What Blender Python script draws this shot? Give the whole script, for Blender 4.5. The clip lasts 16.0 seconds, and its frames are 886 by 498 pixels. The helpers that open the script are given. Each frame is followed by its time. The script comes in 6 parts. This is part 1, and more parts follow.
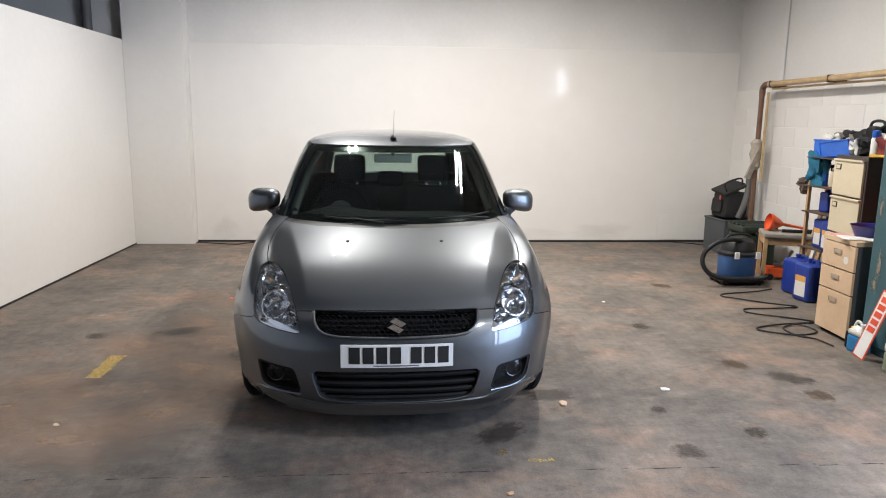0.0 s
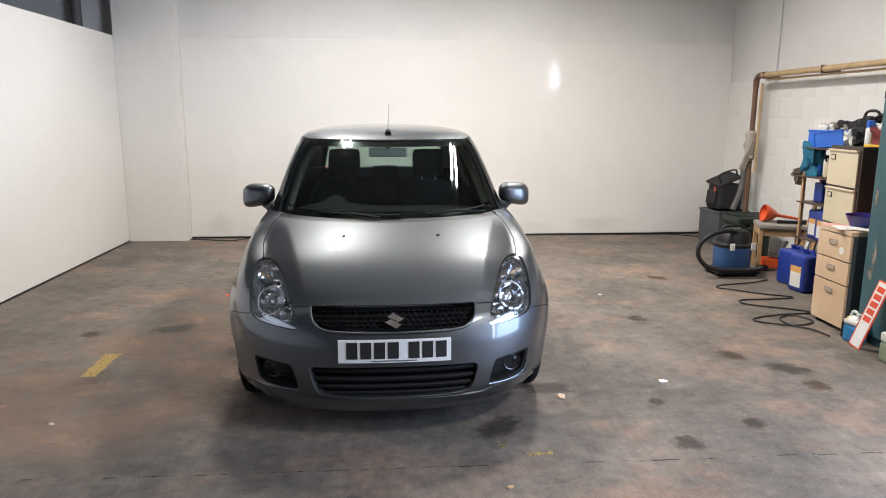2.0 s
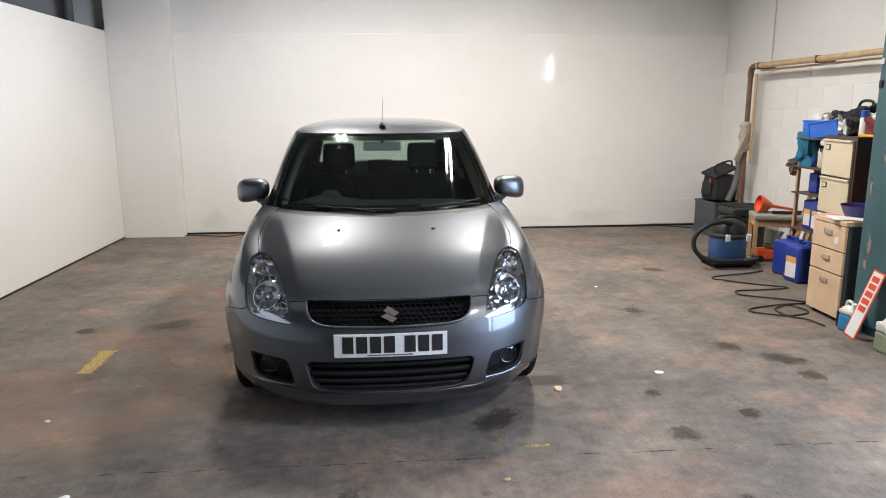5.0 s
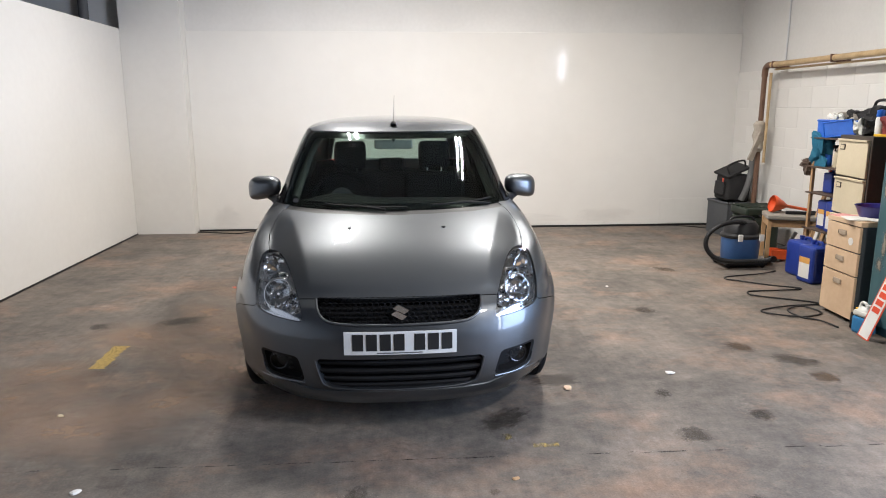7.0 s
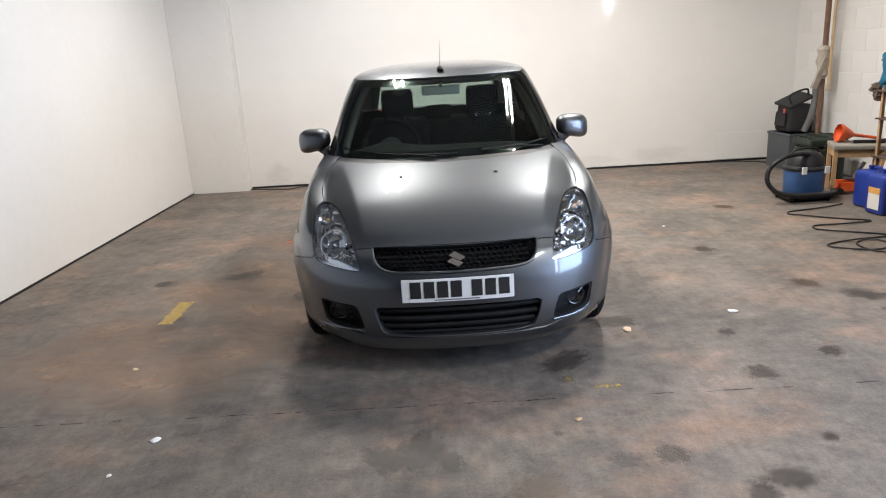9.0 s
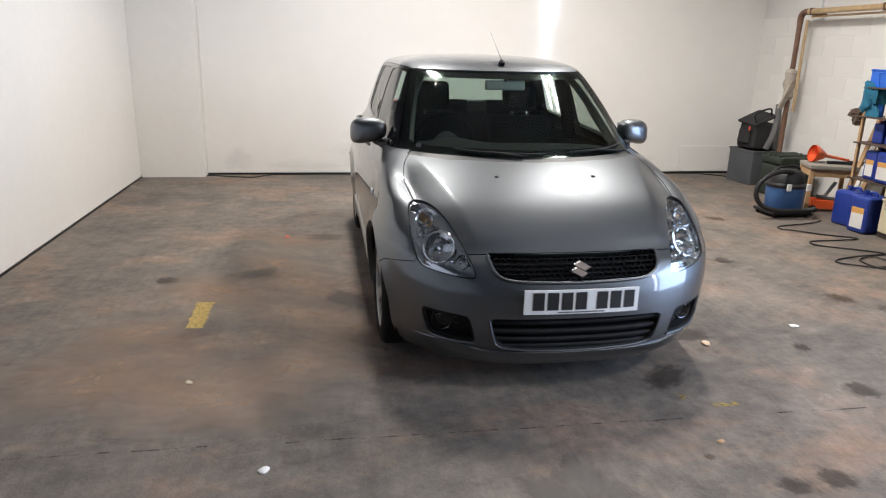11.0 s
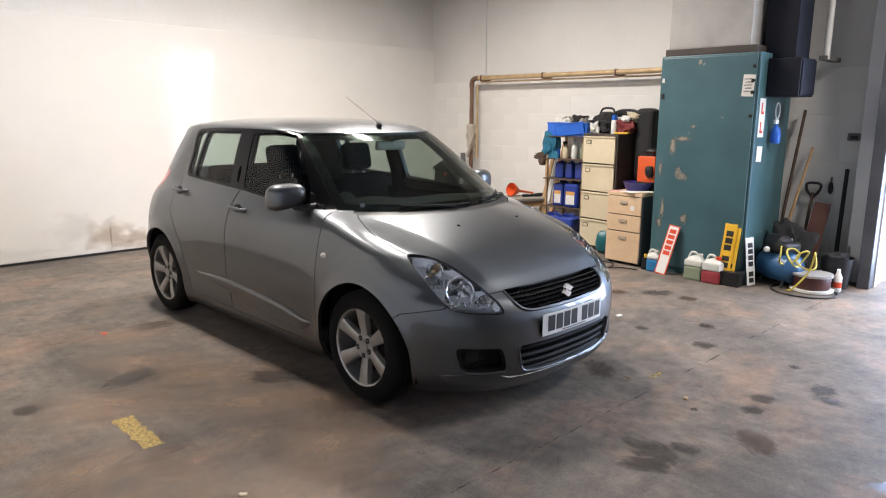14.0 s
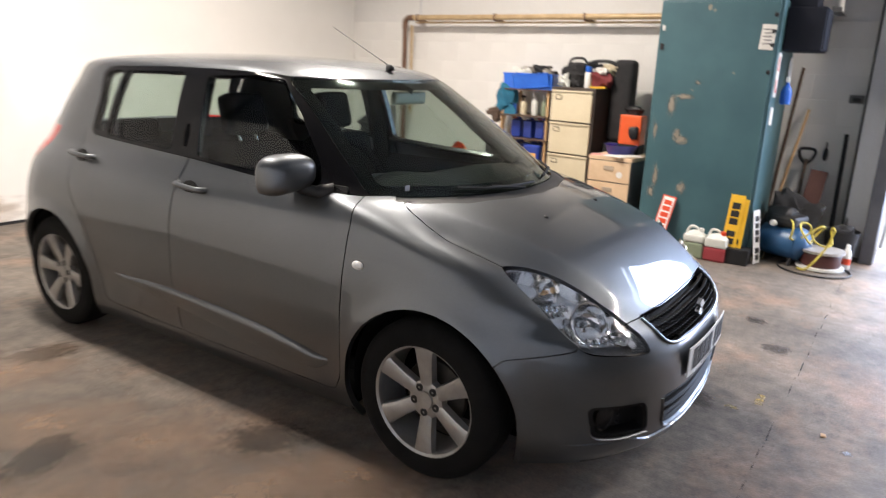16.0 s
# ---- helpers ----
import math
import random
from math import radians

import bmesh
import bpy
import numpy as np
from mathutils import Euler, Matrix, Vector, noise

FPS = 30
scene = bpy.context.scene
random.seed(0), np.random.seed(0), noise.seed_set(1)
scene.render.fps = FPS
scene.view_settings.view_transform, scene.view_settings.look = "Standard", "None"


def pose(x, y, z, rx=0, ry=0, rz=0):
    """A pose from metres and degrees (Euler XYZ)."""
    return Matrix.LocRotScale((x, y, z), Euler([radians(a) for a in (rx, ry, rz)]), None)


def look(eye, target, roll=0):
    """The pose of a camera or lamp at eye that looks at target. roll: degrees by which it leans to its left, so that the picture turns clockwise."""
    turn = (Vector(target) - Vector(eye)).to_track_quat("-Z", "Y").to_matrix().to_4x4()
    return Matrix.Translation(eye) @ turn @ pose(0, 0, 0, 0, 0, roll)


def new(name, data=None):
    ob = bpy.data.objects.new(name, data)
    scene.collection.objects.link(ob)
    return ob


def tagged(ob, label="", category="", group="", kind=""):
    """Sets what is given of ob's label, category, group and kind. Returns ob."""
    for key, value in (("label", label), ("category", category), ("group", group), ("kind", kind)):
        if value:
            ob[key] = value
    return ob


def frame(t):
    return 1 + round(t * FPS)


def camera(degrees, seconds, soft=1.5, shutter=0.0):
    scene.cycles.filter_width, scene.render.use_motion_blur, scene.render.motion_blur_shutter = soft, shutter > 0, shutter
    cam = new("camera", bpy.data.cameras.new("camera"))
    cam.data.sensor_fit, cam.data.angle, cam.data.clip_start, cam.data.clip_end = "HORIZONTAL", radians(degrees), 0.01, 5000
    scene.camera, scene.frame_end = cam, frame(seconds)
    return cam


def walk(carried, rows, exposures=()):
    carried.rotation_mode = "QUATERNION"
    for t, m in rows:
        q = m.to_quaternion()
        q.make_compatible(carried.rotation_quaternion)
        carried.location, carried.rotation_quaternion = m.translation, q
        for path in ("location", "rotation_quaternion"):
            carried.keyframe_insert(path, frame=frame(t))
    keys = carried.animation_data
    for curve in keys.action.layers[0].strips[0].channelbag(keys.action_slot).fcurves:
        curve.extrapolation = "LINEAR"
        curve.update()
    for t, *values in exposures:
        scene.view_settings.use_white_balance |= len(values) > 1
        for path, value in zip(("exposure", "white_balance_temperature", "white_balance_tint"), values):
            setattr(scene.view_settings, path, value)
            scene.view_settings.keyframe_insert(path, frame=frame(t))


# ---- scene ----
cam = camera(65.6, 16.0, 1.0, 0.6)
PATH = [
    (0, (-0.057, -3.036, 1.535), (0.113, -1.077, 1.169), 0.7),
    (0.5, (-0.059, -3.034, 1.533), (0.11, -1.075, 1.167), 0.5),
    (1, (-0.069, -3.028, 1.535), (0.11, -1.071, 1.162), 0.8),
    (1.5, (-0.075, -3.02, 1.531), (0.125, -1.065, 1.158), 0.4),
    (2, (-0.067, -3.019, 1.528), (0.119, -1.064, 1.147), 0.2),
    (2.5, (-0.059, -3.016, 1.53), (0.136, -1.067, 1.127), 0.4),
    (3, (-0.065, -3.016, 1.529), (0.157, -1.069, 1.127), -0.0),
    (3.5, (-0.062, -3.018, 1.53), (0.144, -1.071, 1.122), -0.6),
    (4, (-0.064, -3.014, 1.528), (0.135, -1.064, 1.131), -0.4),
    (6.5, (-0.056, -3.018, 1.525), (0.137, -1.069, 1.122), -0.1),
    (7, (-0.057, -3.015, 1.525), (0.107, -1.063, 1.122), -0.1),
    (7.5, (-0.058, -3.016, 1.524), (0.101, -1.063, 1.124), -0.5),
    (8, (-0.053, -3.021, 1.53), (0.08, -1.07, 1.111), -0.3),
    (8.5, (-0.046, -3.0, 1.523), (0.089, -1.069, 1.021), -0.8),
    (9, (-0.083, -2.996, 1.505), (-0.067, -1.071, 0.963), -3.4),
    (9.2, (-0.144, -2.99, 1.512), (-0.042, -1.059, 1.003), -2.5),
    (11.3, (-1.277, -2.472, 1.494), (-0.818, -0.606, 0.939), 3.3),
    (11.5, (-1.387, -2.341, 1.491), (-0.771, -0.499, 1.016), 3.7),
    (12, (-1.615, -1.954, 1.468), (-0.857, -0.146, 1.072), 2.0),
    (12.5, (-1.968, -1.754, 1.456), (-0.763, -0.226, 0.993), 3.5),
    (13, (-2.328, -1.817, 1.468), (-1.098, -0.296, 1.051), 1.8),
    (13.5, (-2.663, -1.926, 1.483), (-1.286, -0.515, 1.145), 1.4),
    (14, (-2.921, -1.955, 1.49), (-1.533, -0.567, 1.107), 0.4),
    (14.5, (-2.932, -1.895, 1.477), (-1.541, -0.521, 1.059), 2.3),
    (15, (-2.889, -1.498, 1.475), (-1.395, -0.253, 1.008), -0.3),
    (15.5, (-2.787, -1.06, 1.428), (-1.287, 0.186, 0.984), 2.4),
    (16, (-2.621, -0.488, 1.441), (-1.003, 0.57, 0.929), 2.4),
]
walk(cam, [(t, look(eye, target, roll)) for t, eye, target, roll in PATH], [(0, -0.04, 6500, 10), (8.4, -0.02, 6500, 10), (9.2, 0.06, 6500, 10), (11.5, -0.06, 6500, 10), (12.5, -0.12, 6500, 10), (13, -0.02, 6450, 11), (13.5, 0.02, 6450, 11), (14, 0.05, 6750, 12), (14.5, 0.07, 6800, 12), (15, 0.06, 6850, 12), (15.5, 0.13, 6900, 12), (16, 0.26, 6950, 13)])

# ---- light ----
world = bpy.data.worlds.new("world")
scene.world = world
world.use_nodes = True
sky = world.node_tree.nodes.new("ShaderNodeTexSky")
sky.sky_type, sky.sun_disc = "NISHITA", False
sky.sun_elevation, sky.sun_rotation = radians(38), radians(150)
world.node_tree.links.new(sky.outputs[0], world.node_tree.nodes["Background"].inputs[0])
world.node_tree.nodes["Background"].inputs[1].default_value = 0.30
sun = new("sun", bpy.data.lights.new("sun", "SUN"))
sun.data.energy, sun.data.angle, sun.data.color = 3.0, radians(12), (1.0, 0.96, 0.9)
sun.matrix_world = look((20, -6, 18), (6, -2, 0))

ROOM = pose(0, 0, 0, 0, 0, -1.0)          # the walls stand one degree off the car's axis
LAMPS = ((-0.75, 3.20, 0.95), (1.55, 2.90, 0.95), (2.6, -2.3, 0.95))   # x, y, length; the third is an unseen batten added as fill
TUBE_X = 0.09                             # each tube off the batten's middle
LAMP_Z = 3.90
for lx, ly, long in LAMPS:
    for tube_x in (-TUBE_X, TUBE_X):
        glow = new("batten_glow", bpy.data.lights.new("batten_glow", "AREA"))
        glow.data.shape, glow.data.size, glow.data.size_y = "RECTANGLE", 0.03, long
        glow.data.energy, glow.data.color, glow.data.spread = (68 if ly < 0 else 62 if lx < 0 else 86), (1.0, 0.95, 0.895), radians(159)
        glow.matrix_world = ROOM @ pose(lx + tube_x, ly, LAMP_Z - 0.06, 0, 0, 0)
# the sky's light in the doorway
for low, high, power in ((0.08, 1.80, 200), (1.81, 2.86, 145)):          # the yard's light below, the open sky above
    door_glow = new("doorway_sky", bpy.data.lights.new("doorway_sky", "AREA"))
    door_glow.data.shape, door_glow.data.size, door_glow.data.size_y = "RECTANGLE", 2.58, high - low
    door_glow.data.energy, door_glow.data.color = power, (0.50, 0.67, 1.0)
    door_glow.matrix_world = ROOM @ look((4.75, -1.69, (low + high) / 2), (0, -1.69, (low + high) / 2))
for low, high, power in ((0.30, 2.14, 20), (2.15, 2.80, 26)):               # added lamps on the far reveal, mirrored as the boarding's streak
    streak_glow = new("streak_lamp", bpy.data.lights.new("streak_lamp", "AREA"))
    streak_glow.data.shape, streak_glow.data.size, streak_glow.data.size_y = "RECTANGLE", 0.31, high - low
    streak_glow.data.energy, streak_glow.data.color = power, (0.86, 0.88, 1.0)
    streak_glow.matrix_world = ROOM @ look((4.20, -2.885, (low + high) / 2), (4.20, 0, (low + high) / 2))

# ---- materials ----
def nodes_of(name):
    m = bpy.data.materials.new(name)
    m.use_nodes = True
    return m, m.node_tree.nodes, m.node_tree.links, m.node_tree.nodes["Principled BSDF"]


def ramp(nodes, stops):
    r = nodes.new("ShaderNodeValToRGB")
    while len(r.color_ramp.elements) < len(stops):
        r.color_ramp.elements.new(0.5)
    for e, (p, c) in zip(r.color_ramp.elements, stops):
        e.position, e.color = p, (*c, 1)
    return r


def surface(name, dark, light, rough=0.6, metal=0.0, scale=6.0, grain=60.0, bump=0.1, coat=0.0, spread=0.2, jitter=0.0, shine=0.5):
    """Two colours mixed by large stains and fine grain, with relief and uneven gloss."""
    m, n, l, b = nodes_of(name)
    tc = n.new("ShaderNodeTexCoord")
    big, fine = n.new("ShaderNodeTexNoise"), n.new("ShaderNodeTexNoise")
    big.inputs["Scale"].default_value, big.inputs["Detail"].default_value = scale, 6
    fine.inputs["Scale"].default_value, fine.inputs["Detail"].default_value = grain, 4
    for t in (big, fine):
        l.new(tc.outputs["Object"], t.inputs["Vector"])
    mix = n.new("ShaderNodeMix")
    mix.inputs[0].default_value = 0.28
    l.new(big.outputs[0], mix.inputs[2]), l.new(fine.outputs[0], mix.inputs[3])
    r = ramp(n, ((0.5 - spread, dark), (0.5 + spread, light)))
    l.new(mix.outputs[0], r.inputs[0])
    out = r.outputs[0]
    if jitter:
        info, hsv, mr = n.new("ShaderNodeObjectInfo"), n.new("ShaderNodeHueSaturation"), n.new("ShaderNodeMapRange")
        mr.inputs[3].default_value, mr.inputs[4].default_value = 1 - jitter, 1 + jitter
        l.new(info.outputs["Random"], mr.inputs[0]), l.new(mr.outputs[0], hsv.inputs["Value"])
        l.new(out, hsv.inputs["Color"])
        out = hsv.outputs[0]
    l.new(out, b.inputs["Base Color"])
    rr = n.new("ShaderNodeMapRange")
    rr.inputs[3].default_value, rr.inputs[4].default_value = max(0.02, rough - 0.12), min(1, rough + 0.12)
    l.new(mix.outputs[0], rr.inputs[0]), l.new(rr.outputs[0], b.inputs["Roughness"])
    b.inputs["Metallic"].default_value, b.inputs["Specular IOR Level"].default_value = metal, shine
    b.inputs["Coat Weight"].default_value, b.inputs["Coat Roughness"].default_value = coat, 0.05
    if bump:
        bp = n.new("ShaderNodeBump")
        bp.inputs["Strength"].default_value, bp.inputs["Distance"].default_value = bump, 0.004
        l.new(fine.outputs[0], bp.inputs["Height"]), l.new(bp.outputs[0], b.inputs["Normal"])
    return m


def pane(name, tint, gloss=1.0):
    """Thin clear glass: it lets light through, tinted, and mirrors by Fresnel."""
    m, n, l, b = nodes_of(name)
    n.remove(b)
    clear, shine, mix, fr = (n.new(k) for k in ("ShaderNodeBsdfTransparent", "ShaderNodeBsdfGlossy", "ShaderNodeMixShader", "ShaderNodeLayerWeight"))
    clear.inputs[0].default_value = (*tint, 1)
    shine.inputs["Roughness"].default_value = 0.02
    p5, sc = n.new("ShaderNodeMath"), n.new("ShaderNodeMath")
    p5.operation, p5.inputs[1].default_value = "POWER", 5.0
    sc.operation, sc.inputs[1].default_value, sc.inputs[2].default_value = "MULTIPLY_ADD", 0.8 * gloss, 0.04 * gloss
    fr.inputs[0].default_value = 0.5
    l.new(fr.outputs["Facing"], p5.inputs[0]), l.new(p5.outputs[0], sc.inputs[0])
    l.new(sc.outputs[0], mix.inputs[0]), l.new(clear.outputs[0], mix.inputs[1]), l.new(shine.outputs[0], mix.inputs[2])
    l.new(mix.outputs[0], n["Material Output"].inputs[0])
    return m


def glowing(name, colour, strength):
    m, n, l, b = nodes_of(name)
    b.inputs["Emission Color"].default_value, b.inputs["Emission Strength"].default_value = (*colour, 1), strength
    return m


def car_paint():
    m, n, l, b = nodes_of("grey_metallic_paint")
    tc, flake, haze = n.new("ShaderNodeTexCoord"), n.new("ShaderNodeTexVoronoi"), n.new("ShaderNodeTexNoise")
    flake.inputs["Scale"].default_value, haze.inputs["Scale"].default_value = 900, 9
    l.new(tc.outputs["Object"], flake.inputs["Vector"]), l.new(tc.outputs["Object"], haze.inputs["Vector"])
    r = ramp(n, ((0.0, (0.090, 0.097, 0.105)), (1.0, (0.136, 0.146, 0.157))))
    l.new(flake.outputs["Color"], r.inputs[0]), l.new(r.outputs[0], b.inputs["Base Color"])
    mr = n.new("ShaderNodeMapRange")
    mr.inputs[3].default_value, mr.inputs[4].default_value = 0.41, 0.47
    l.new(haze.outputs[0], mr.inputs[0]), l.new(mr.outputs[0], b.inputs["Roughness"])
    b.inputs["Metallic"].default_value = 1.0
    b.inputs["Coat Weight"].default_value, b.inputs["Coat Roughness"].default_value, b.inputs["Coat IOR"].default_value = 1.0, 0.03, 1.5
    return m


def floor_paint():
    """Worn grey floor paint over tan concrete, with rubbed patches, stains and scratches."""
    m, n, l, b = nodes_of("worn_painted_concrete")
    tc = n.new("ShaderNodeTexCoord")
    def noise_at(scale, detail, rough=0.6, squeeze=None):
        t = n.new("ShaderNodeTexNoise")
        t.inputs["Scale"].default_value, t.inputs["Detail"].default_value, t.inputs["Roughness"].default_value = scale, detail, rough
        if squeeze:
            mp = n.new("ShaderNodeMapping")
            mp.inputs["Scale"].default_value = squeeze
            mp.inputs["Rotation"].default_value = (0, 0, 0.5)
            l.new(tc.outputs["Object"], mp.inputs[0]), l.new(mp.outputs[0], t.inputs["Vector"])
        else:
            l.new(tc.outputs["Object"], t.inputs["Vector"])
        return t
    def blend(fac, a, c):
        x = n.new("ShaderNodeMix")
        x.data_type = "RGBA"
        l.new(fac, x.inputs[0])
        for k, v in ((6, a), (7, c)):
            if isinstance(v, tuple):
                x.inputs[k].default_value = (*v, 1)
            else:
                l.new(v, x.inputs[k])
        return x.outputs[2]
    def scaled(by, low, high, amount):
        """Lightens and darkens the colour by a noise."""
        r = ramp(n, ((0.30, (low,) * 3), (0.70, (high,) * 3)))
        l.new(by.outputs[0], r.inputs[0])
        mul = n.new("ShaderNodeMix")
        mul.data_type, mul.blend_type = "RGBA", "MULTIPLY"
        mul.inputs[0].default_value = amount
        l.new(col, mul.inputs[6]), l.new(r.outputs[0], mul.inputs[7])
        return mul.outputs[2]
    base = ramp(n, ((0.34, (0.100, 0.090, 0.081)), (0.50, (0.148, 0.130, 0.113)), (0.66, (0.212, 0.176, 0.148))))
    l.new(noise_at(1.3, 11, 0.70).outputs[0], base.inputs[0])
    rub = ramp(n, ((0.50, (0, 0, 0)), (0.68, (0.7, 0.7, 0.7))))
    l.new(noise_at(1.15, 11, 0.72, (1, 1.5, 1)).outputs[0], rub.inputs[0])
    col = blend(rub.outputs[0], base.outputs[0], (0.285, 0.186, 0.132))
    chalk = ramp(n, ((0.58, (0, 0, 0)), (0.78, (0.6, 0.6, 0.6))))
    l.new(noise_at(2.9, 12, 0.74).outputs[0], chalk.inputs[0])
    col = blend(chalk.outputs[0], col, (0.33, 0.285, 0.25))
    dirt = ramp(n, ((0.56, (0, 0, 0)), (0.70, (0.6, 0.6, 0.6))))
    l.new(noise_at(3.1, 10, 0.7, (1, 1.6, 1)).outputs[0], dirt.inputs[0])
    col = blend(dirt.outputs[0], col, (0.062, 0.052, 0.045))
    pits = ramp(n, ((0.66, (0, 0, 0)), (0.72, (0.5, 0.5, 0.5))))
    l.new(noise_at(34, 5, 0.6).outputs[0], pits.inputs[0])
    col = blend(pits.outputs[0], col, (0.07, 0.058, 0.05))
    col = scaled(noise_at(10, 12, 0.8), 0.64, 1.38, 0.9)
    col = scaled(noise_at(3.0, 9, 0.72, (9, 0.8, 1)), 0.84, 1.14, 0.7)
    col = scaled(noise_at(110, 3), 0.78, 1.18, 0.7)
    l.new(col, b.inputs["Base Color"])
    gl = n.new("ShaderNodeMapRange")
    gl.inputs[3].default_value, gl.inputs[4].default_value = 0.42, 0.75
    b.inputs["Specular IOR Level"].default_value = 0.10
    l.new(noise_at(2.4, 10, 0.7).outputs[0], gl.inputs[0]), l.new(gl.outputs[0], b.inputs["Roughness"])
    bp = n.new("ShaderNodeBump")
    bp.inputs["Strength"].default_value, bp.inputs["Distance"].default_value = 0.25, 0.004
    l.new(noise_at(38, 8).outputs[0], bp.inputs["Height"]), l.new(bp.outputs[0], b.inputs["Normal"])
    return m


PAINT = car_paint()
FLOOR = floor_paint()
WHITE_WALL = surface("white_wall_paint", (0.70, 0.685, 0.655), (0.80, 0.785, 0.755), 0.5, scale=0.9, grain=14, bump=0.05, spread=0.3)
LINING = surface("glossy_white_boarding", (0.70, 0.685, 0.655), (0.80, 0.785, 0.755), 0.13, scale=0.5, grain=5, bump=0.0, spread=0.3, shine=0.18, coat=0.3)
BLOCK_PAINT = surface("painted_block", (0.70, 0.685, 0.655), (0.79, 0.775, 0.745), 0.55, scale=2, grain=70, bump=0.3)
GREY_PLASTER = surface("grey_plaster", (0.64, 0.63, 0.61), (0.73, 0.72, 0.70), 0.6, scale=1.2, grain=25, bump=0.15)
DARK_END = surface("dark_end_wall", (0.09, 0.088, 0.085), (0.15, 0.145, 0.14), 0.8, scale=1.5, grain=30, bump=0.3)
DARK_GREY = surface("dark_grey_sheet", (0.10, 0.10, 0.10), (0.16, 0.16, 0.16), 0.6, scale=2)
BLACK_PLASTIC = surface("black_plastic", (0.009, 0.009, 0.010), (0.020, 0.020, 0.022), 0.5, grain=200, bump=0.06, shine=0.35)
GRILLE_BLACK = surface("matt_black_grille", (0.006, 0.006, 0.0065), (0.014, 0.014, 0.015), 0.65, grain=200, bump=0.05, shine=0.15)
GLOSS_BLACK = surface("gloss_black", (0.004, 0.004, 0.005), (0.007, 0.007, 0.008), 0.14, bump=0, shine=0.22)
CABIN = surface("cabin_trim", (0.003, 0.003, 0.0035), (0.006, 0.006, 0.0065), 0.9, grain=150, bump=0.2, shine=0.02)
FABRIC = surface("seat_fabric", (0.007, 0.007, 0.0078), (0.009, 0.009, 0.0098), 0.95, grain=9, bump=0, shine=0.05)
RUBBER = surface("tyre_rubber", (0.005, 0.005, 0.005), (0.012, 0.0115, 0.011), 0.85, scale=12, grain=120, bump=0.25, shine=0.15)
ALLOY = surface("painted_alloy", (0.30, 0.295, 0.28), (0.42, 0.41, 0.39), 0.36, metal=0.6, scale=14, bump=0.04)
CHROME = surface("chrome", (0.72, 0.73, 0.75), (0.86, 0.87, 0.88), 0.10, metal=1.0, bump=0)
REFLECTOR = surface("lamp_reflector", (0.66, 0.67, 0.68), (0.74, 0.75, 0.76), 0.12, metal=1.0, scale=8, bump=0)
GLASS_CAR = pane("green_tinted_glass", (0.76, 0.82, 0.79))
LENS = pane("clear_lamp_lens", (0.93, 0.94, 0.95))
WHITE_PLASTIC = surface("white_plastic", (0.66, 0.66, 0.64), (0.78, 0.78, 0.76), 0.4, bump=0.05)
INK = surface("black_lettering", (0.012, 0.012, 0.012), (0.02, 0.02, 0.02), 0.5, bump=0)
ROOF_LINING = surface("grey_roof_lining", (0.24, 0.24, 0.236), (0.32, 0.32, 0.31), 0.8, scale=1.5)

# ---- building helpers ----
def mesh_from(name, bm, material, smooth=False):
    me = bpy.data.meshes.new(name)
    bm.normal_update()
    bm.to_mesh(me)
    bm.free()
    for mat in (material if isinstance(material, (list, tuple)) else (material,)):
        me.materials.append(mat)
    if smooth:
        me.shade_smooth()
        me.set_sharp_from_angle(angle=radians(38))
    return me


def thing(name, at=(0, 0, 0), turn=0.0, label="", category="", group="", kind="", tilt=(0, 0)):
    ob = new(name)
    ob.empty_display_size = 0.1
    ob.matrix_basis = pose(*at, tilt[0], tilt[1], turn)
    return tagged(ob, label, category, group, kind)


def part(name, bm, material, parent=None, label="", smooth=False, at=None):
    ob = new(name, mesh_from(name, bm, material, smooth))
    if parent is not None:
        ob.parent = parent
    if at is not None:
        ob.matrix_basis = at
    return tagged(ob, label)


def box(bm, x0, x1, y0, y1, z0, z1, bevel=0.0, m=None, seg=2):
    r = bmesh.ops.create_cube(bm, size=1)
    vs = r["verts"]
    for v in vs:
        v.co = Vector(((x0 + x1) / 2 + v.co.x * (x1 - x0), (y0 + y1) / 2 + v.co.y * (y1 - y0), (z0 + z1) / 2 + v.co.z * (z1 - z0)))
    if bevel:
        es = list({e for v in vs for e in v.link_edges})
        r = bmesh.ops.bevel(bm, geom=es, offset=bevel, segments=seg, affect="EDGES", profile=0.6)
        vs = list({v for f in r["faces"] for v in f.verts} | {v for v in vs if v.is_valid})
    if m is not None:
        bmesh.ops.transform(bm, matrix=m, verts=vs)
    return bm


def rod(bm, a, b, r, r2=None, n=14, caps=True):
    a, b = Vector(a), Vector(b)
    d = b - a
    bmesh.ops.create_cone(bm, cap_ends=caps, segments=n, radius1=r, radius2=r if r2 is None else r2, depth=d.length,
                          matrix=Matrix.Translation((a + b) / 2) @ d.to_track_quat("Z", "Y").to_matrix().to_4x4())
    return bm


def lathe(bm, profile, n=28, m=None, caps=False):
    """Turns (radius, height) pairs round z."""
    rings = [[bm.verts.new((r * math.cos(2 * math.pi * k / n), r * math.sin(2 * math.pi * k / n), z)) for k in range(n)] for r, z in profile]
    for p, q in zip(rings, rings[1:]):
        for k in range(n):
            bm.faces.new((p[k], p[(k + 1) % n], q[(k + 1) % n], q[k]))
    for end, flip in ((rings[0], True), (rings[-1], False)):
        if caps:
            bm.faces.new(end[::-1] if flip else end)
    if m is not None:
        bmesh.ops.transform(bm, matrix=m, verts=[v for g in rings for v in g])
    return bm


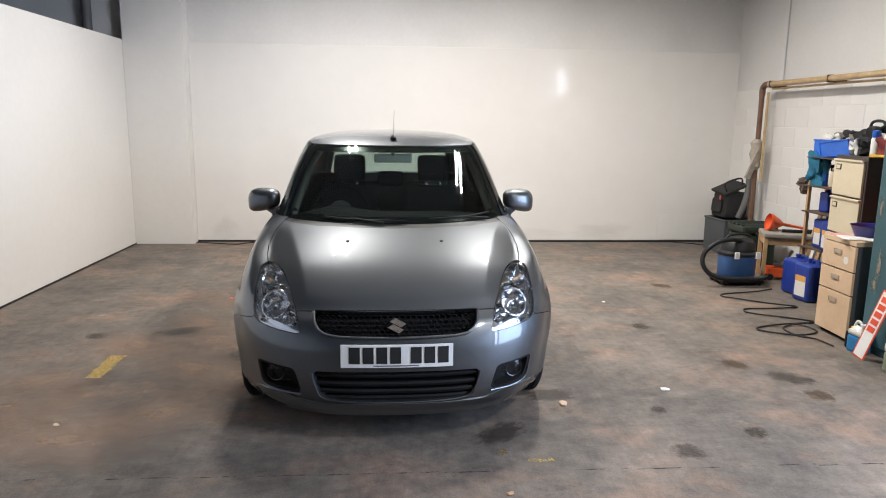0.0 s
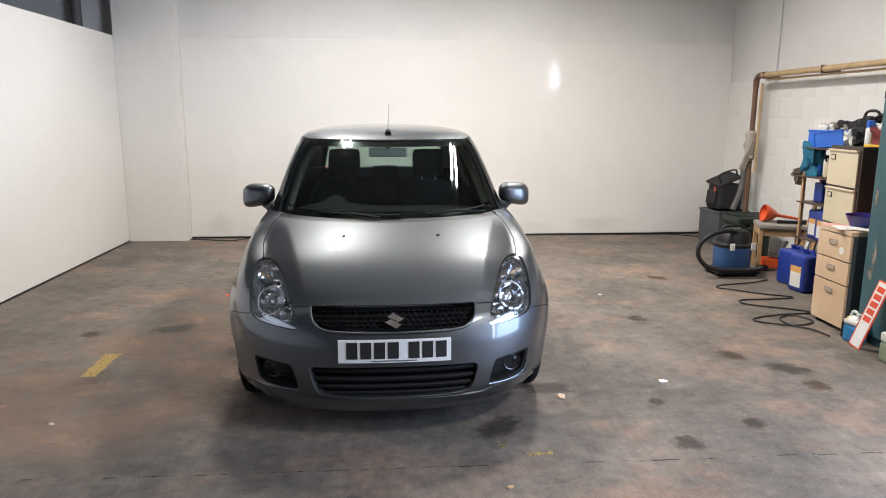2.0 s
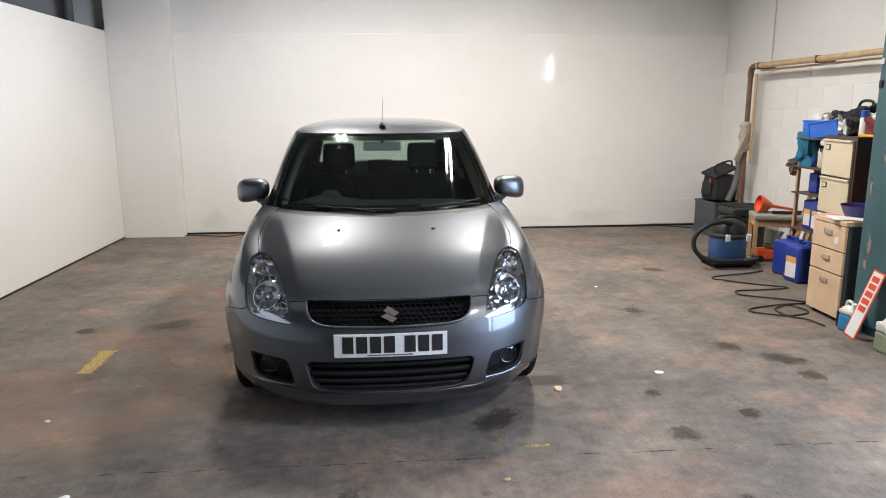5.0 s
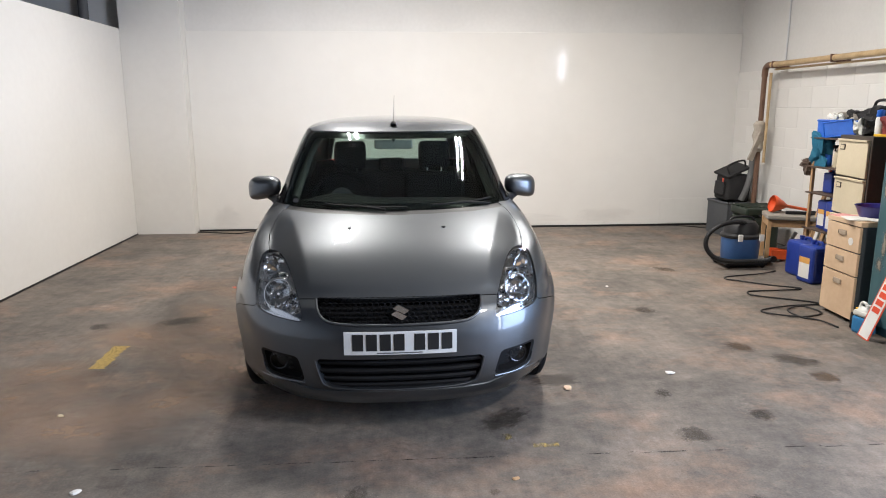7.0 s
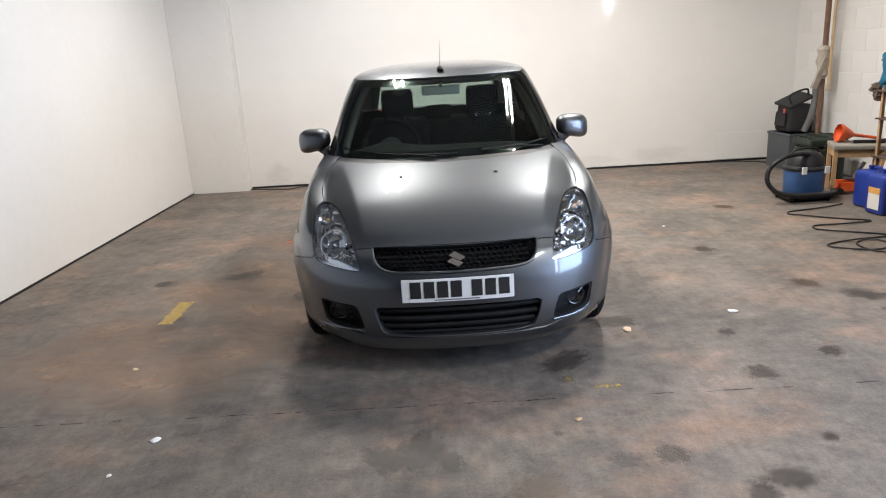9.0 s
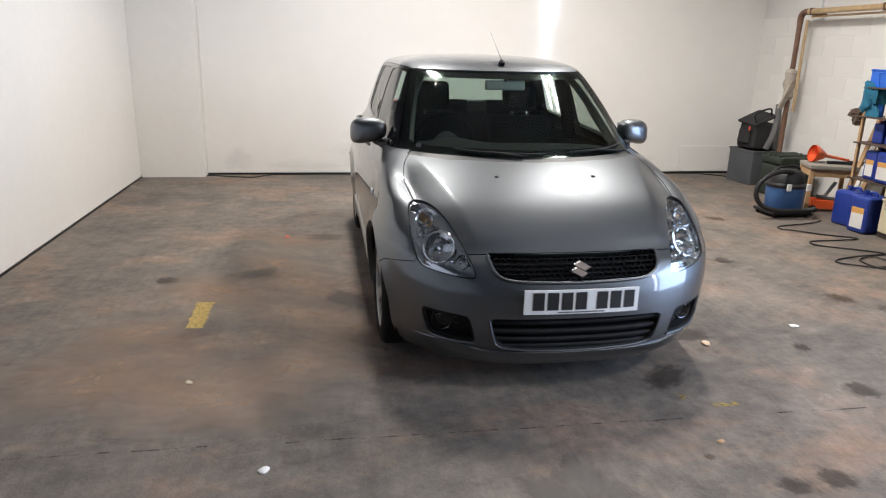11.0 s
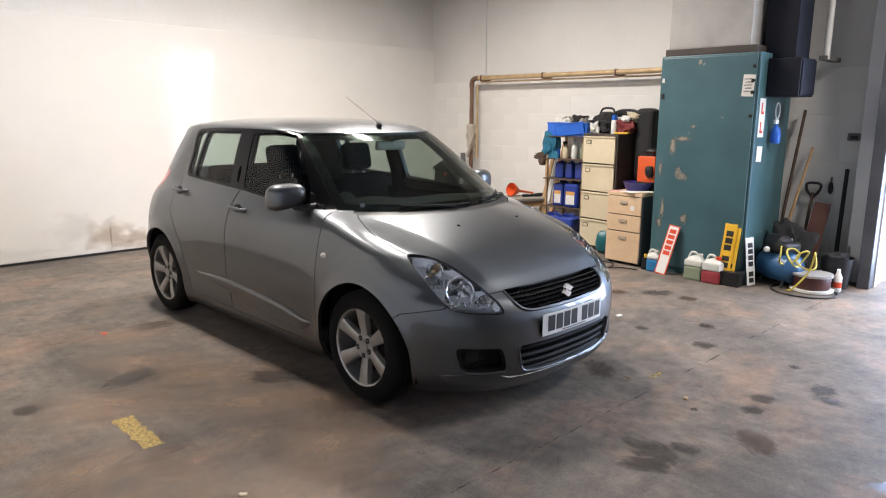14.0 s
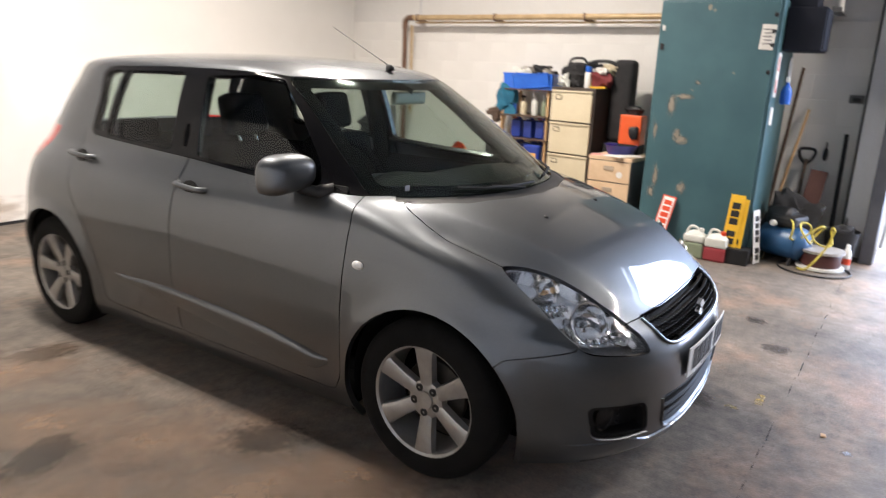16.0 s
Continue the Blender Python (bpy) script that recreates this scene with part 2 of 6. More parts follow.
def tube(bm, points, r, n=10, closed=False):
    """A round bar bent through points."""
    pts = [Vector(p) for p in points]
    rings, up = [], None
    for i, p in enumerate(pts):
        a = pts[i - 1] if i or closed else p
        b = pts[(i + 1) % len(pts)] if i + 1 < len(pts) or closed else p
        d = (b - a).normalized()
        if up is None:
            up = d.orthogonal().normalized()
        up = (up - d * up.dot(d)).normalized()
        w = d.cross(up)
        rr = r[i] if isinstance(r, (list, tuple)) else r
        rings.append([bm.verts.new(p + (up * math.cos(2 * math.pi * k / n) + w * math.sin(2 * math.pi * k / n)) * rr) for k in range(n)])
    pairs = list(zip(rings, rings[1:])) + ([(rings[-1], rings[0])] if closed else [])
    for p, q in pairs:
        for k in range(n):
            bm.faces.new((p[k], p[(k + 1) % n], q[(k + 1) % n], q[k]))
    if not closed:
        bm.faces.new(rings[0][::-1]), bm.faces.new(rings[-1])
    return bm


def bend(points, steps=8):
    """A smooth line through points."""
    p = [Vector(q) for q in points]
    p = [2 * p[0] - p[1], *p, 2 * p[-1] - p[-2]]
    out = []
    for i in range(1, len(p) - 2):
        for k in range(steps):
            t = k / steps
            out.append(0.5 * (2 * p[i] + (p[i + 1] - p[i - 1]) * t + (2 * p[i - 1] - 5 * p[i] + 4 * p[i + 1] - p[i + 2]) * t * t + (3 * p[i] - p[i - 1] - 3 * p[i + 1] + p[i + 2]) * t ** 3))
    return out + [p[-2]]


def B():
    return bmesh.new()


def bx(*a, **k):
    return box(B(), *a, **k)


# ---- the room (in its own axes, one degree off the car) ----
LEFT, BACK, RIGHT, FRONT, HIGH, BOARD = -3.205, 5.75, 4.36, -7.0, 4.3, 2.43
DOOR0, DOOR1, DOOR_H = -3.0, -0.377, 2.95


def setting(name, bm, material, label, category="wall", smooth=False):
    ob = part(name, bm, material, None, "", smooth, ROOM)
    return tagged(ob, label, category, "", "structure")


floor_bm = B()
bmesh.ops.create_grid(floor_bm, x_segments=8, y_segments=8, size=1)
for v in floor_bm.verts:
    v.co = Vector((-0.45 + v.co.x * 5.05, (FRONT + BACK) / 2 + v.co.y * (BACK - FRONT + 0.3) / 2, 0))
setting("floor", floor_bm, FLOOR, "worn grey painted concrete floor with tan rubbed patches", "floor")
YARD = surface("pale_yard", (0.33, 0.33, 0.33), (0.45, 0.45, 0.45), 0.9, scale=2)
setting("ground", bx(4.60, 60, -60, 60, -0.3, -0.004), YARD, "pale concrete yard outside the doorway", "ground")
setting("wall_back", bx(-5.2, RIGHT + 0.2, BACK, BACK + 0.2, 0, HIGH), GREY_PLASTER, "grey plastered back wall above the white boarding")
lining = setting("wall_lining", bx(-2.5, RIGHT - 0.004, BACK - 0.040, BACK - 0.002, 0.02, BOARD, bevel=0.006), LINING, "glossy white painted boarding on the back wall", "wall lining")
setting("wall_pier", bx(LEFT + 0.002, -2.502, BACK - 0.20, BACK - 0.002, 0.0, HIGH - 0.004), WHITE_WALL, "white painted pier in the back corner", "pier")
setting("baseboard", bx(-2.5, RIGHT - 0.01, BACK - 0.046, BACK - 0.0405, 0, 0.022), BLACK_PLASTIC, "dark gap strip along the foot of the back wall", "baseboard")
setting("board_patch", bx(3.42, 4.1, BACK - 0.048, BACK - 0.0405, 0.03, 0.36, bevel=0.002), WHITE_WALL, "white patch board low on the back wall", "wall panel")
setting("wall_left", bx(LEFT - 0.1, LEFT, FRONT, BACK - 0.2005, 0, BOARD), WHITE_WALL, "white painted partition lower than the ceiling")
setting("wall_left_foot", bx(LEFT + 0.0005, LEFT + 0.012, FRONT, BACK - 0.21, 0, 0.014), BLACK_PLASTIC, "dark gap strip along the partition's foot", "baseboard")
setting("wall_outer", bx(-5.4, -5.2, FRONT, BACK + 0.2, 0, HIGH), DARK_GREY, "dark wall beyond the partition")
setting("corner_pipe", rod(B(), (LEFT - 0.42, BACK - 0.10, 0), (LEFT - 0.42, BACK - 0.10, HIGH - 0.01), 0.055, n=20), DARK_GREY, "dark vertical pipe in the back corner", "pipe", True)
# unseen end wall, kept dark so the bumper mirrors little light
setting("wall_front", bx(-5.2, RIGHT + 0.2, FRONT - 0.2, FRONT, 0, HIGH), DARK_END, "unseen wall at the far end, kept dark for the car's reflections")
setting("ceiling", bx(-5.4, RIGHT + 0.2, FRONT - 0.2, BACK + 0.2, HIGH, HIGH + 0.2), ROOF_LINING, "grey roof lining", "ceiling")

# right wall: grey plaster above, painted blocks below, a doorway to the yard
wall_right = B()
box(wall_right, RIGHT, RIGHT + 0.2, DOOR1, BACK - 0.002, 0, HIGH - 0.002)
box(wall_right, RIGHT, RIGHT + 0.2, FRONT, DOOR0, 0, HIGH - 0.002)
box(wall_right, RIGHT, RIGHT + 0.2, DOOR0 + 0.001, DOOR1 - 0.001, DOOR_H, HIGH - 0.002)
setting("wall_block_bed", bx(RIGHT - 0.0185, RIGHT - 0.0005, DOOR1 + 0.272, BACK - 0.02, 0, 1.95), BLOCK_PAINT, "painted mortar bed of the blockwork")
right_wall = setting("wall_right", wall_right, GREY_PLASTER, "grey wall with painted blockwork below and a doorway")
block_mesh, half_mesh = (mesh_from("block", bx(0, 0.024, 0, w, 0, 0.2105, bevel=0.002, seg=1), BLOCK_PAINT) for w in (0.438, 0.214))
for row in range(9):
    y = DOOR1 + 0.274
    first = row % 2
    while y < BACK - 0.24:
        short = first or y + 0.44 > BACK - 0.02
        ob = new("block", half_mesh if short else block_mesh)
        ob.parent = right_wall
        ob.matrix_basis = pose(RIGHT - 0.021 + random.uniform(-0.001, 0.001), y, 0.002 + row * 0.2165)
        y += 0.2165 if short else 0.441
        first = 0

# doorway: steel posts, bright reveal, yard beyond
STEEL = surface("grey_steel_post", (0.055, 0.06, 0.075), (0.09, 0.095, 0.11), 0.45, scale=5)
REVEAL = surface("pale_reveal", (0.55, 0.56, 0.58), (0.66, 0.67, 0.69), 0.6, scale=2)
frame_door = thing("door_1", (0, 0, 0), 0, "tall open doorway with dark steel posts", "doorway", "", "structure")
frame_door.matrix_basis = ROOM
part("door_post", bx(3.91, 4.03, DOOR1, DOOR1 + 0.10, 0, DOOR_H + 0.1, bevel=0.006), STEEL, frame_door, "dark grey steel post")
part("door_post", bx(3.91, 4.03, DOOR0 - 0.10, DOOR0, 0, DOOR_H + 0.1, bevel=0.006), STEEL, frame_door)
part("door_guide", bx(4.034, 4.12, DOOR1 - 0.012, DOOR1 + 0.06, 0, DOOR_H, bevel=0.004), REVEAL, frame_door, "pale door guide rail")
part("door_head", bx(3.91, 4.03, DOOR0 - 0.1, DOOR1 + 0.1, DOOR_H + 0.11, DOOR_H + 0.26, bevel=0.006), STEEL, frame_door)
part("door_roller", rod(B(), (RIGHT - 0.30, DOOR0 - 0.1, DOOR_H + 0.42), (RIGHT - 0.30, DOOR1 + 0.1, DOOR_H + 0.42), 0.16, n=24), STEEL, frame_door, smooth=True)
part("door_pier", bx(4.13, RIGHT - 0.003, DOOR1 + 0.002, DOOR1 + 0.265, 0, HIGH - 0.01, bevel=0.006), REVEAL, frame_door, "pale pier beside the doorway")
part("door_pier", bx(4.04, RIGHT - 0.003, DOOR0 - 0.16, DOOR0 + 0.10, 0, HIGH - 0.01, bevel=0.006), REVEAL, frame_door)
part("conduit", rod(B(), (4.335, DOOR1 + 0.285, 0.2), (4.335, DOOR1 + 0.285, HIGH - 0.02), 0.013, n=10), DARK_GREY, frame_door, "dark conduit beside the pier")
part("door_chain", tube(B(), bend([(4.62, DOOR1 - 0.10, 2.9), (4.62, DOOR1 - 0.11, 2.2), (4.63, DOOR1 - 0.10, 0.9), (4.62, DOOR1 - 0.04, 0.25), (4.60, DOOR1 - 0.02, 0.02)], 8), 0.011, 8), DARK_GREY, frame_door, "thin hanging door cable", True)
YARD_WALL = surface("pale_render", (0.60, 0.61, 0.62), (0.70, 0.71, 0.72), 0.85, scale=1)
YARD_BLUE = surface("blue_cladding", (0.05, 0.22, 0.50), (0.08, 0.30, 0.62), 0.5, scale=3)
setting("yard_wall", bx(13.0, 13.3, -16, 12, -0.004, 6), YARD_WALL, "pale rendered wall across the yard")
setting("blue_cladding", bx(12.9, 12.996, -1.6, 3.6, 1.7, 6), YARD_BLUE, "blue cladding on the wall across the yard", "cladding")

# ---- twin tube battens under the ceiling, the front one an added fill ----
TUBE = glowing("tube_glow", (1.0, 0.95, 0.86), 14)
for lx, ly, long in LAMPS:
    lamp = thing("ceiling_light", (0, 0, 0), 0, "twin fluorescent tube batten hung on two rods, the front one added as fill", "lamp", "ceiling battens")
    lamp.matrix_basis = ROOM @ pose(lx, ly, LAMP_Z)
    part("housing", bx(-TUBE_X - 0.03, TUBE_X + 0.03, -long / 2 - 0.03, long / 2 + 0.03, 0, 0.07, bevel=0.006), WHITE_PLASTIC, lamp)
    for side in (-TUBE_X, TUBE_X):
        part("tube", rod(B(), (side, -long / 2, -0.03), (side, long / 2, -0.03), 0.013, n=12), TUBE, lamp, smooth=True)
    for y in (-long / 3, long / 3):
        part("hanger", rod(B(), (0, y, 0.07), (0, y, HIGH - LAMP_Z), 0.006, n=8), DARK_GREY, lamp)

# ---- pipework on the right wall ----
COPPER = surface("aged_painted_pipe", (0.42, 0.29, 0.15), (0.62, 0.46, 0.27), 0.45, metal=0.2, scale=8)
BROWN = surface("brown_pipe", (0.11, 0.055, 0.035), (0.20, 0.11, 0.07), 0.5, scale=9)
pipe = thing("wall_pipe", (0, 0, 0), 0, "tan pipe run along the wall with a brown drop", "pipe")
PX = RIGHT - 0.19
pipe.matrix_basis = ROOM
part("pipe_run", rod(B(), (PX, 0.9, 1.985), (PX, 4.68, 1.985), 0.030, n=18), COPPER, pipe, smooth=True)
part("pipe_run", rod(B(), (PX + 0.045, 0.9, 1.935), (PX + 0.045, 4.62, 1.935), 0.011, n=14), COPPER, pipe, smooth=True)
part("pipe_elbow", tube(B(), bend([(PX, 4.62, 1.985), (PX, 4.70, 1.98), (PX, 4.745, 1.94), (PX, 4.75, 1.86)]), 0.034, 16), BROWN, pipe, smooth=True)
part("pipe_drop", rod(B(), (PX, 4.75, 0.0), (PX, 4.75, 1.88), 0.028, n=18), BROWN, pipe, "brown pipe drop", smooth=True)
part("pipe_drop", rod(B(), (PX + 0.03, 4.67, 0.9), (PX + 0.03, 4.67, 1.90), 0.016, n=14), COPPER, pipe, smooth=True)
for k in range(4):
    part("pipe_clip", bx(PX - 0.034, RIGHT - 0.023, 1.4 + k * 1.05, 1.42 + k * 1.05, 1.945, 2.02, bevel=0.004), BROWN, pipe)
RAG = surface("knotted_cloth", (0.32, 0.28, 0.23), (0.52, 0.47, 0.40), 0.95, scale=14, bump=0.5)
part("pipe_wrap", lathe(B(), [(0.035, -0.16), (0.06, -0.12), (0.05, -0.05), (0.075, 0.02), (0.055, 0.09), (0.07, 0.15), (0.036, 0.19)], 12, pose(PX - 0.01, 4.745, 1.18)), RAG, pipe, "tan cloth tied round the pipe", True)
part("pipe_wrap_tail", bx(-0.05, 0.03, -0.012, 0.012, -0.17, 0.17, bevel=0.006, m=pose(PX - 0.05, 4.70, 1.08, 12, 14, 20)), RAG, pipe)
conduit = thing("wall_conduit", (0, 0, 0), 0, "thin grey conduit rising up the wall", "conduit")
conduit.matrix_basis = ROOM
part("conduit", rod(B(), (RIGHT - 0.012, 4.66, 2.03), (RIGHT - 0.012, 4.66, HIGH - 0.01), 0.009, n=10), REVEAL, conduit)

# ---- the car: one smooth skin, cut along its panel lines ----
def spline(table, x):
    """Monotone cubic through (x, value) pairs."""
    t = np.array(table, float); xs, ys = t[:, 0], t[:, 1]
    h = np.diff(xs); d = np.diff(ys) / h
    m = np.zeros(len(xs)); m[0], m[-1] = d[0], d[-1]
    for i in range(1, len(xs) - 1):
        if d[i - 1] * d[i] > 0:
            w1, w2 = 2 * h[i] + h[i - 1], h[i] + 2 * h[i - 1]
            m[i] = (w1 + w2) / (w1 / d[i - 1] + w2 / d[i])
    x = np.clip(x, xs[0], xs[-1]); k = np.clip(np.searchsorted(xs, x) - 1, 0, len(h) - 1)
    u = (x - xs[k]) / h[k]
    return ((2*u**3 - 3*u**2 + 1) * ys[k] + (u**3 - 2*u**2 + u) * h[k] * m[k] + (3*u**2 - 2*u**3) * ys[k+1] + (u**3 - u**2) * h[k] * m[k+1])

NOSE = [(.135, .09), (.19, .04), (.27, .008), (.36, 0), (.47, .008), (.54, .03), (.60, .07), (.645, .135), (.70, .200), (.765, .288), (.81, .362), (.85, .445), (.88, .522), (.91, .610), (.935, .692), (.955, .77), (.965, .80), (1.0, .858), (1.1, 1.02), (1.2, 1.18), (1.3, 1.345), (1.38, 1.49), (1.41, 1.58), (1.44, 1.76), (1.46, 2.02), (1.467, 2.3)]
TAIL = [(.135, 3.60), (.25, 3.67), (.40, 3.695), (.52, 3.695), (.65, 3.67), (.80, 3.64), (.95, 3.595), (1.05, 3.54), (1.2, 3.45), (1.33, 3.37), (1.385, 3.345), (1.415, 3.25), (1.44, 3.0), (1.46, 2.7), (1.467, 2.4)]
HALF = [(.135, .765), (.20, .802), (.28, .822), (.36, .828), (.45, .840), (.55, .845), (.66, .845), (.75, .838), (.84, .818), (.91, .787), (.96, .752), (1.0, .725), (1.1, .695), (1.2, .665), (1.3, .630), (1.37, .598), (1.405, .568), (1.43, .505), (1.45, .39), (1.462, .22), (1.467, .03)]
POWER = [(.135, 2.6), (.46, 2.66), (.54, 2.75), (.60, 2.85), (.65, 3.0), (.72, 3.3), (.80, 3.25), (.87, 2.6), (.94, 2.15), (.965, 2.1), (1.05, 2.3), (1.38, 2.5), (1.43, 2.4), (1.467, 2.0)]
REACH = [(.135, .75), (.54, .74), (.65, .66), (.80, .60), (.87, .55), (.94, .52), (.965, .53), (1.2, .48), (1.38, .42), (1.42, .40), (1.45, .25), (1.467, .05)]
HUBS = (.742, 3.125)

def levels():
    a = np.concatenate([np.linspace(.135, .60, 35), np.linspace(.61, .965, 46), np.linspace(.975, 1.36, 30), np.linspace(1.368, 1.43, 14), np.linspace(1.434, 1.467, 12)])
    return a

def narrow(z):
    """How far the sides close in towards the nose, by height: the bumper stays wide."""
    return .032 * min(1.0, max(.15, (z - .52) / .25))


def ring(z, n1=88, ns=64, n2=36):
    """Half the outline at height z, from the nose round the x > 0 side to the tail."""
    y0, y1, w, n, r = (float(spline(t, z)) for t in (NOSE, TAIL, HALF, POWER, REACH))
    mid = .5 * (y0 + y1)
    yc = min(y0 + r, mid); rr = min(.55, y1 - mid); yr = y1 - rr; m = 3.6
    def quarter(power, half, depth, count):
        a = np.linspace(0, math.pi / 2, 400)
        px, py = half * np.sin(a) ** (2 / power), 1 - np.cos(a) ** (2 / power)
        py = py * depth
        s = np.concatenate([[0], np.cumsum(np.hypot(np.diff(px), np.diff(py)))])
        q = np.linspace(0, s[-1], count)
        return np.interp(q, s, px), np.interp(q, s, py)
    fx, fy = quarter(n, w, yc - y0, n1); bx, by = quarter(m, w, y1 - yr, n2)
    sy = np.linspace(yc, yr, ns + 2)[1:-1]
    x = np.concatenate([fx, np.full(ns, w), bx[::-1]]); y = np.concatenate([y0 + fy, sy, y1 - by[::-1]])
    x = x * (1 - narrow(z) * np.clip((2.25 - y) / 1.4, 0, 1) ** 2 - .025 * np.clip((y - 2.25) / 1.3, 0, 1) ** 2)
    for hub in HUBS:
        d = np.hypot(y - hub, z - .30)
        x = x + np.where(x > .6, .02 * np.exp(-((d - .34) / .05) ** 2), 0) * (z < .75)
    return np.stack([x, y, np.full(len(x), z)], 1)

def shell():
    half = np.array([ring(z) for z in levels()])
    # the bonnet falls away outside two creases
    x, y, z = half[..., 0], half[..., 1], half[..., 2]
    crease = .42 + .185 * np.clip((y - .17) / .76, 0, 1)
    on = np.clip((y - .15) / .10, 0, 1) * np.clip((.98 - y) / .20, 0, 1) * np.clip((z - .645) / .06, 0, 1) * np.clip((.962 - z) / .03, 0, 1) * np.clip((.76 - x) / .10, 0, 1)
    half[..., 2] -= .26 * np.clip(x - crease, 0, .12) * on
    left = half[:, ::-1].copy(); left[:, :, 0] *= -1
    return np.concatenate([half, left[:, 1:-1]], 1)   # closed ring: nose, x>0 side, tail, x<0 side


class Skin:
    """The car's skin as polygons, from which panels are cut out one after another."""

    def __init__(self):
        grid = shell()
        rows, cols = grid.shape[:2]
        dy, dz = np.roll(grid, -1, 1) - np.roll(grid, 1, 1), np.gradient(grid, axis=0)
        nor = np.cross(dy, dz)
        nor /= np.linalg.norm(nor, axis=2)[..., None] + 1e-12
        self.pos, self.nor = [tuple(p) for p in grid.reshape(-1, 3)], [tuple(p) for p in nor.reshape(-1, 3)]
        self.polys = [(r * cols + c, r * cols + (c + 1) % cols, (r + 1) * cols + (c + 1) % cols, (r + 1) * cols + c) for r in range(rows - 1) for c in range(cols)]
        self.polys.append(tuple((rows - 1) * cols + c for c in range(cols)))

    def clip(self, polys, field, level, below):
        vals = field(np.array(self.pos)) - level
        if not below:
            vals = -vals
        vals = vals.tolist()
        out, cut = [], {}
        for p in polys:
            v = [vals[i] for i in p]
            hi, lo = max(v), min(v)
            if hi <= 0:
                out.append(p)
            elif lo < 0:
                q = []
                for k, i in enumerate(p):
                    j = p[(k + 1) % len(p)]
                    a, b = vals[i], vals[j]
                    if a <= 0:
                        q.append(i)
                    if (a < 0 < b) or (b < 0 < a):
                        key = (min(i, j), max(i, j))
                        if key not in cut:
                            t = vals[key[0]] / (vals[key[0]] - vals[key[1]])
                            mixed = lambda s: tuple(x + (y - x) * t for x, y in zip(s[key[0]], s[key[1]]))
                            cut[key] = len(self.pos)
                            self.pos.append(mixed(self.pos)), self.nor.append(mixed(self.nor))
                        q.append(cut[key])
                if len(q) > 2:
                    out.append(tuple(q))
        return out

    def take(self, field, gap=0.004, keep=False):
        inside = self.clip(self.polys, field, 0.0, True)
        if not keep:
            self.polys = self.clip(self.polys, field, gap, False)
        return inside

    def panel(self, name, polys, material, parent, flange=0.014, lift=0.0, label="", thick=False):
        """A mesh of polygons with the skin's own normals; its free edges turn inwards."""
        used = sorted({i for p in polys for i in p})
        index = {i: k for k, i in enumerate(used)}
        P, N = np.array([self.pos[i] for i in used]), np.array([self.nor[i] for i in used])
        N /= np.linalg.norm(N, axis=1)[:, None] + 1e-12
        P = P + N * lift
        verts, faces, loops = [tuple(p) for p in P], [tuple(index[i] for i in p) for p in polys], []
        for f in faces:
            loops.extend(tuple(N[i]) for i in f)
        edges = {}
        for f in faces:
            for a, b in zip(f, f[1:] + f[:1]):
                edges[(a, b)] = edges.get((a, b), 0) + 1
        for a, b in [e for e in edges if (e[1], e[0]) not in edges]:
            if flange:
                k = len(verts)
                verts += [tuple(P[b]), tuple(P[a]), tuple(P[a] - N[a] * flange), tuple(P[b] - N[b] * flange)]
                faces.append((k, k + 1, k + 2, k + 3))
                w = np.cross(P[b] - P[a], N[a])
                w = tuple(w / (np.linalg.norm(w) + 1e-12))
                loops += [w] * 4
        if thick:
            k = len(verts)
            verts += [tuple(p) for p in P - N * flange]
            for f in [f for f in faces if max(f) < len(P)]:
                faces.append(tuple(k + i for i in f[::-1]))
                loops.extend(tuple(-N[i]) for i in f[::-1])
        me = bpy.data.meshes.new(name)
        me.from_pydata(verts, [], faces)
        me.update()
        me.shade_smooth()
        me.normals_split_custom_set(loops)
        me.materials.append(material)
        ob = new(name, me)
        ob.parent = parent
        ob.matrix_parent_inverse = parent.matrix_world.inverted() if parent.parent is None else Matrix()
        return tagged(ob, label)


def outline(points, axes, mirror=True, guard=None):
    """A signed distance to a closed outline, seen along one axis; mirror: the outline's x holds for both sides."""
    q = np.array(points, float)
    nxt = np.roll(q, -1, 0)
    def field(p):
        u, v = p[:, axes[0]], p[:, axes[1]]
        u = np.abs(u) if axes[0] == 0 and mirror else u
        best, inside = np.full(len(p), 1e9), np.zeros(len(p), bool)
        for (ax, ay), (bx_, by_) in zip(q, nxt):
            ex, ey = bx_ - ax, by_ - ay
            t = np.clip(((u - ax) * ex + (v - ay) * ey) / (ex * ex + ey * ey + 1e-12), 0, 1)
            best = np.minimum(best, np.hypot(u - ax - t * ex, v - ay - t * ey))
            hit = ((ay > v) != (by_ > v)) & (u < (bx_ - ax) * (v - ay) / (by_ - ay + 1e-12) + ax)
            inside ^= hit
        d = np.where(inside, -best, best)
        return d if guard is None else np.where(guard(p), d, 1.0)
    return field


def rounded(points, r=.02):
    """Rounds an outline's corners, r metres along each edge at most."""
    p, out = [np.array(q, float) for q in points], []
    for a, b, c in zip(p[-1:] + p[:-1], p, p[1:] + p[:1]):
        u, w = a - b, c - b
        la, lc = np.linalg.norm(u), np.linalg.norm(w)
        s, e = b + u / la * min(r, .4 * la), b + w / lc * min(r, .4 * lc)
        out += [(1 - t) ** 2 * s + 2 * t * (1 - t) * b + t * t * e for t in (0, .33, .67, 1)]
    return out


XZ, XY, YZ = (0, 2), (0, 1), (1, 2)
front = lambda p: p[:, 1] < 1.75
car = thing("car", (0, 1.85, 0), 0, "grey metallic five-door hatchback with alloy wheels, parked on the concrete", "car")
bpy.context.view_layer.update()
skin = Skin()

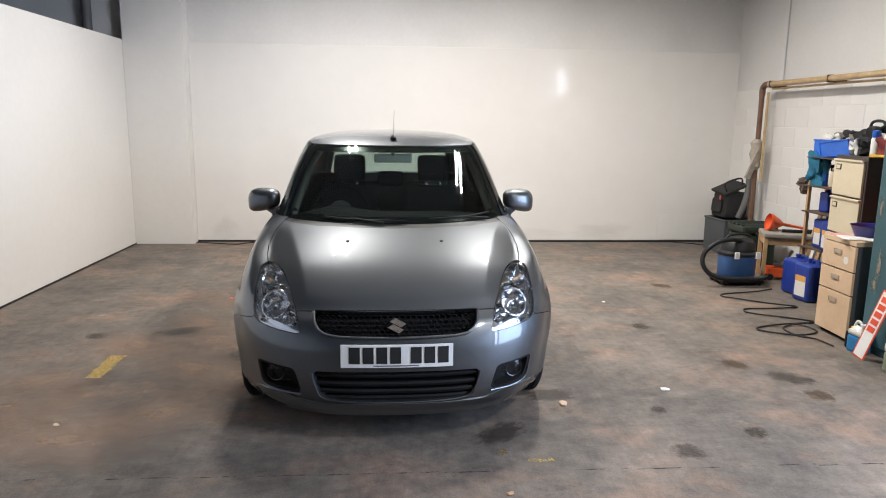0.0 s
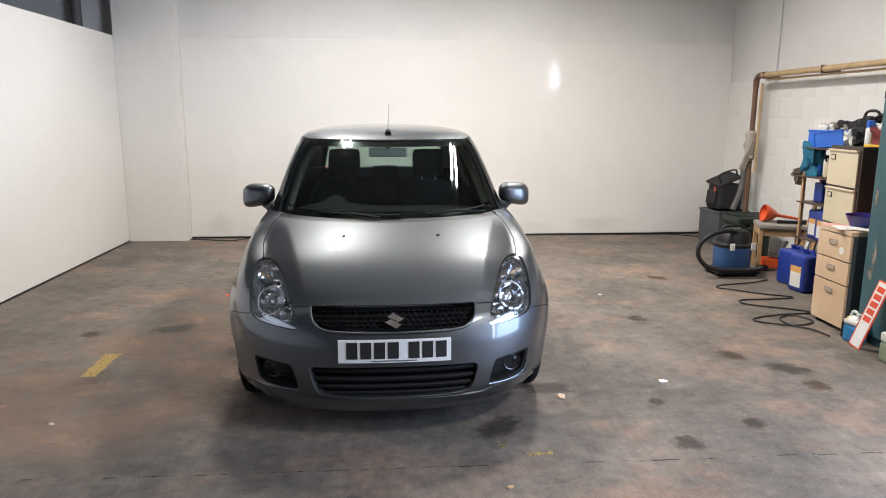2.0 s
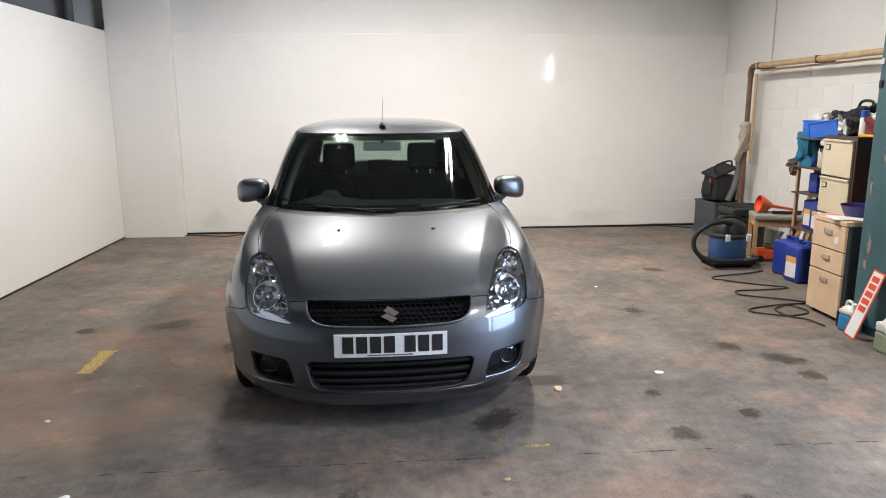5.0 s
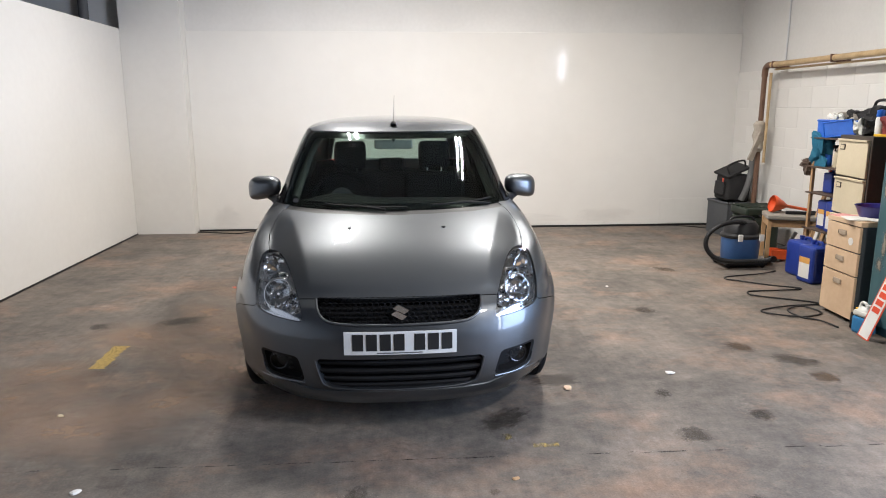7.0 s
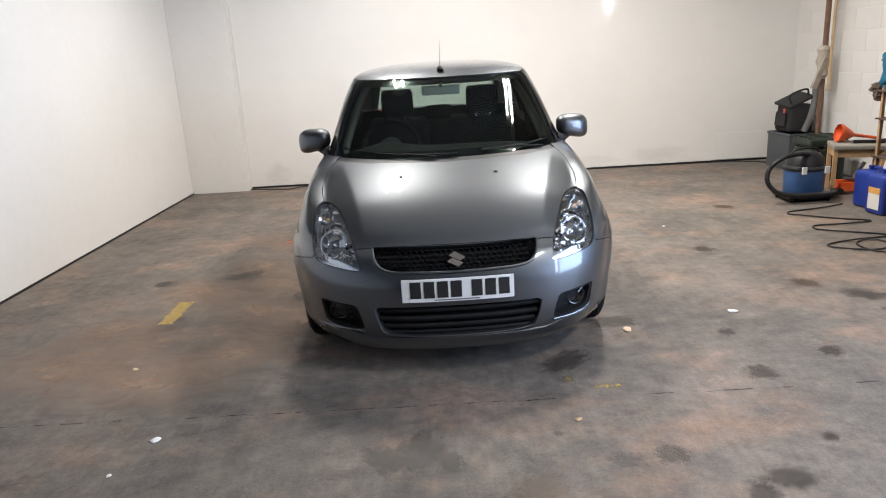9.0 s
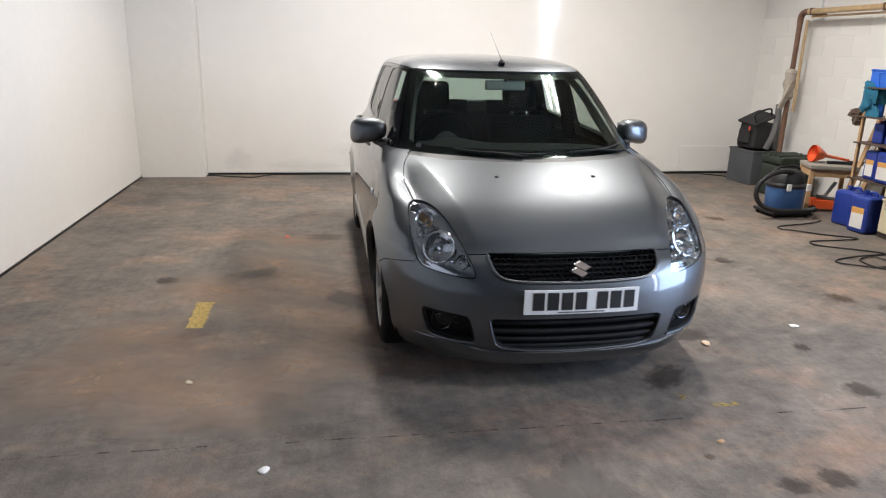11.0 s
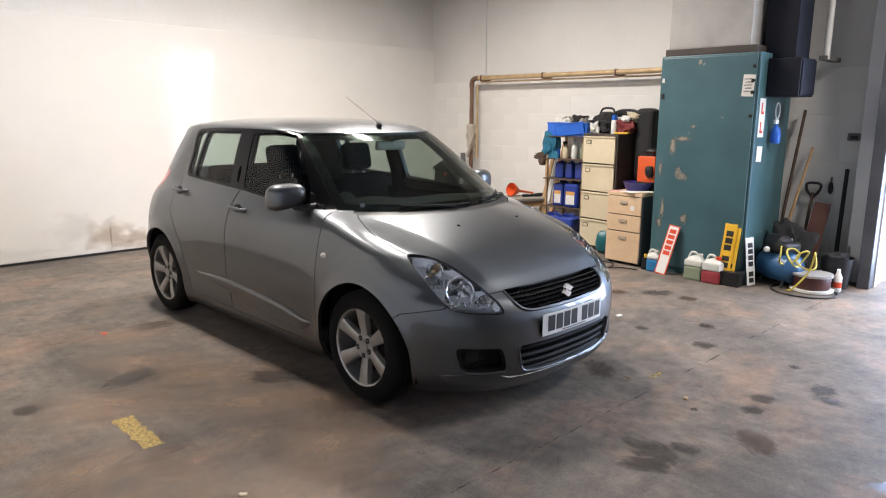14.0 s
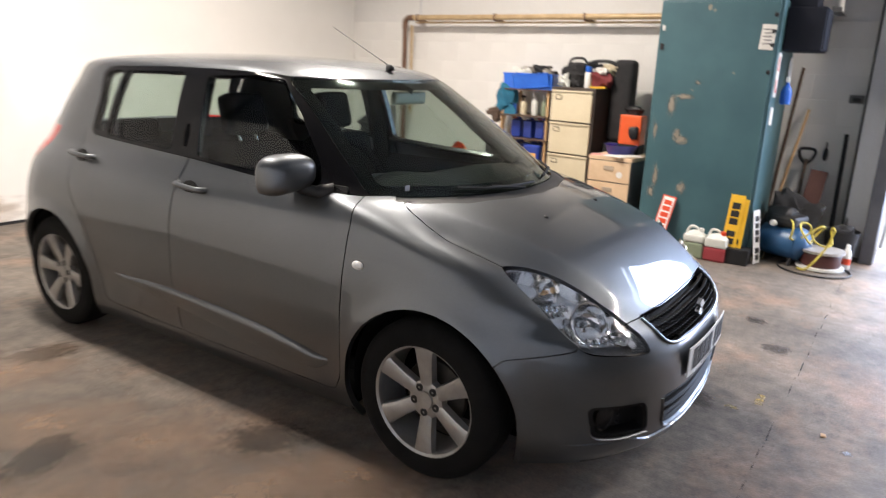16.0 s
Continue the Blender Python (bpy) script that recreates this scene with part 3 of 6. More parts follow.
# outlines, half of each where the car is symmetrical
LAMP = rounded([(.694, .785), (.668, .800), (.615, .800), (.572, .783), (.538, .744), (.508, .695), (.483, .648), (.463, .600), (.452, .553), (.50, .556), (.56, .562), (.625, .571), (.675, .583), (.692, .62), (.700, .67), (.700, .735)])
GRILLE = rounded([(-.392, .648), (-.22, .643), (0, .642), (.22, .643), (.398, .648), (.385, .605), (.357, .568), (.30, .553), (0, .547), (-.30, .555), (-.352, .572), (-.382, .61)])
INTAKE = rounded([(-.392, .385), (-.17, .388), (0, .388), (.17, .388), (.392, .385), (.378, .31), (.350, .256), (.26, .240), (0, .235), (-.26, .240), (-.350, .256), (-.378, .31)])
FOG = rounded([(.672, .400), (.58, .394), (.482, .388), (.462, .325), (.448, .266), (.55, .266), (.62, .275), (.645, .290), (.660, .34)])
HOOD = [(0, .735), (.2, .758), (.435, .830), (.56, .922), (.632, .990), (.655, .945), (.676, .85), (.686, .74), (.676, .635), (.662, .55), (.648, .475), (.615, .452), (.57, .405), (.536, .335), (.508, .25), (.487, .176), (.40, .158), (.2, .140), (0, .137),
        (-.2, .140), (-.40, .158), (-.487, .176), (-.508, .25), (-.536, .335), (-.57, .405), (-.615, .452), (-.648, .475), (-.662, .55), (-.676, .635), (-.686, .74), (-.676, .85), (-.655, .945), (-.632, .990), (-.56, .922), (-.435, .830), (-.2, .758)]
SCREEN = [(-.668, .972), (-.31, .9685), (0, .967), (.31, .9685), (.668, .972), (.622, 1.14), (.552, 1.355), (.525, 1.376), (.24, 1.374), (0, 1.373), (-.24, 1.374), (-.525, 1.376), (-.552, 1.355), (-.622, 1.14)]
BAND = [(1.06, .972), (1.153, .968), (1.68, .984), (2.065, 1.009), (2.556, 1.031), (2.868, 1.046), (2.893, 1.07), (2.875, 1.23), (2.895, 1.345), (2.872, 1.373), (2.82, 1.380), (2.40, 1.391), (2.0, 1.390), (1.75, 1.386), (1.64, 1.372), (1.48, 1.36), (1.25, 1.14), (1.10, 1.0)]
PANE_F = rounded([(1.325, .990), (1.68, 1.000), (2.06, 1.022), (2.095, 1.36), (1.80, 1.374), (1.675, 1.364), (1.52, 1.235), (1.36, 1.07)])
PANE_R = rounded([(2.245, 1.033), (2.755, 1.054), (2.705, 1.362), (2.26, 1.370)])
PANE_Q = rounded([(2.79, 1.066), (2.868, 1.078), (2.848, 1.20), (2.862, 1.335), (2.835, 1.358), (2.735, 1.362)])
COWL = [(0, .70), (.2, .72), (.435, .79), (.56, .89), (.618, .965), (.640, 1.03), (.60, 1.05), (.31, .92), (0, .85)]
DOOR_F = rounded([(1.122, .30), (1.118, .605), (1.115, .775), (1.116, .874), (1.145, 1.0), (1.3, 1.06), (2.102, 1.06), (2.108, .5), (2.085, .235), (1.17, .222)])
DOOR_R = rounded([(2.112, 1.08), (2.94, 1.08), (2.955, .95), (2.945, .80), (2.86, .69), (2.76, .56), (2.71, .42), (2.68, .245), (2.095, .235), (2.112, .5)])
REAR_PANE = rounded([(-.56, 1.06), (.56, 1.06), (.49, 1.33), (0, 1.345), (-.49, 1.33)])
TAIL_LAMP = rounded([(3.20, 1.065), (3.56, 1.065), (3.68, .80), (3.63, .68), (3.50, .74), (3.36, .90), (3.26, .98)])
GATE = rounded([(-.60, .60), (.60, .60), (.60, 1.0), (.54, 1.395), (-.54, 1.395), (-.60, 1.0)])

def arch(grow=0.0):
    return lambda p: np.where(np.abs(p[:, 0]) > .5, np.minimum.reduce([np.hypot(p[:, 1] - h, p[:, 2] - .30) for h in HUBS]) - .350 - grow, 1.0)

# what lies behind the skin: a dark inner shell, open at the arches and the lamps
whole = list(skin.polys)
for field in (lambda p: p[:, 2] - .935,):
    skin.polys = skin.clip(skin.polys, field, 0, True)
for field in (arch(.03), outline(LAMP, XZ, True, front), outline(GRILLE, XZ, True, front), outline(INTAKE, XZ, True, front), outline(FOG, XZ, True, front), outline(HOOD, XY)):
    skin.polys = skin.clip(skin.polys, field, .006, False)
skin.panel("inner_shell", skin.polys, CABIN, car, 0, -.028)
skin.polys = whole

skin.take(arch(), 0)
lens = skin.take(outline(LAMP, XZ, True, front), .004)
grille = skin.take(outline(GRILLE, XZ, True, front), 0)
intake = skin.take(outline(INTAKE, XZ, True, front), 0)
fogs = skin.take(outline(FOG, XZ, True, front), 0)
screen = skin.take(outline(SCREEN, XZ, False, lambda p: p[:, 1] < 1.72), .002)
rear_pane = skin.take(outline(REAR_PANE, XZ, False, lambda p: p[:, 1] > 3.1), .002)
tail_lamps = skin.take(outline(TAIL_LAMP, YZ, False, lambda p: (p[:, 1] > 3.1) & (np.abs(p[:, 0]) > .42)), .003)
side = lambda sign: (lambda p: p[:, 0] * sign > .45)
for sign in (-1, 1):
    panes = {}
    for key, shape in (("front", PANE_F), ("rear", PANE_R), ("quarter", PANE_Q)):
        panes[key] = skin.take(outline(shape, YZ, False, side(sign)), .002)
    band = skin.take(outline(BAND, YZ, False, lambda p: (p[:, 0] * sign > .42) & (p[:, 2] > .955)), .002)
    skin.panel("window_band", band, GLOSS_BLACK, car, .03, 0, "gloss black window surround and pillars")
    for key in panes:
        skin.panel("side_window", panes[key], GLASS_CAR, car, 0, -.003)
hood_polys = skin.take(outline(HOOD, XY, False, lambda p: (p[:, 2] > .62) & (p[:, 1] < 1.2)), .004)
cowl = skin.take(outline(COWL + [(-x, y) for x, y in COWL[::-1]], XY, False, lambda p: (p[:, 2] > .90) & (p[:, 1] < 1.2)), 0)
skin.panel("bonnet", hood_polys, PAINT, car, .02)
skin.panel("cowl", cowl, BLACK_PLASTIC, car, .02, -.006, "black plastic scuttle panel")
frit = skin.clip(screen, outline(SCREEN, XZ, False), -.034, False)
skin.panel("screen_border", frit, GLOSS_BLACK, car, 0, -.009, "black printed windscreen border")
skin.panel("windscreen", screen, GLASS_CAR, car, .005, -.002, "", True)
skin.panel("rear_window", rear_pane, GLASS_CAR, car, .005, -.002, "", True)
TAIL_RED = surface("red_lamp_plastic", (0.42, 0.02, 0.02), (0.55, 0.04, 0.03), 0.15, coat=0.5, bump=0)
for sign in (-1, 1):
    skin.panel("tail_lamp", [p for p in tail_lamps if skin.pos[p[0]][0] * sign > 0], TAIL_RED, car, .02, 0, "red tail lamp")
    skin.panel("lamp_housing", [p for p in tail_lamps if skin.pos[p[0]][0] * sign > 0], CABIN, car, 0, -.022)
bumper = skin.take(outline([(-.1, .1), (.70, .1), (.70, .30), (.445, .545), (.25, .588), (.25, .70), (-.1, .70)], YZ), .0035)
skin.panel("front_bumper", bumper, PAINT, car, .03)
rear_bumper = skin.take(outline([(3.38, .1), (3.9, .1), (3.9, .60), (3.46, .60), (3.40, .5)], YZ), .0035)
skin.panel("rear_bumper", rear_bumper, PAINT, car, .02)
gate = skin.take(outline(GATE, XZ, False, lambda p: p[:, 1] > 3.2), .004)
skin.panel("tailgate", gate, PAINT, car, .02)
for sign in (-1, 1):
    for name, shape in (("front_door", DOOR_F), ("rear_door", DOOR_R)):
        door = skin.take(outline(shape, YZ, False, lambda p: (p[:, 0] * sign > .5) & (p[:, 2] < 1.07)), .0045)
        skin.panel(name, door, PAINT, car, .025)
    wing = skin.take(lambda p: np.where((p[:, 0] * sign > .05) & (p[:, 2] < .975), p[:, 1] - 1.16, 1.0), .0)
    skin.panel("front_wing", wing, PAINT, car, .025)
skin.panel("body_shell", skin.polys, PAINT, car, .025)


def mirrored(build, name, material, label="", smooth=True, parent=None):
    """A part on either side of the car: build(bm) makes it for x < 0."""
    for sign in (1, -1):
        bm = B()
        build(bm)
        if sign < 0:
            bmesh.ops.scale(bm, vec=(-1, 1, 1), verts=bm.verts)
            bmesh.ops.reverse_faces(bm, faces=bm.faces)
        ob = part(name, bm, material, parent or car, label, smooth)
        ob.matrix_parent_inverse = Matrix.Translation((0, -1.85, 0))


def fitted(name, bm, material, label="", smooth=True):
    """A part of the car, built in the car's own measures from its nose."""
    ob = part(name, bm, material, car, label, smooth)
    ob.matrix_parent_inverse = Matrix.Translation((0, -1.85, 0))
    return ob


def nose_y(x, z, lift=0.0):
    """The skin's y in front at a place (x, z)."""
    y0, w, n, r = (float(spline(t, z)) for t in (NOSE, HALF, POWER, REACH))
    w *= 1 - narrow(z)
    return y0 + r * (1 - max(0.0, 1 - (min(abs(x), w) / w) ** n) ** (1 / n)) + lift


def inside(shape, u, v):
    hit = False
    for (ax, ay), (bx_, by_) in zip(shape, shape[1:] + shape[:1]):
        if (ay > v) != (by_ > v) and u < (bx_ - ax) * (v - ay) / (by_ - ay) + ax:
            hit = not hit
    return hit


def pick(polys, sign):
    return [p for p in polys if skin.pos[p[0]][0] * sign > 0]


# headlamps: clear lens, chrome bucket, two bowls, bulbs
AMBER = surface("amber_bulb", (0.55, 0.36, 0.20), (0.70, 0.48, 0.30), 0.2, coat=0.4, bump=0)
BOWL = surface("lamp_bowl", (0.70, 0.71, 0.72), (0.78, 0.79, 0.80), 0.12, metal=1.0, scale=8, bump=0)
for sign in (-1, 1):
    lamp = skin.panel("headlamp", pick(lens, sign), LENS, car, .006, -.001, "clear headlamp with chrome reflectors")
    lamp.visible_shadow = False
    def sub(name, bm, material, label="", smooth=True):
        return part(name, bm, material, lamp, label, smooth, None)
    bucket = skin.panel("bucket", pick(lens, sign), REFLECTOR, car, 0, -.040)
    bucket.parent, bucket.matrix_parent_inverse = lamp, Matrix()
    rim = skin.panel("rim", skin.clip(pick(lens, sign), outline(LAMP, XZ, True), -.0035, False), REFLECTOR, car, .034, -.010)
    rim.parent, rim.matrix_parent_inverse = lamp, Matrix()
    aim = Matrix.Rotation(radians(62), 4, "X")
    for cx, cy, cz, r, dep in ((.582, .268, .645, .066, .045), (.628, .402, .738, .042, .03), (.502, .182, .600, .032, .022)):
        m = Matrix.Translation((sign * cx, cy, cz)) @ Matrix.Rotation(radians(26 * sign), 4, "Z") @ aim
        sub("bowl", lathe(B(), [(r * 1.06, .004), (r * 1.06, .012), (r, .010), (r * .9, -dep * .25), (r * .65, -dep * .65), (r * .28, -dep)], 28, m), BOWL)
        sub("bulb", lathe(B(), [(.001, .004), (r * .16, .0), (r * .2, -dep * .5), (r * .12, -dep)], 14, m), AMBER if .036 < r < .05 else CHROME)
        if r > .05:
            sub("ring", tube(B(), [m @ Vector((r * 1.08 * math.cos(a), r * 1.08 * math.sin(a), .012)) for a in np.linspace(0, 2 * math.pi, 29)[:-1]], .004, 8, True), CHROME)
    for k in range(7):
        x = .48 + k * .028
        z0 = .575
        y = nose_y(x, z0 + .02, .045)
        sub("flute", bx(sign * x - .004, sign * x + .004, y, y + .02, z0, z0 + .035, bevel=.003), REFLECTOR)
    for k in range(5):
        x = .60 + k * .017
        y = nose_y(x, .70, .05)
        sub("flute", bx(sign * x - .003, sign * x + .003, y, y + .02, .675, .70, bevel=.002), REFLECTOR)

# upper grille: honeycomb over a black back, with a plain chrome badge
skin.panel("grille_back", grille, GRILLE_BLACK, car, .03, -.055)
comb = B()
step_x, step_z = .0275, .0178
for row in range(6):
    for col in range(-16, 17):
        cx, cz = (col + .5 * (row % 2)) * step_x, .548 + row * step_z
        if not inside([tuple(p) for p in GRILLE], cx, min(max(cz, .553), .640)) or abs(cx) > .385:
            continue
        rings = []
        for rad, dep in ((1.0, .014), (.80, .012), (.74, .026)):
            rings.append([comb.verts.new((cx + rad * step_x * .52 * math.cos(a) * 1.08, nose_y(cx, cz, dep), cz + rad * step_z * .66 * math.sin(a))) for a in [math.pi / 6 + k * math.pi / 3 for k in range(6)]])
        for p, q in zip(rings, rings[1:]):
            for k in range(6):
                comb.faces.new((p[k], p[(k + 1) % 6], q[(k + 1) % 6], q[k]))
fitted("grille_mesh", comb, GRILLE_BLACK, "black honeycomb grille mesh", False)
fitted("grille_lip", tube(B(), bend([(x, nose_y(x, z, -.002), z) for x, z in ((-.392, .640), (-.382, .60), (-.352, .566), (-.29, .549), (-.15, .543), (0, .541), (.15, .543), (.29, .549), (.352, .566), (.382, .60), (.392, .640))], 6), .007, 10), PAINT)
badge = B()
for off in (-.015, .015):
    q = [(-.040, .010), (-.012, .036), (.040, -.008), (.014, -.036)]
    ring0, ring1 = ([badge.verts.new((x * .95 + off * .35, yy, .598 + z * .62 + off * .95)) for x, z in q] for yy in (.040, .054))
    badge.faces.new(ring0)
    for k in range(4):
        badge.faces.new((ring0[k - 1], ring0[k], ring1[k], ring1[k - 1]))
fitted("badge", badge, CHROME, "plain chrome badge", False)

FOG_GLASS = surface("dark_fog_bowl", (.02, .02, .022), (.05, .05, .055), .2, metal=.4, bump=0)
# lower intake and fog lamps
skin.panel("intake_back", intake, GRILLE_BLACK, car, .03, -.075)
for z, half in ((.365, .385), (.322, .375), (.285, .36), (.252, .34)):
    xs = np.linspace(-half, half, 17)
    bar = B()
    rows = [[bar.verts.new((x, nose_y(x, z, d), z + dz)) for d, dz in ((.018, .010), (.010, .002), (.016, -.010), (.05, -.012), (.05, .012))] for x in xs]
    for p, q in zip(rows, rows[1:]):
        for k in range(5):
            bar.faces.new((p[k], q[k], q[(k + 1) % 5], p[(k + 1) % 5]))
    fitted("intake_slat", bar, GRILLE_BLACK, "", False)
for sign in (-1, 1):
    fog = skin.panel("fog_recess", pick(fogs, sign), GRILLE_BLACK, car, 0, -.05, "black fog lamp recess")
    rim = skin.panel("surround", skin.clip(pick(fogs, sign), outline(FOG, XZ, True), -.012, False), GRILLE_BLACK, car, .05, -.004)
    rim.parent, rim.matrix_parent_inverse = fog, Matrix()
    m = Matrix.Translation((sign * .575, .200, .338)) @ Matrix.Rotation(radians(18 * sign), 4, "Z") @ Matrix.Rotation(radians(90), 4, "X")
    part("fog_bowl", lathe(B(), [(.043, .02), (.047, .026), (.042, .024), (.036, .008), (.012, -.02)], 26, m), FOG_GLASS, fog, "", True)
    part("fog_lens", lathe(B(), [(.001, .034), (.02, .033), (.042, .024)], 26, m), LENS, fog, "", True)
    for z in (.30, .325, .35, .375):
        part("fog_bar", bx(sign * .50 - .032, sign * .50 + .032, .150, .158, z, z + .010, bevel=.003, m=None), BLACK_PLASTIC, fog)
    fitted("fog_trim", tube(B(), bend([(sign * x, nose_y(x, z, -.003), z) for x, z in ((.660, .335), (.648, .291), (.620, .272), (.55, .262), (.450, .262))], 6), [.003] * 12 + [.006] * 13, 8), PAINT)

# the bumper's lower lip
lip, rows = B(), []
for s in np.linspace(-.92, .92, 63):
    rise = .030 * min(1, max(0, (abs(s) - .52) / .12))
    row = []
    for z, off in ((.232 + rise, .004), (.224 + rise, -.009), (.200 + rise * .4, -.013), (.170, -.010), (.146, .008)):
        w = float(spline(HALF, z)) * (1 - narrow(z))
        row.append(lip.verts.new((s * w - math.copysign(off * abs(s) ** 6, s), nose_y(s * w, z, off * (1 - .5 * abs(s) ** 6)), z)))
    rows.append(row)
for p, q in zip(rows, rows[1:]):
    for k in range(4):
        lip.faces.new((p[k], q[k], q[k + 1], p[k + 1]))
bmesh.ops.recalc_face_normals(lip, faces=lip.faces)
fitted("bumper_lip", lip, PAINT)

fitted("intake_lip", tube(B(), bend([(x, nose_y(x, z, -.001), z) for x, z in ((-.396, .375), (-.381, .31), (-.353, .254), (-.26, .237), (-.12, .232), (0, .231), (.12, .232), (.26, .237), (.353, .254), (.381, .31), (.396, .375))], 6), .0055, 8), PAINT)

# number plate with its characters as plain bars
def bent(x0, x1, front, back, z0, z1, bevel=0.0):
    """A slab bent along the bumper."""
    bm = bx(x0, x1, front, back, z0, z1, bevel=bevel)
    count = max(1, int((x1 - x0) / .04))
    for k in range(1, count):
        bmesh.ops.bisect_plane(bm, geom=bm.verts[:] + bm.edges[:] + bm.faces[:], plane_co=(x0 + (x1 - x0) * k / count, 0, 0), plane_no=(1, 0, 0))
    for v in bm.verts:
        v.co.y += .9 * (nose_y(v.co.x, .467) - nose_y(0, .467))
    return bm


plate = fitted("number_plate", bent(-.26, .26, -.0085, -.0045, .412, .523, .0018), WHITE_PLASTIC, "white front number plate with black characters", False)
for x in (-.196, -.133, -.070, -.007, .088, .151, .214):
    ob = part("character_bar", bent(x - .025, x + .025, -.0105, -.009, .432, .511), INK, plate)
part("maker_bar", bent(-.11, .10, -.0105, -.009, .419, .424), DARK_GREY, plate)

# wheels
def wheel(at, sign):
    w = new("wheel")
    w.parent = car
    w.matrix_parent_inverse = Matrix.Translation((0, -1.85, 0))
    w.matrix_basis = Matrix.Translation(at) @ Matrix.Rotation(radians(90 * sign), 4, "Y") @ Matrix.Rotation(radians(2 if at[1] < 2 else 24), 4, "Z")
    # z points outwards here
    tread = [(.200, -.165), (.232, -.178), (.272, -.176), (.291, -.160), (.298, -.125)]
    for k in range(4):
        z = -.125 + k * .022
        tread += [(.298, z), (.298, z + .017), (.292, z + .018), (.292, z + .021)]
    tread += [(.298, -.036), (.296, -.022), (.288, -.008), (.270, .004), (.245, .010), (.222, .009), (.206, .003), (.208, -.002)]
    part("tyre", lathe(B(), tread, 56), RUBBER, w, "black road tyre", True)
    part("rim", lathe(B(), [(.194, -.15), (.198, -.06), (.194, -.02), (.198, -.004), (.207, .003), (.211, -.004), (.206, -.014)], 56), ALLOY, w, "silver alloy rim", True)
    part("brake_disc", lathe(B(), [(.001, -.085), (.125, -.085), (.128, -.09), (.128, -.10), (.001, -.10)], 32), surface("brake_iron", (.05, .045, .04), (.11, .10, .09), .5, metal=.7) if "brake_iron" not in bpy.data.materials else bpy.data.materials["brake_iron"], w, "", True)
    for k in range(6):
        a = k * math.pi / 3
        s = B()
        rows = []
        for r, half, top, low in ((.030, .027, -.024, -.055), (.075, .027, -.020, -.055), (.13, .032, -.010, -.045), (.180, .038, -.004, -.034), (.202, .046, -.004, -.03)):
            rows.append([s.verts.new((r, y, z)) for y, z in ((-half, low), (-half * .92, top - .006), (-half * .6, top), (half * .6, top), (half * .92, top - .006), (half, low))])
        for p, q in zip(rows, rows[1:]):
            for i in range(5):
                s.faces.new((p[i], p[i + 1], q[i + 1], q[i]))
        s.faces.new(rows[0]), s.faces.new(rows[-1][::-1])
        bmesh.ops.recalc_face_normals(s, faces=s.faces)
        part("spoke", s, ALLOY, w, "", True, Matrix.Rotation(a, 4, "Z"))
    part("hub", lathe(B(), [(.072, -.055), (.070, -.026), (.060, -.022), (.034, -.021), (.032, -.014), (.001, -.012)], 28), ALLOY, w, "", True)
    for k in range(5):
        a = math.pi / 6 + k * 2 * math.pi / 5
        part("wheel_nut", lathe(B(), [(.015, -.03), (.015, -.0195), (.004, -.0185)], 10, Matrix.Translation((.049 * math.cos(a), .049 * math.sin(a), 0))), BLACK_PLASTIC, w)
    return w


for hub in HUBS:
    for sign in (-1, 1):
        wheel((sign * .808, hub + .018, .298), sign)
    def well(bm):
        ring = [(math.cos(a), math.sin(a)) for a in np.linspace(radians(-18), radians(198), 30)]
        rows = [[bm.verts.new((x, hub + c * .368, .30 + s * .368)) for c, s in ring] for x in (-.765, -.50)]
        for k in range(29):
            bm.faces.new((rows[0][k], rows[0][k + 1], rows[1][k + 1], rows[1][k]))
        bm.faces.new(rows[1])
    mirrored(well, "wheel_well", GRILLE_BLACK)
fitted("underbody", box(bx(-.58, .58, .42, 3.40, .145, .20, bevel=.02), -.765, .765, 1.12, 2.74, .146, .19, bevel=.01), CABIN)

# door mirrors, handles, side lamps
def housing(bm):
    bmesh.ops.create_uvsphere(bm, u_segments=32, v_segments=20, radius=1)
    for v in bm.verts:
        x, y, z = v.co
        f = lambda a, p: math.copysign(abs(a) ** p, a)
        y2 = f(y, .80) * .085 if y < 0 else f(y, .5) * .035
        x2 = f(x, .68) * .104
        v.co = Vector((-.818 + x2, 1.415 + y2 - x2 * .25, 1.033 + f(z, .70 if z > 0 else .55) * .072 * (1 - .12 * x2 / .1) + .012 * x2 / .1))
mirrored(housing, "door_mirror", PAINT, "grey painted mirror housing")
mirrored(lambda bm: box(bm, -.905, -.735, 1.447, 1.452, .978, 1.082, bevel=.002), "mirror_glass", CHROME)
mirrored(lambda bm: tube(bm, bend([(-.70, 1.27, .972), (-.735, 1.31, .965), (-.78, 1.38, .978)], 5), [.030] * 6 + [.022] * 5, 12), "mirror_arm", BLACK_PLASTIC, "black mirror arm")
mirrored(lambda bm: box(bm, -.708, -.698, 1.20, 1.34, .962, .995, bevel=.004), "mirror_foot", BLACK_PLASTIC)
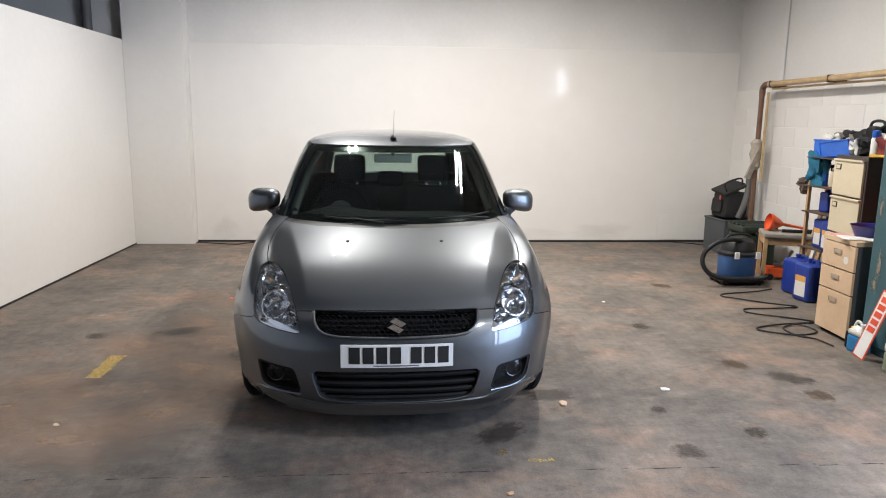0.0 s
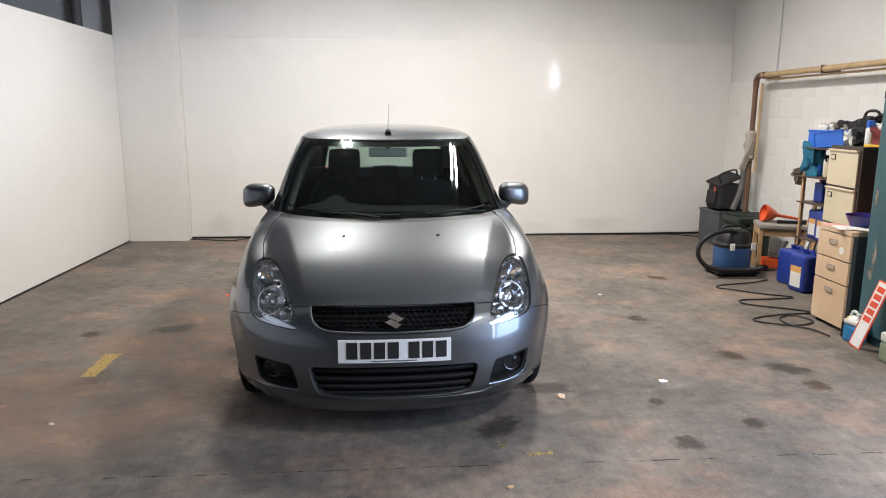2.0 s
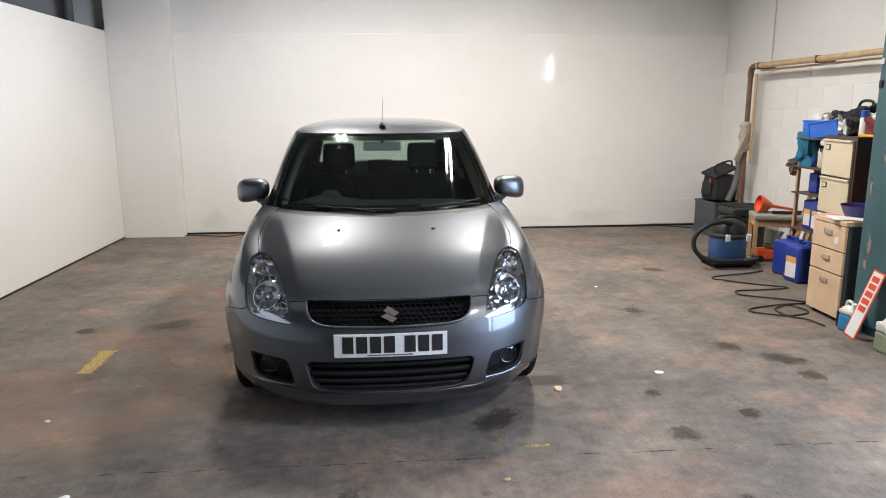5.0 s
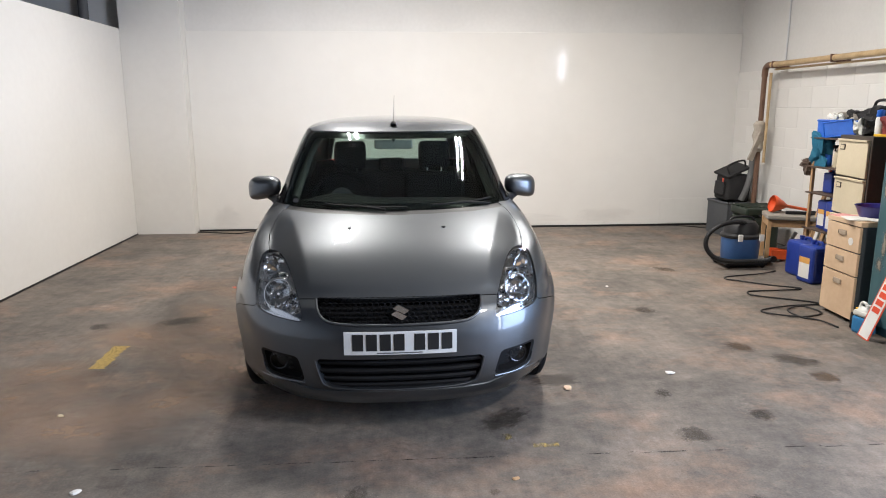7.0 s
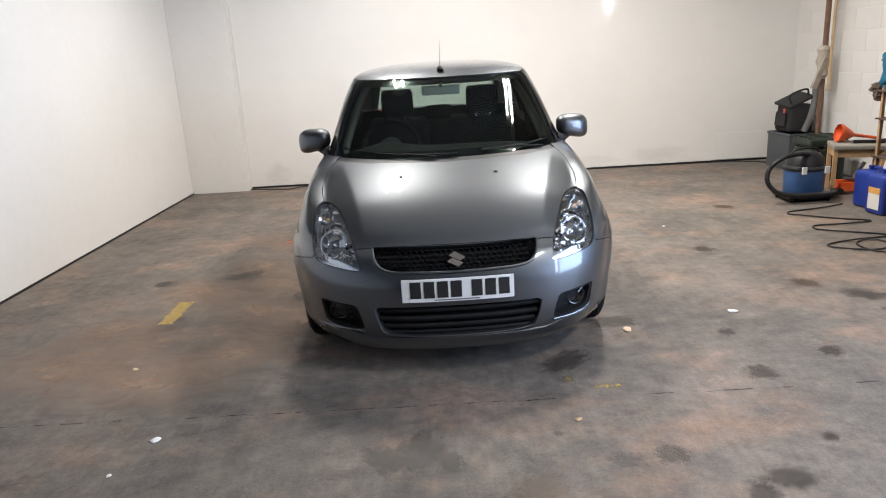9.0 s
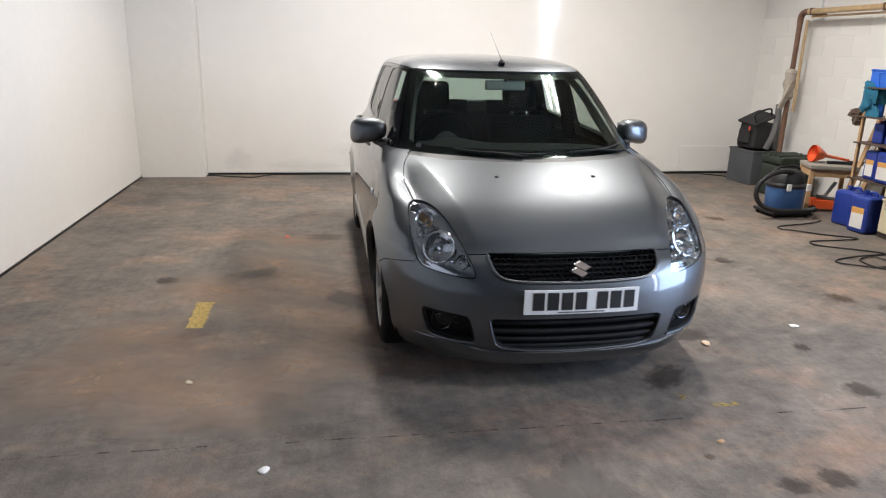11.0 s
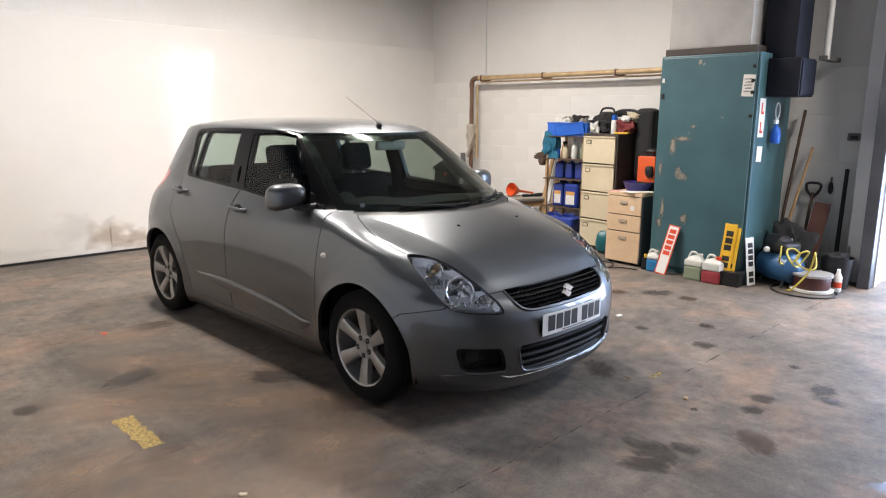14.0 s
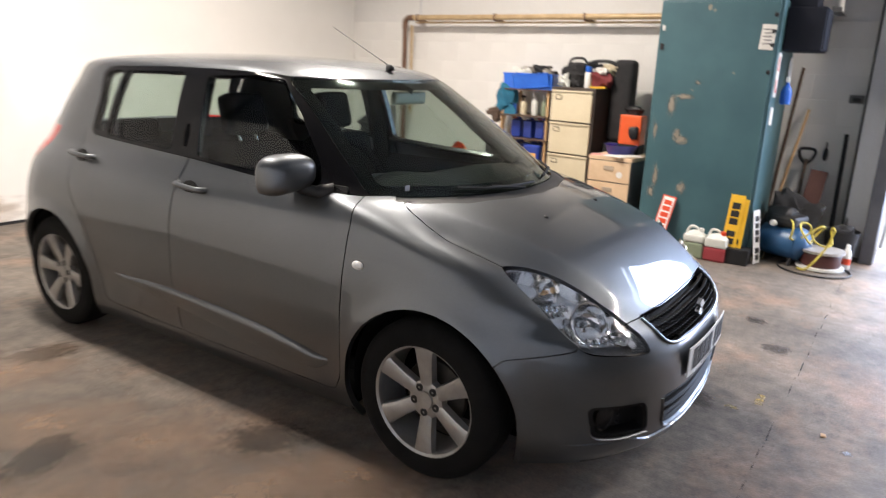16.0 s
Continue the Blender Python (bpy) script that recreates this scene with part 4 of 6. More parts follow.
for hy, hz, hx in ((2.005, .905, .800), (2.876, .954, .775)):
    def grip(bm, hy=hy, hz=hz, hx=hx):
        tube(bm, bend([(-hx + .012, hy - .095, hz - .006), (-hx - .018, hy - .07, hz - .004), (-hx - .022, hy, hz), (-hx - .018, hy + .07, hz + .004), (-hx + .012, hy + .095, hz + .006)], 6), .0125, 12)
    mirrored(grip, "door_handle", PAINT, "body-coloured door handle")
    # a flat black disc: the hollow's shade is put into its colour
    def scoop(bm, hy=hy, hz=hz, hx=hx):
        lathe(bm, [(.001, .002), (.030, .002), (.042, 0), (.044, -.004)], 22, Matrix.Translation((-hx + .004, hy + .01, hz - .008)) @ Matrix.Rotation(radians(-78), 4, "Y") @ Matrix.Diagonal((.75, 1.15, 1, 1)))
    mirrored(scoop, "handle_scoop_shade", GLOSS_BLACK)
mirrored(lambda bm: lathe(bm, [(.001, .010), (.012, .009), (.020, .005), (.023, 0)], 20, Matrix.Translation((-.822, 1.049, .746)) @ Matrix.Rotation(radians(-84), 4, "Y") @ Matrix.Diagonal((.7, 1.15, 1, 1))), "side_indicator", WHITE_PLASTIC, "clear side repeater lamp")

# bonnet jets, wipers, aerial
mirrored(lambda bm: lathe(bm, [(.011, -.004), (.011, .004), (.006, .008), (.001, .008)], 12, Matrix.Translation((-.249, .598, .899))), "washer_jet", BLACK_PLASTIC)
def on_screen(x, z, lift=.014):
    return (x, nose_y(x, z, -lift * .6), z + lift * .75)
for name, pts, r in (("wiper_blade", [(-.40, .985), (-.25, .977), (-.08, .974), (.06, .972)], .007), ("wiper_blade", [(.20, .980), (.34, .983), (.46, .987), (.57, .995)], .007), ("wiper_arm", [(-.06, .963), (-.15, .972), (-.24, .981)], .009), ("wiper_arm", [(.56, .966), (.46, .978), (.38, .987)], .009)):
    fitted(name, tube(B(), bend([on_screen(*p, lift=.008) for p in pts], 6), r * .75, 8), GRILLE_BLACK, "black windscreen wiper" if name == "wiper_arm" else "")
fitted("aerial_base", lathe(B(), [(.020, -.006), (.020, .006), (.013, .020), (.008, .026), (.001, .027)], 18, Matrix.Translation((.004, 1.566, 1.418)) @ Matrix.Rotation(radians(-30), 4, "X")), BLACK_PLASTIC)
fitted("aerial", tube(B(), [(.004, 1.578, 1.438), (.010, 1.75, 1.52), (.016, 1.93, 1.606)], [.0035, .002, .0014], 8), DARK_GREY, "thin black roof aerial")

# cabin
dash = B()
rows = []
for y, z in ((.86, .955), (1.00, .975), (1.16, .985), (1.28, .975), (1.34, .93), (1.36, .80), (1.30, .60)):
    rows.append([dash.verts.new((x, max(y, nose_y(x * 1.04, .968) + .05 + .3 * (y - .86)), z - .03 * (abs(x) / .66) ** 4 + (.035 * math.exp(-((x + .36) / .16) ** 2) if y > 1.1 and z > .9 else 0))) for x in np.linspace(-.66, .66, 23)])
for p, q in zip(rows, rows[1:]):
    for k in range(22):
        dash.faces.new((p[k], p[k + 1], q[k + 1], q[k]))
DASH = surface("dash_plastic", (0.004, 0.004, 0.0045), (0.009, 0.009, 0.0095), 0.7, grain=220, bump=0.12, shine=0.08)
fitted("dashboard", dash, DASH, "dark grey dashboard")
wheel_m = Matrix.Translation((-.34, 1.47, .945)) @ Matrix.Rotation(radians(64), 4, "X")
fitted("steering_wheel", tube(B(), [wheel_m @ Vector((.183 * math.cos(a), .183 * math.sin(a), 0)) for a in np.linspace(0, 2 * math.pi, 41)[:-1]], .0155, 10, True), CABIN, "black steering wheel")
hubm = lathe(B(), [(.001, .03), (.05, .028), (.075, .012), (.078, -.02), (.05, -.05)], 24, wheel_m)
for a in (0, math.pi, -math.pi / 2):
    rod(hubm, wheel_m @ Vector((.05 * math.cos(a), .05 * math.sin(a), 0)), wheel_m @ Vector((.18 * math.cos(a), .18 * math.sin(a), 0)), .017)
PALE_TRIM = surface("pale_grey_trim", (0.06, 0.058, 0.053), (0.09, 0.087, 0.08), 0.7, bump=0.05)
MIRROR_BACK = surface("pale_mirror_plastic", (0.40, 0.385, 0.35), (0.50, 0.485, 0.45), 0.5, bump=0.05)
GREY_TRIM = surface("grey_cabin_plastic", (0.05, 0.05, 0.051), (0.08, 0.08, 0.081), 0.4, bump=0.05)
fitted("steering_boss", hubm, GREY_TRIM, "grey steering wheel centre")


def cushion(bm, x0, x1, y0, y1, z0, z1, r, m=None):
    return box(bm, x0, x1, y0, y1, z0, z1, bevel=r, m=m, seg=4)


for sign in (-1, 1):
    lean = Matrix.Translation((sign * .315, 2.05, .50)) @ Matrix.Rotation(radians(-14), 4, "X")
    fitted("seat_cushion", cushion(B(), sign * .335 - .25, sign * .335 + .25, 1.58, 2.12, .36, .56, .06), FABRIC)
    fitted("seat_back", cushion(B(), -.23, .23, -.07, .07, 0, .57, .06, lean), FABRIC, "dark fabric front seat back")
    fitted("headrest", cushion(B(), -.118, .118, -.05, .05, .60, .80, .045, lean), FABRIC, "dark fabric headrest")
    for dx in (-.05, .05):
        fitted("headrest_post", rod(B(), lean @ Vector((dx, 0, .54)), lean @ Vector((dx, 0, .62)), .007), CHROME)
fitted("rear_seat", cushion(cushion(B(), -.62, .62, 2.5, 3.0, .34, .54, .06), -.62, .62, 2.92, 3.06, .50, .98, .06), FABRIC, "dark rear bench seat")
for x in (-.36, 0, .36):
    fitted("rear_headrest", cushion(B(), x - .11, x + .11, 2.98, 3.06, .98, 1.10, .035), FABRIC)
fitted("parcel_shelf", bx(-.56, .56, 3.07, 3.44, .955, .975, bevel=.008), CABIN)
mirrored(lambda bm: cushion(bm, -.60, -.50, 3.08, 3.42, .50, .99, .03), "rear_trim", CABIN)
mirrored(lambda bm: tube(bm, [(-.685, 2.15, .90), (-.655, 2.15, 1.10), (-.56, 2.15, 1.36)], [.05, .045, .03], 12), "pillar_trim", CABIN)
fitted("cabin_mirror", cushion(B(), -.122, .122, 1.435, 1.465, 1.266, 1.324, .016), MIRROR_BACK, "pale grey rear view mirror")
fitted("cabin_mirror_stem", rod(B(), (0, 1.45, 1.30), (0, 1.44, 1.345), .012), BLACK_PLASTIC)
mirrored(lambda bm: tube(bm, bend([(-.605, 1.20, .985), (-.575, 1.37, 1.10), (-.53, 1.54, 1.235), (-.475, 1.66, 1.335)], 5), [.026] * 8 + [.022] * 8, 10), "front_pillar_trim", PALE_TRIM, "pale grey pillar trim")
fitted("centre_console", cushion(B(), -.13, .13, 1.30, 2.1, .3, .62, .04), CABIN)
fitted("screen_label", bx(-.592, -.562, 1.018, 1.020, .988, 1.008, m=None), GREY_TRIM, "small pale windscreen label")

def side_x(y, z):
    """The skin's half width at a place (y, z) on the doors."""
    return float(spline(HALF, z)) * (1 - narrow(z) * min(1, max(0, (2.25 - y) / 1.4)) ** 2 - .025 * min(1, max(0, (y - 2.25) / 1.3)) ** 2)


def moulding(bm):
    rows = []
    for k in range(41):
        t = k / 40
        y = 1.19 + t * 1.38
        top = float(spline([(0, .345), (.2, .388), (.42, .414), (.7, .430), (1, .416)], t))
        tall = float(spline([(0, .02), (.06, .075), (.3, .105), (.6, .085), (.93, .03), (1, .008)], t))
        out = float(spline([(0, .001), (.05, .018), (.9, .014), (1, .001)], t))
        rows.append([bm.verts.new((-side_x(y, top - d * tall) - e * out, y, top - d * tall)) for d, e in ((-.10, -.3), (.0, .35), (.16, .95), (.24, 1.0), (.80, 1.0), (.90, .8), (1.0, -.3))])
    for p, q in zip(rows, rows[1:]):
        for i in range(6):
            bm.faces.new((p[i], p[i + 1], q[i + 1], q[i]))
    bmesh.ops.recalc_face_normals(bm, faces=bm.faces)


mirrored(moulding, "side_moulding", PAINT)

# ---- along the right wall ----
def lump(bm, c, size, seed=0, rough=0.25, seg=20, power=0.8):
    """A soft irregular heap: a squared-off ball with folds."""
    r = bmesh.ops.create_uvsphere(bm, u_segments=seg, v_segments=max(8, seg * 2 // 3), radius=1)
    for v in r["verts"]:
        f = lambda a: math.copysign(abs(a) ** power, a)
        k = 1 + rough * noise.noise(v.co * 1.7 + Vector((seed * 7.3, seed, 0))) + rough * .5 * noise.noise(v.co * 4.1 + Vector((seed, 3, 0)))
        v.co = Vector((c[0] + f(v.co.x) * size[0] * k, c[1] + f(v.co.y) * size[1] * k, max(c[2] - size[2], c[2] + f(v.co.z) * size[2] * k)))
    return bm


CREAM = surface("cream_enamel", (0.56, 0.48, 0.33), (0.66, 0.58, 0.42), 0.42, scale=3, bump=0.04)
BROWN_STEEL = surface("brown_enamel", (0.035, 0.026, 0.022), (0.065, 0.05, 0.042), 0.45, scale=4)
BEECH = surface("beech_laminate", (0.58, 0.40, 0.25), (0.70, 0.52, 0.35), 0.45, scale=5, grain=30, bump=0.05)
SLATE = surface("slate_laminate", (0.055, 0.06, 0.068), (0.085, 0.092, 0.10), 0.5, scale=4)
WOOD = surface("raw_timber", (0.36, 0.21, 0.10), (0.55, 0.36, 0.19), 0.6, scale=7, grain=40, bump=0.2)
BLUE = surface("blue_polythene", (0.012, 0.030, 0.20), (0.022, 0.055, 0.32), 0.35, scale=6, bump=0.06)
BRIGHT_BLUE = surface("bright_blue_plastic", (0.012, 0.10, 0.52), (0.03, 0.17, 0.68), 0.35, bump=0.05)
LABEL = surface("paper_label", (0.66, 0.64, 0.60), (0.78, 0.76, 0.72), 0.7, bump=0)
ORANGE_LABEL = surface("orange_label", (0.62, 0.30, 0.06), (0.74, 0.40, 0.12), 0.6, bump=0)
RED = surface("red_plastic", (0.60, 0.055, 0.02), (0.74, 0.09, 0.035), 0.35, bump=0.04)
ORANGE = surface("orange_red_plastic", (0.70, 0.09, 0.02), (0.82, 0.14, 0.04), 0.4, bump=0.05)
CLOTH_BLACK = surface("black_cloth", (0.010, 0.010, 0.012), (0.030, 0.029, 0.030), 0.9, scale=9, grain=90, bump=0.5)
CLOTH_GREY = surface("grey_upholstery", (0.24, 0.22, 0.19), (0.34, 0.31, 0.27), 0.9, scale=9, grain=120, bump=0.4)
TEAL_CLOTH = surface("teal_cloth", (0.01, 0.10, 0.17), (0.03, 0.20, 0.32), 0.9, scale=8, bump=0.5)
YELLOW = surface("yellow_plate", (0.72, 0.42, 0.02), (0.82, 0.50, 0.05), 0.4, bump=0)


def teal_enamel():
    """Teal paint chipped to tan primer in a few patches."""
    m, n, l, b = nodes_of("chipped_teal_enamel")
    tc = n.new("ShaderNodeTexCoord")
    tones, chips, edge = (n.new("ShaderNodeTexNoise") for _ in range(3))
    for t, sc, d in ((tones, 2.2, 5), (chips, 4.3, 3), (edge, 30, 5)):
        t.inputs["Scale"].default_value, t.inputs["Detail"].default_value = sc, d
        l.new(tc.outputs["Object"], t.inputs["Vector"])
    base = ramp(n, ((0.3, (0.040, 0.100, 0.120)), (0.7, (0.060, 0.140, 0.160))))
    l.new(tones.outputs[0], base.inputs[0])
    mask = n.new("ShaderNodeMath")
    mask.operation = "MULTIPLY_ADD"
    mask.inputs[1].default_value = 0.22
    l.new(edge.outputs[0], mask.inputs[0]), l.new(chips.outputs[0], mask.inputs[2])
    cut = ramp(n, ((0.80, (0, 0, 0)), (0.83, (0.9, 0.9, 0.9))))
    l.new(mask.outputs[0], cut.inputs[0])
    mix = n.new("ShaderNodeMix")
    mix.data_type = "RGBA"
    mix.inputs[7].default_value = (0.30, 0.26, 0.20, 1)
    l.new(cut.outputs[0], mix.inputs[0]), l.new(base.outputs[0], mix.inputs[6]), l.new(mix.outputs[2], b.inputs["Base Color"])
    b.inputs["Roughness"].default_value = 0.42
    bp = n.new("ShaderNodeBump")
    bp.inputs["Strength"].default_value, bp.inputs["Distance"].default_value = 0.15, 0.003
    l.new(mask.outputs[0], bp.inputs["Height"]), l.new(bp.outputs[0], b.inputs["Normal"])
    return m


# filing cabinet, front towards the car
fc = thing("filing_cabinet", (3.672, 2.225, 0), -8, "cream four-drawer steel filing cabinet with dark brown sides", "filing cabinet")
part("body", bx(0.012, 0.62, -0.245, 0.245, 0, 1.30, bevel=0.006), BROWN_STEEL, fc, "dark brown steel case")
for k in range(4):
    z0 = 0.055 + k * 0.308
    drawer = part("drawer", bx(-0.008, 0.011, -0.222, 0.222, z0, z0 + 0.292, bevel=0.005), CREAM, fc, "cream drawer front")
    part("card_holder", bx(-0.014, -0.0082, 0.105, 0.175, z0 + 0.205, z0 + 0.250, bevel=0.002), BROWN_STEEL, drawer, "label frame")
    part("card", bx(-0.0156, -0.0142, 0.113, 0.167, z0 + 0.212, z0 + 0.243), CREAM, drawer)
    part("handle", bx(-0.02, -0.0082, -0.222, 0.222, z0 + 0.276, z0 + 0.292, bevel=0.004), CREAM, drawer)

# beech drawer pedestal
pd = thing("drawer_unit", (3.250, 1.635, 0), -3, "beech three-drawer pedestal with dark grey sides", "drawer unit")
part("body", bx(0.018, 0.56, -0.195, 0.195, 0.02, 0.70, bevel=0.004), SLATE, pd, "dark grey carcass")
part("top", bx(-0.004, 0.565, -0.20, 0.20, 0.702, 0.735, bevel=0.004), BEECH, pd)
for z0, z1 in ((0.03, 0.335), (0.345, 0.505), (0.515, 0.695)):
    drawer = part("drawer", bx(-0.002, 0.017, -0.194, 0.194, z0, z1, bevel=0.003), BEECH, pd, "beech drawer front")
    part("handle", bx(-0.010, -0.0022, -0.045, 0.045, z1 - 0.078, z1 - 0.042, bevel=0.008), surface("pale_grip", (0.34, 0.27, 0.20), (0.44, 0.36, 0.28), 0.4) if "pale_grip" not in bpy.data.materials else bpy.data.materials["pale_grip"], drawer, "recessed grip")
part("sticker", rod(B(), (-0.0022, -0.10, 0.585), (-0.0036, -0.10, 0.585), 0.028, n=20), LABEL, pd, "round white sticker")
for x in (0.05, 0.52):
    for y in (-0.16, 0.16):
        part("castor", rod(B(), (x, y, 0), (x, y, 0.022), 0.02), BLACK_PLASTIC, pd)

# teal heater cabinet with its duct
TEAL_STEEL = teal_enamel()
gc = thing("heater_cabinet", (3.27, 0.8775, 0), 0, "tall teal steel heater cabinet with chipped paint", "cabinet")
part("body", bx(0.004, 0.80, -0.4575, 0.4575, 0.0, 2.04, bevel=0.010), TEAL_STEEL, gc)
part("door_panel", bx(-0.010, 0.003, -0.435, 0.435, 0.06, 2.02, bevel=0.006), TEAL_STEEL, gc)
part("top_trim", bx(0.03, 0.78, -0.40, 0.44, 2.042, 2.105, bevel=0.006), BROWN_STEEL, gc, "brown trim under the duct")
for z in (1.92, 1.70, 1.80, 1.50):
    part("bolt", lathe(B(), [(.016, 0), (.016, .010), (.008, .014), (.001, .014)], 10, pose(-0.012, -0.415, z, 0, -90, 0)), BLACK_PLASTIC, gc)
part("hinge", bx(-0.018, -0.011, 0.405, 0.430, 1.80, 1.84, bevel=0.003), WHITE_PLASTIC, gc)
part("hinge", bx(-0.018, -0.011, 0.40, 0.430, 1.65, 1.70, bevel=0.003), BLACK_PLASTIC, gc)
DUCT = surface("grey_duct_sheet", (0.30, 0.29, 0.275), (0.42, 0.41, 0.39), 0.45, scale=3, grain=9, bump=0.3)
duct = thing("air_duct", (3.27, 0.8775, 2.106), 0, "pale grey sheet-metal duct above the cabinet", "duct")
part("duct", bx(0.07, 0.74, -0.33, 0.43, 0, HIGH - 2.11, bevel=0.012), DUCT, duct)
for z in (0.55, 1.2, 1.8):
    part("duct_flange", bx(0.05, 0.76, -0.35, 0.45, z, z + 0.03, bevel=0.005), DUCT, duct)
NAVY = surface("navy_sheet", (0.006, 0.008, 0.014), (0.012, 0.014, 0.024), 0.6, scale=3, shine=0.2)
flue = thing("flue", (3.62, 0.36, 1.995), 0, "dark square flue rising beside the duct", "duct")
part("flue", bx(-0.10, 0.24, -0.13, 0.14, 0, HIGH - 2.0, bevel=0.008), NAVY, flue)
part("flue_strap", bx(-0.11, 0.25, -0.14, 0.15, 0.9, 0.94, bevel=0.004), NAVY, flue)
bb = thing("control_box", (3.60, 0.293, 1.665), 0, "black control box fixed to the cabinet's side", "box")
part("case", bx(-0.17, 0.20, -0.145, 0.125, 0, 0.325, bevel=0.012), NAVY, bb)
part("lid", bx(-0.155, 0.185, -0.156, -0.1455, 0.015, 0.31, bevel=0.005), NAVY, bb)
riser = thing("white_riser", (3.96, 0.12, 0), 0, "pale pipe rising beside the flue", "pipe")
part("pipe", rod(B(), (0, 0, 2.0), (0, 0, HIGH - 0.01), 0.028, n=14), WHITE_PLASTIC, riser, smooth=True)
part("pipe", rod(B(), (0.10, 0.02, 2.0), (0.10, 0.02, HIGH - 0.01), 0.018, n=14), WHITE_PLASTIC, riser, smooth=True)
part("pipe_bracket", bx(-0.04, 0.36, -0.02, 0.05, 1.99, 2.03, bevel=0.004), DARK_GREY, riser)

# notices on the cabinet
note = thing("notice", (3.2565, 0.508, 1.665), 0, "creased white notice taped to the cabinet", "notice")
part("sheet", bx(-0.003, 0, -0.052, 0.050, 0, 0.185, bevel=0.001, m=pose(0, 0, 0, 3, 0, 0)), LABEL, note)
for k in range(5):
    part("text_bar", bx(-0.0046, -0.0034, -0.035, 0.03 - 0.01 * (k % 2), 0.04 + k * 0.026, 0.048 + k * 0.026), DARK_GREY, note)
lp = thing("learner_plates", (3.39, 0.417, 1.315), 0, "white learner plates with red letters stuck on the cabinet's side", "sign")
part("sheet", bx(-0.065, 0.065, -0.003, 0, 0, 0.335, bevel=0.001), WHITE_PLASTIC, lp)
for z in (0.035, 0.20):
    part("letter_l", box(bx(-0.028, -0.008, -0.006, -0.0032, z, z + 0.10), -0.007, 0.03, -0.006, -0.0032, z, z + 0.022), RED, lp, "red letter L")
card = thing("white_card", (3.40, 0.417, 1.10), 0, "plain white card stuck on the cabinet's side", "card")
part("sheet", bx(-0.06, 0.06, -0.003, 0, 0, 0.135, bevel=0.001, m=pose(0, 0, 0, 0, 3, 0)), LABEL, card)
bag = thing("hanging_bottle", (3.60, 0.36, 1.26), 0, "blue spray bottle and clear bag hanging from the cabinet", "bottle")
part("bottle", lathe(B(), [(.001, 0), (.038, 0), (.042, .02), (.042, .10), (.03, .135), (.014, .15), (.014, .17), (.001, .17)], 18), BRIGHT_BLUE, bag, smooth=True)
part("trigger", bx(-0.05, 0.02, -0.012, 0.012, 0.171, 0.21, bevel=0.006), WHITE_PLASTIC, bag)
part("loop", tube(B(), [(0.05 * math.cos(a), 0, 0.285 + 0.07 * math.sin(a)) for a in np.linspace(0, 6.283, 25)[:-1]], 0.006, 8, True), WHITE_PLASTIC, bag, smooth=True)


def leaning_plate(name, foot, top, width, face, edge, ink, label, bars, category="number plate", side=(0.0, 1.0, 0.0)):
    """A plate of thin plastic that stands on its short end and leans back."""
    foot, top = Vector(foot), Vector(top)
    up = (top - foot).normalized()
    side = Vector(side)
    side = (side - up * side.dot(up)).normalized()
    out = side.cross(up)
    if out.x > 0:
        out = -out
    m = Matrix((( *side, 0), (*out, 0), (*up, 0), (0, 0, 0, 1))).transposed()
    m.translation = foot
    t = thing(name, (0, 0, 0), 0, label, category)
    t.matrix_basis = m
    h = (top - foot).length
    part("plate", bx(-width / 2, width / 2, -0.004, 0, 0, h, bevel=0.0015), edge, t)
    part("face", bx(-width / 2 + 0.011, width / 2 - 0.011, 0.0004, 0.002, 0.011, h - 0.011), face, t)
    for z0, z1 in bars:
        part("character_bar", bx(-width / 2 + 0.024, width / 2 - 0.024, 0.0024, 0.0036, z0 * h, z1 * h), ink, t)
    return t


leaning_plate("trade_plate", (3.115, 1.135, 0.002), (3.235, 1.068, 0.465), 0.115, WHITE_PLASTIC, RED, RED, "white trade plate with a red border leaning on the cabinet", [(.40, .48), (.51, .59), (.62, .70), (.73, .81), (.84, .92)])
leaning_plate("yellow_plate", (3.17, 0.545, 0.128), (3.235, 0.530, 0.545), 0.112, YELLOW, YELLOW, INK, "yellow number plate with black characters leaning on the cabinet", [(.06, .17), (.20, .31), (.43, .55), (.58, .70), (.73, .85)])
leaning_plate("yellow_plate", (3.182, 0.508, 0.128), (3.243, 0.500, 0.515), 0.112, YELLOW, YELLOW, INK, "second yellow number plate behind the first", [(.06, .17)])
leaning_plate("white_plate", (3.295, 0.335, 0.002), (3.31, 0.392, 0.43), 0.111, WHITE_PLASTIC, WHITE_PLASTIC, INK, "white number plate with black characters standing on end", [(.06, .16), (.19, .29), (.40, .50), (.53, .63), (.66, .76), (.79, .89)], side=(-0.9, 0.25, 0.0))


# plastic jugs, with what is in them
JUG = surface("cloudy_polythene", (0.55, 0.56, 0.52), (0.70, 0.71, 0.67), 0.35, bump=0.05)


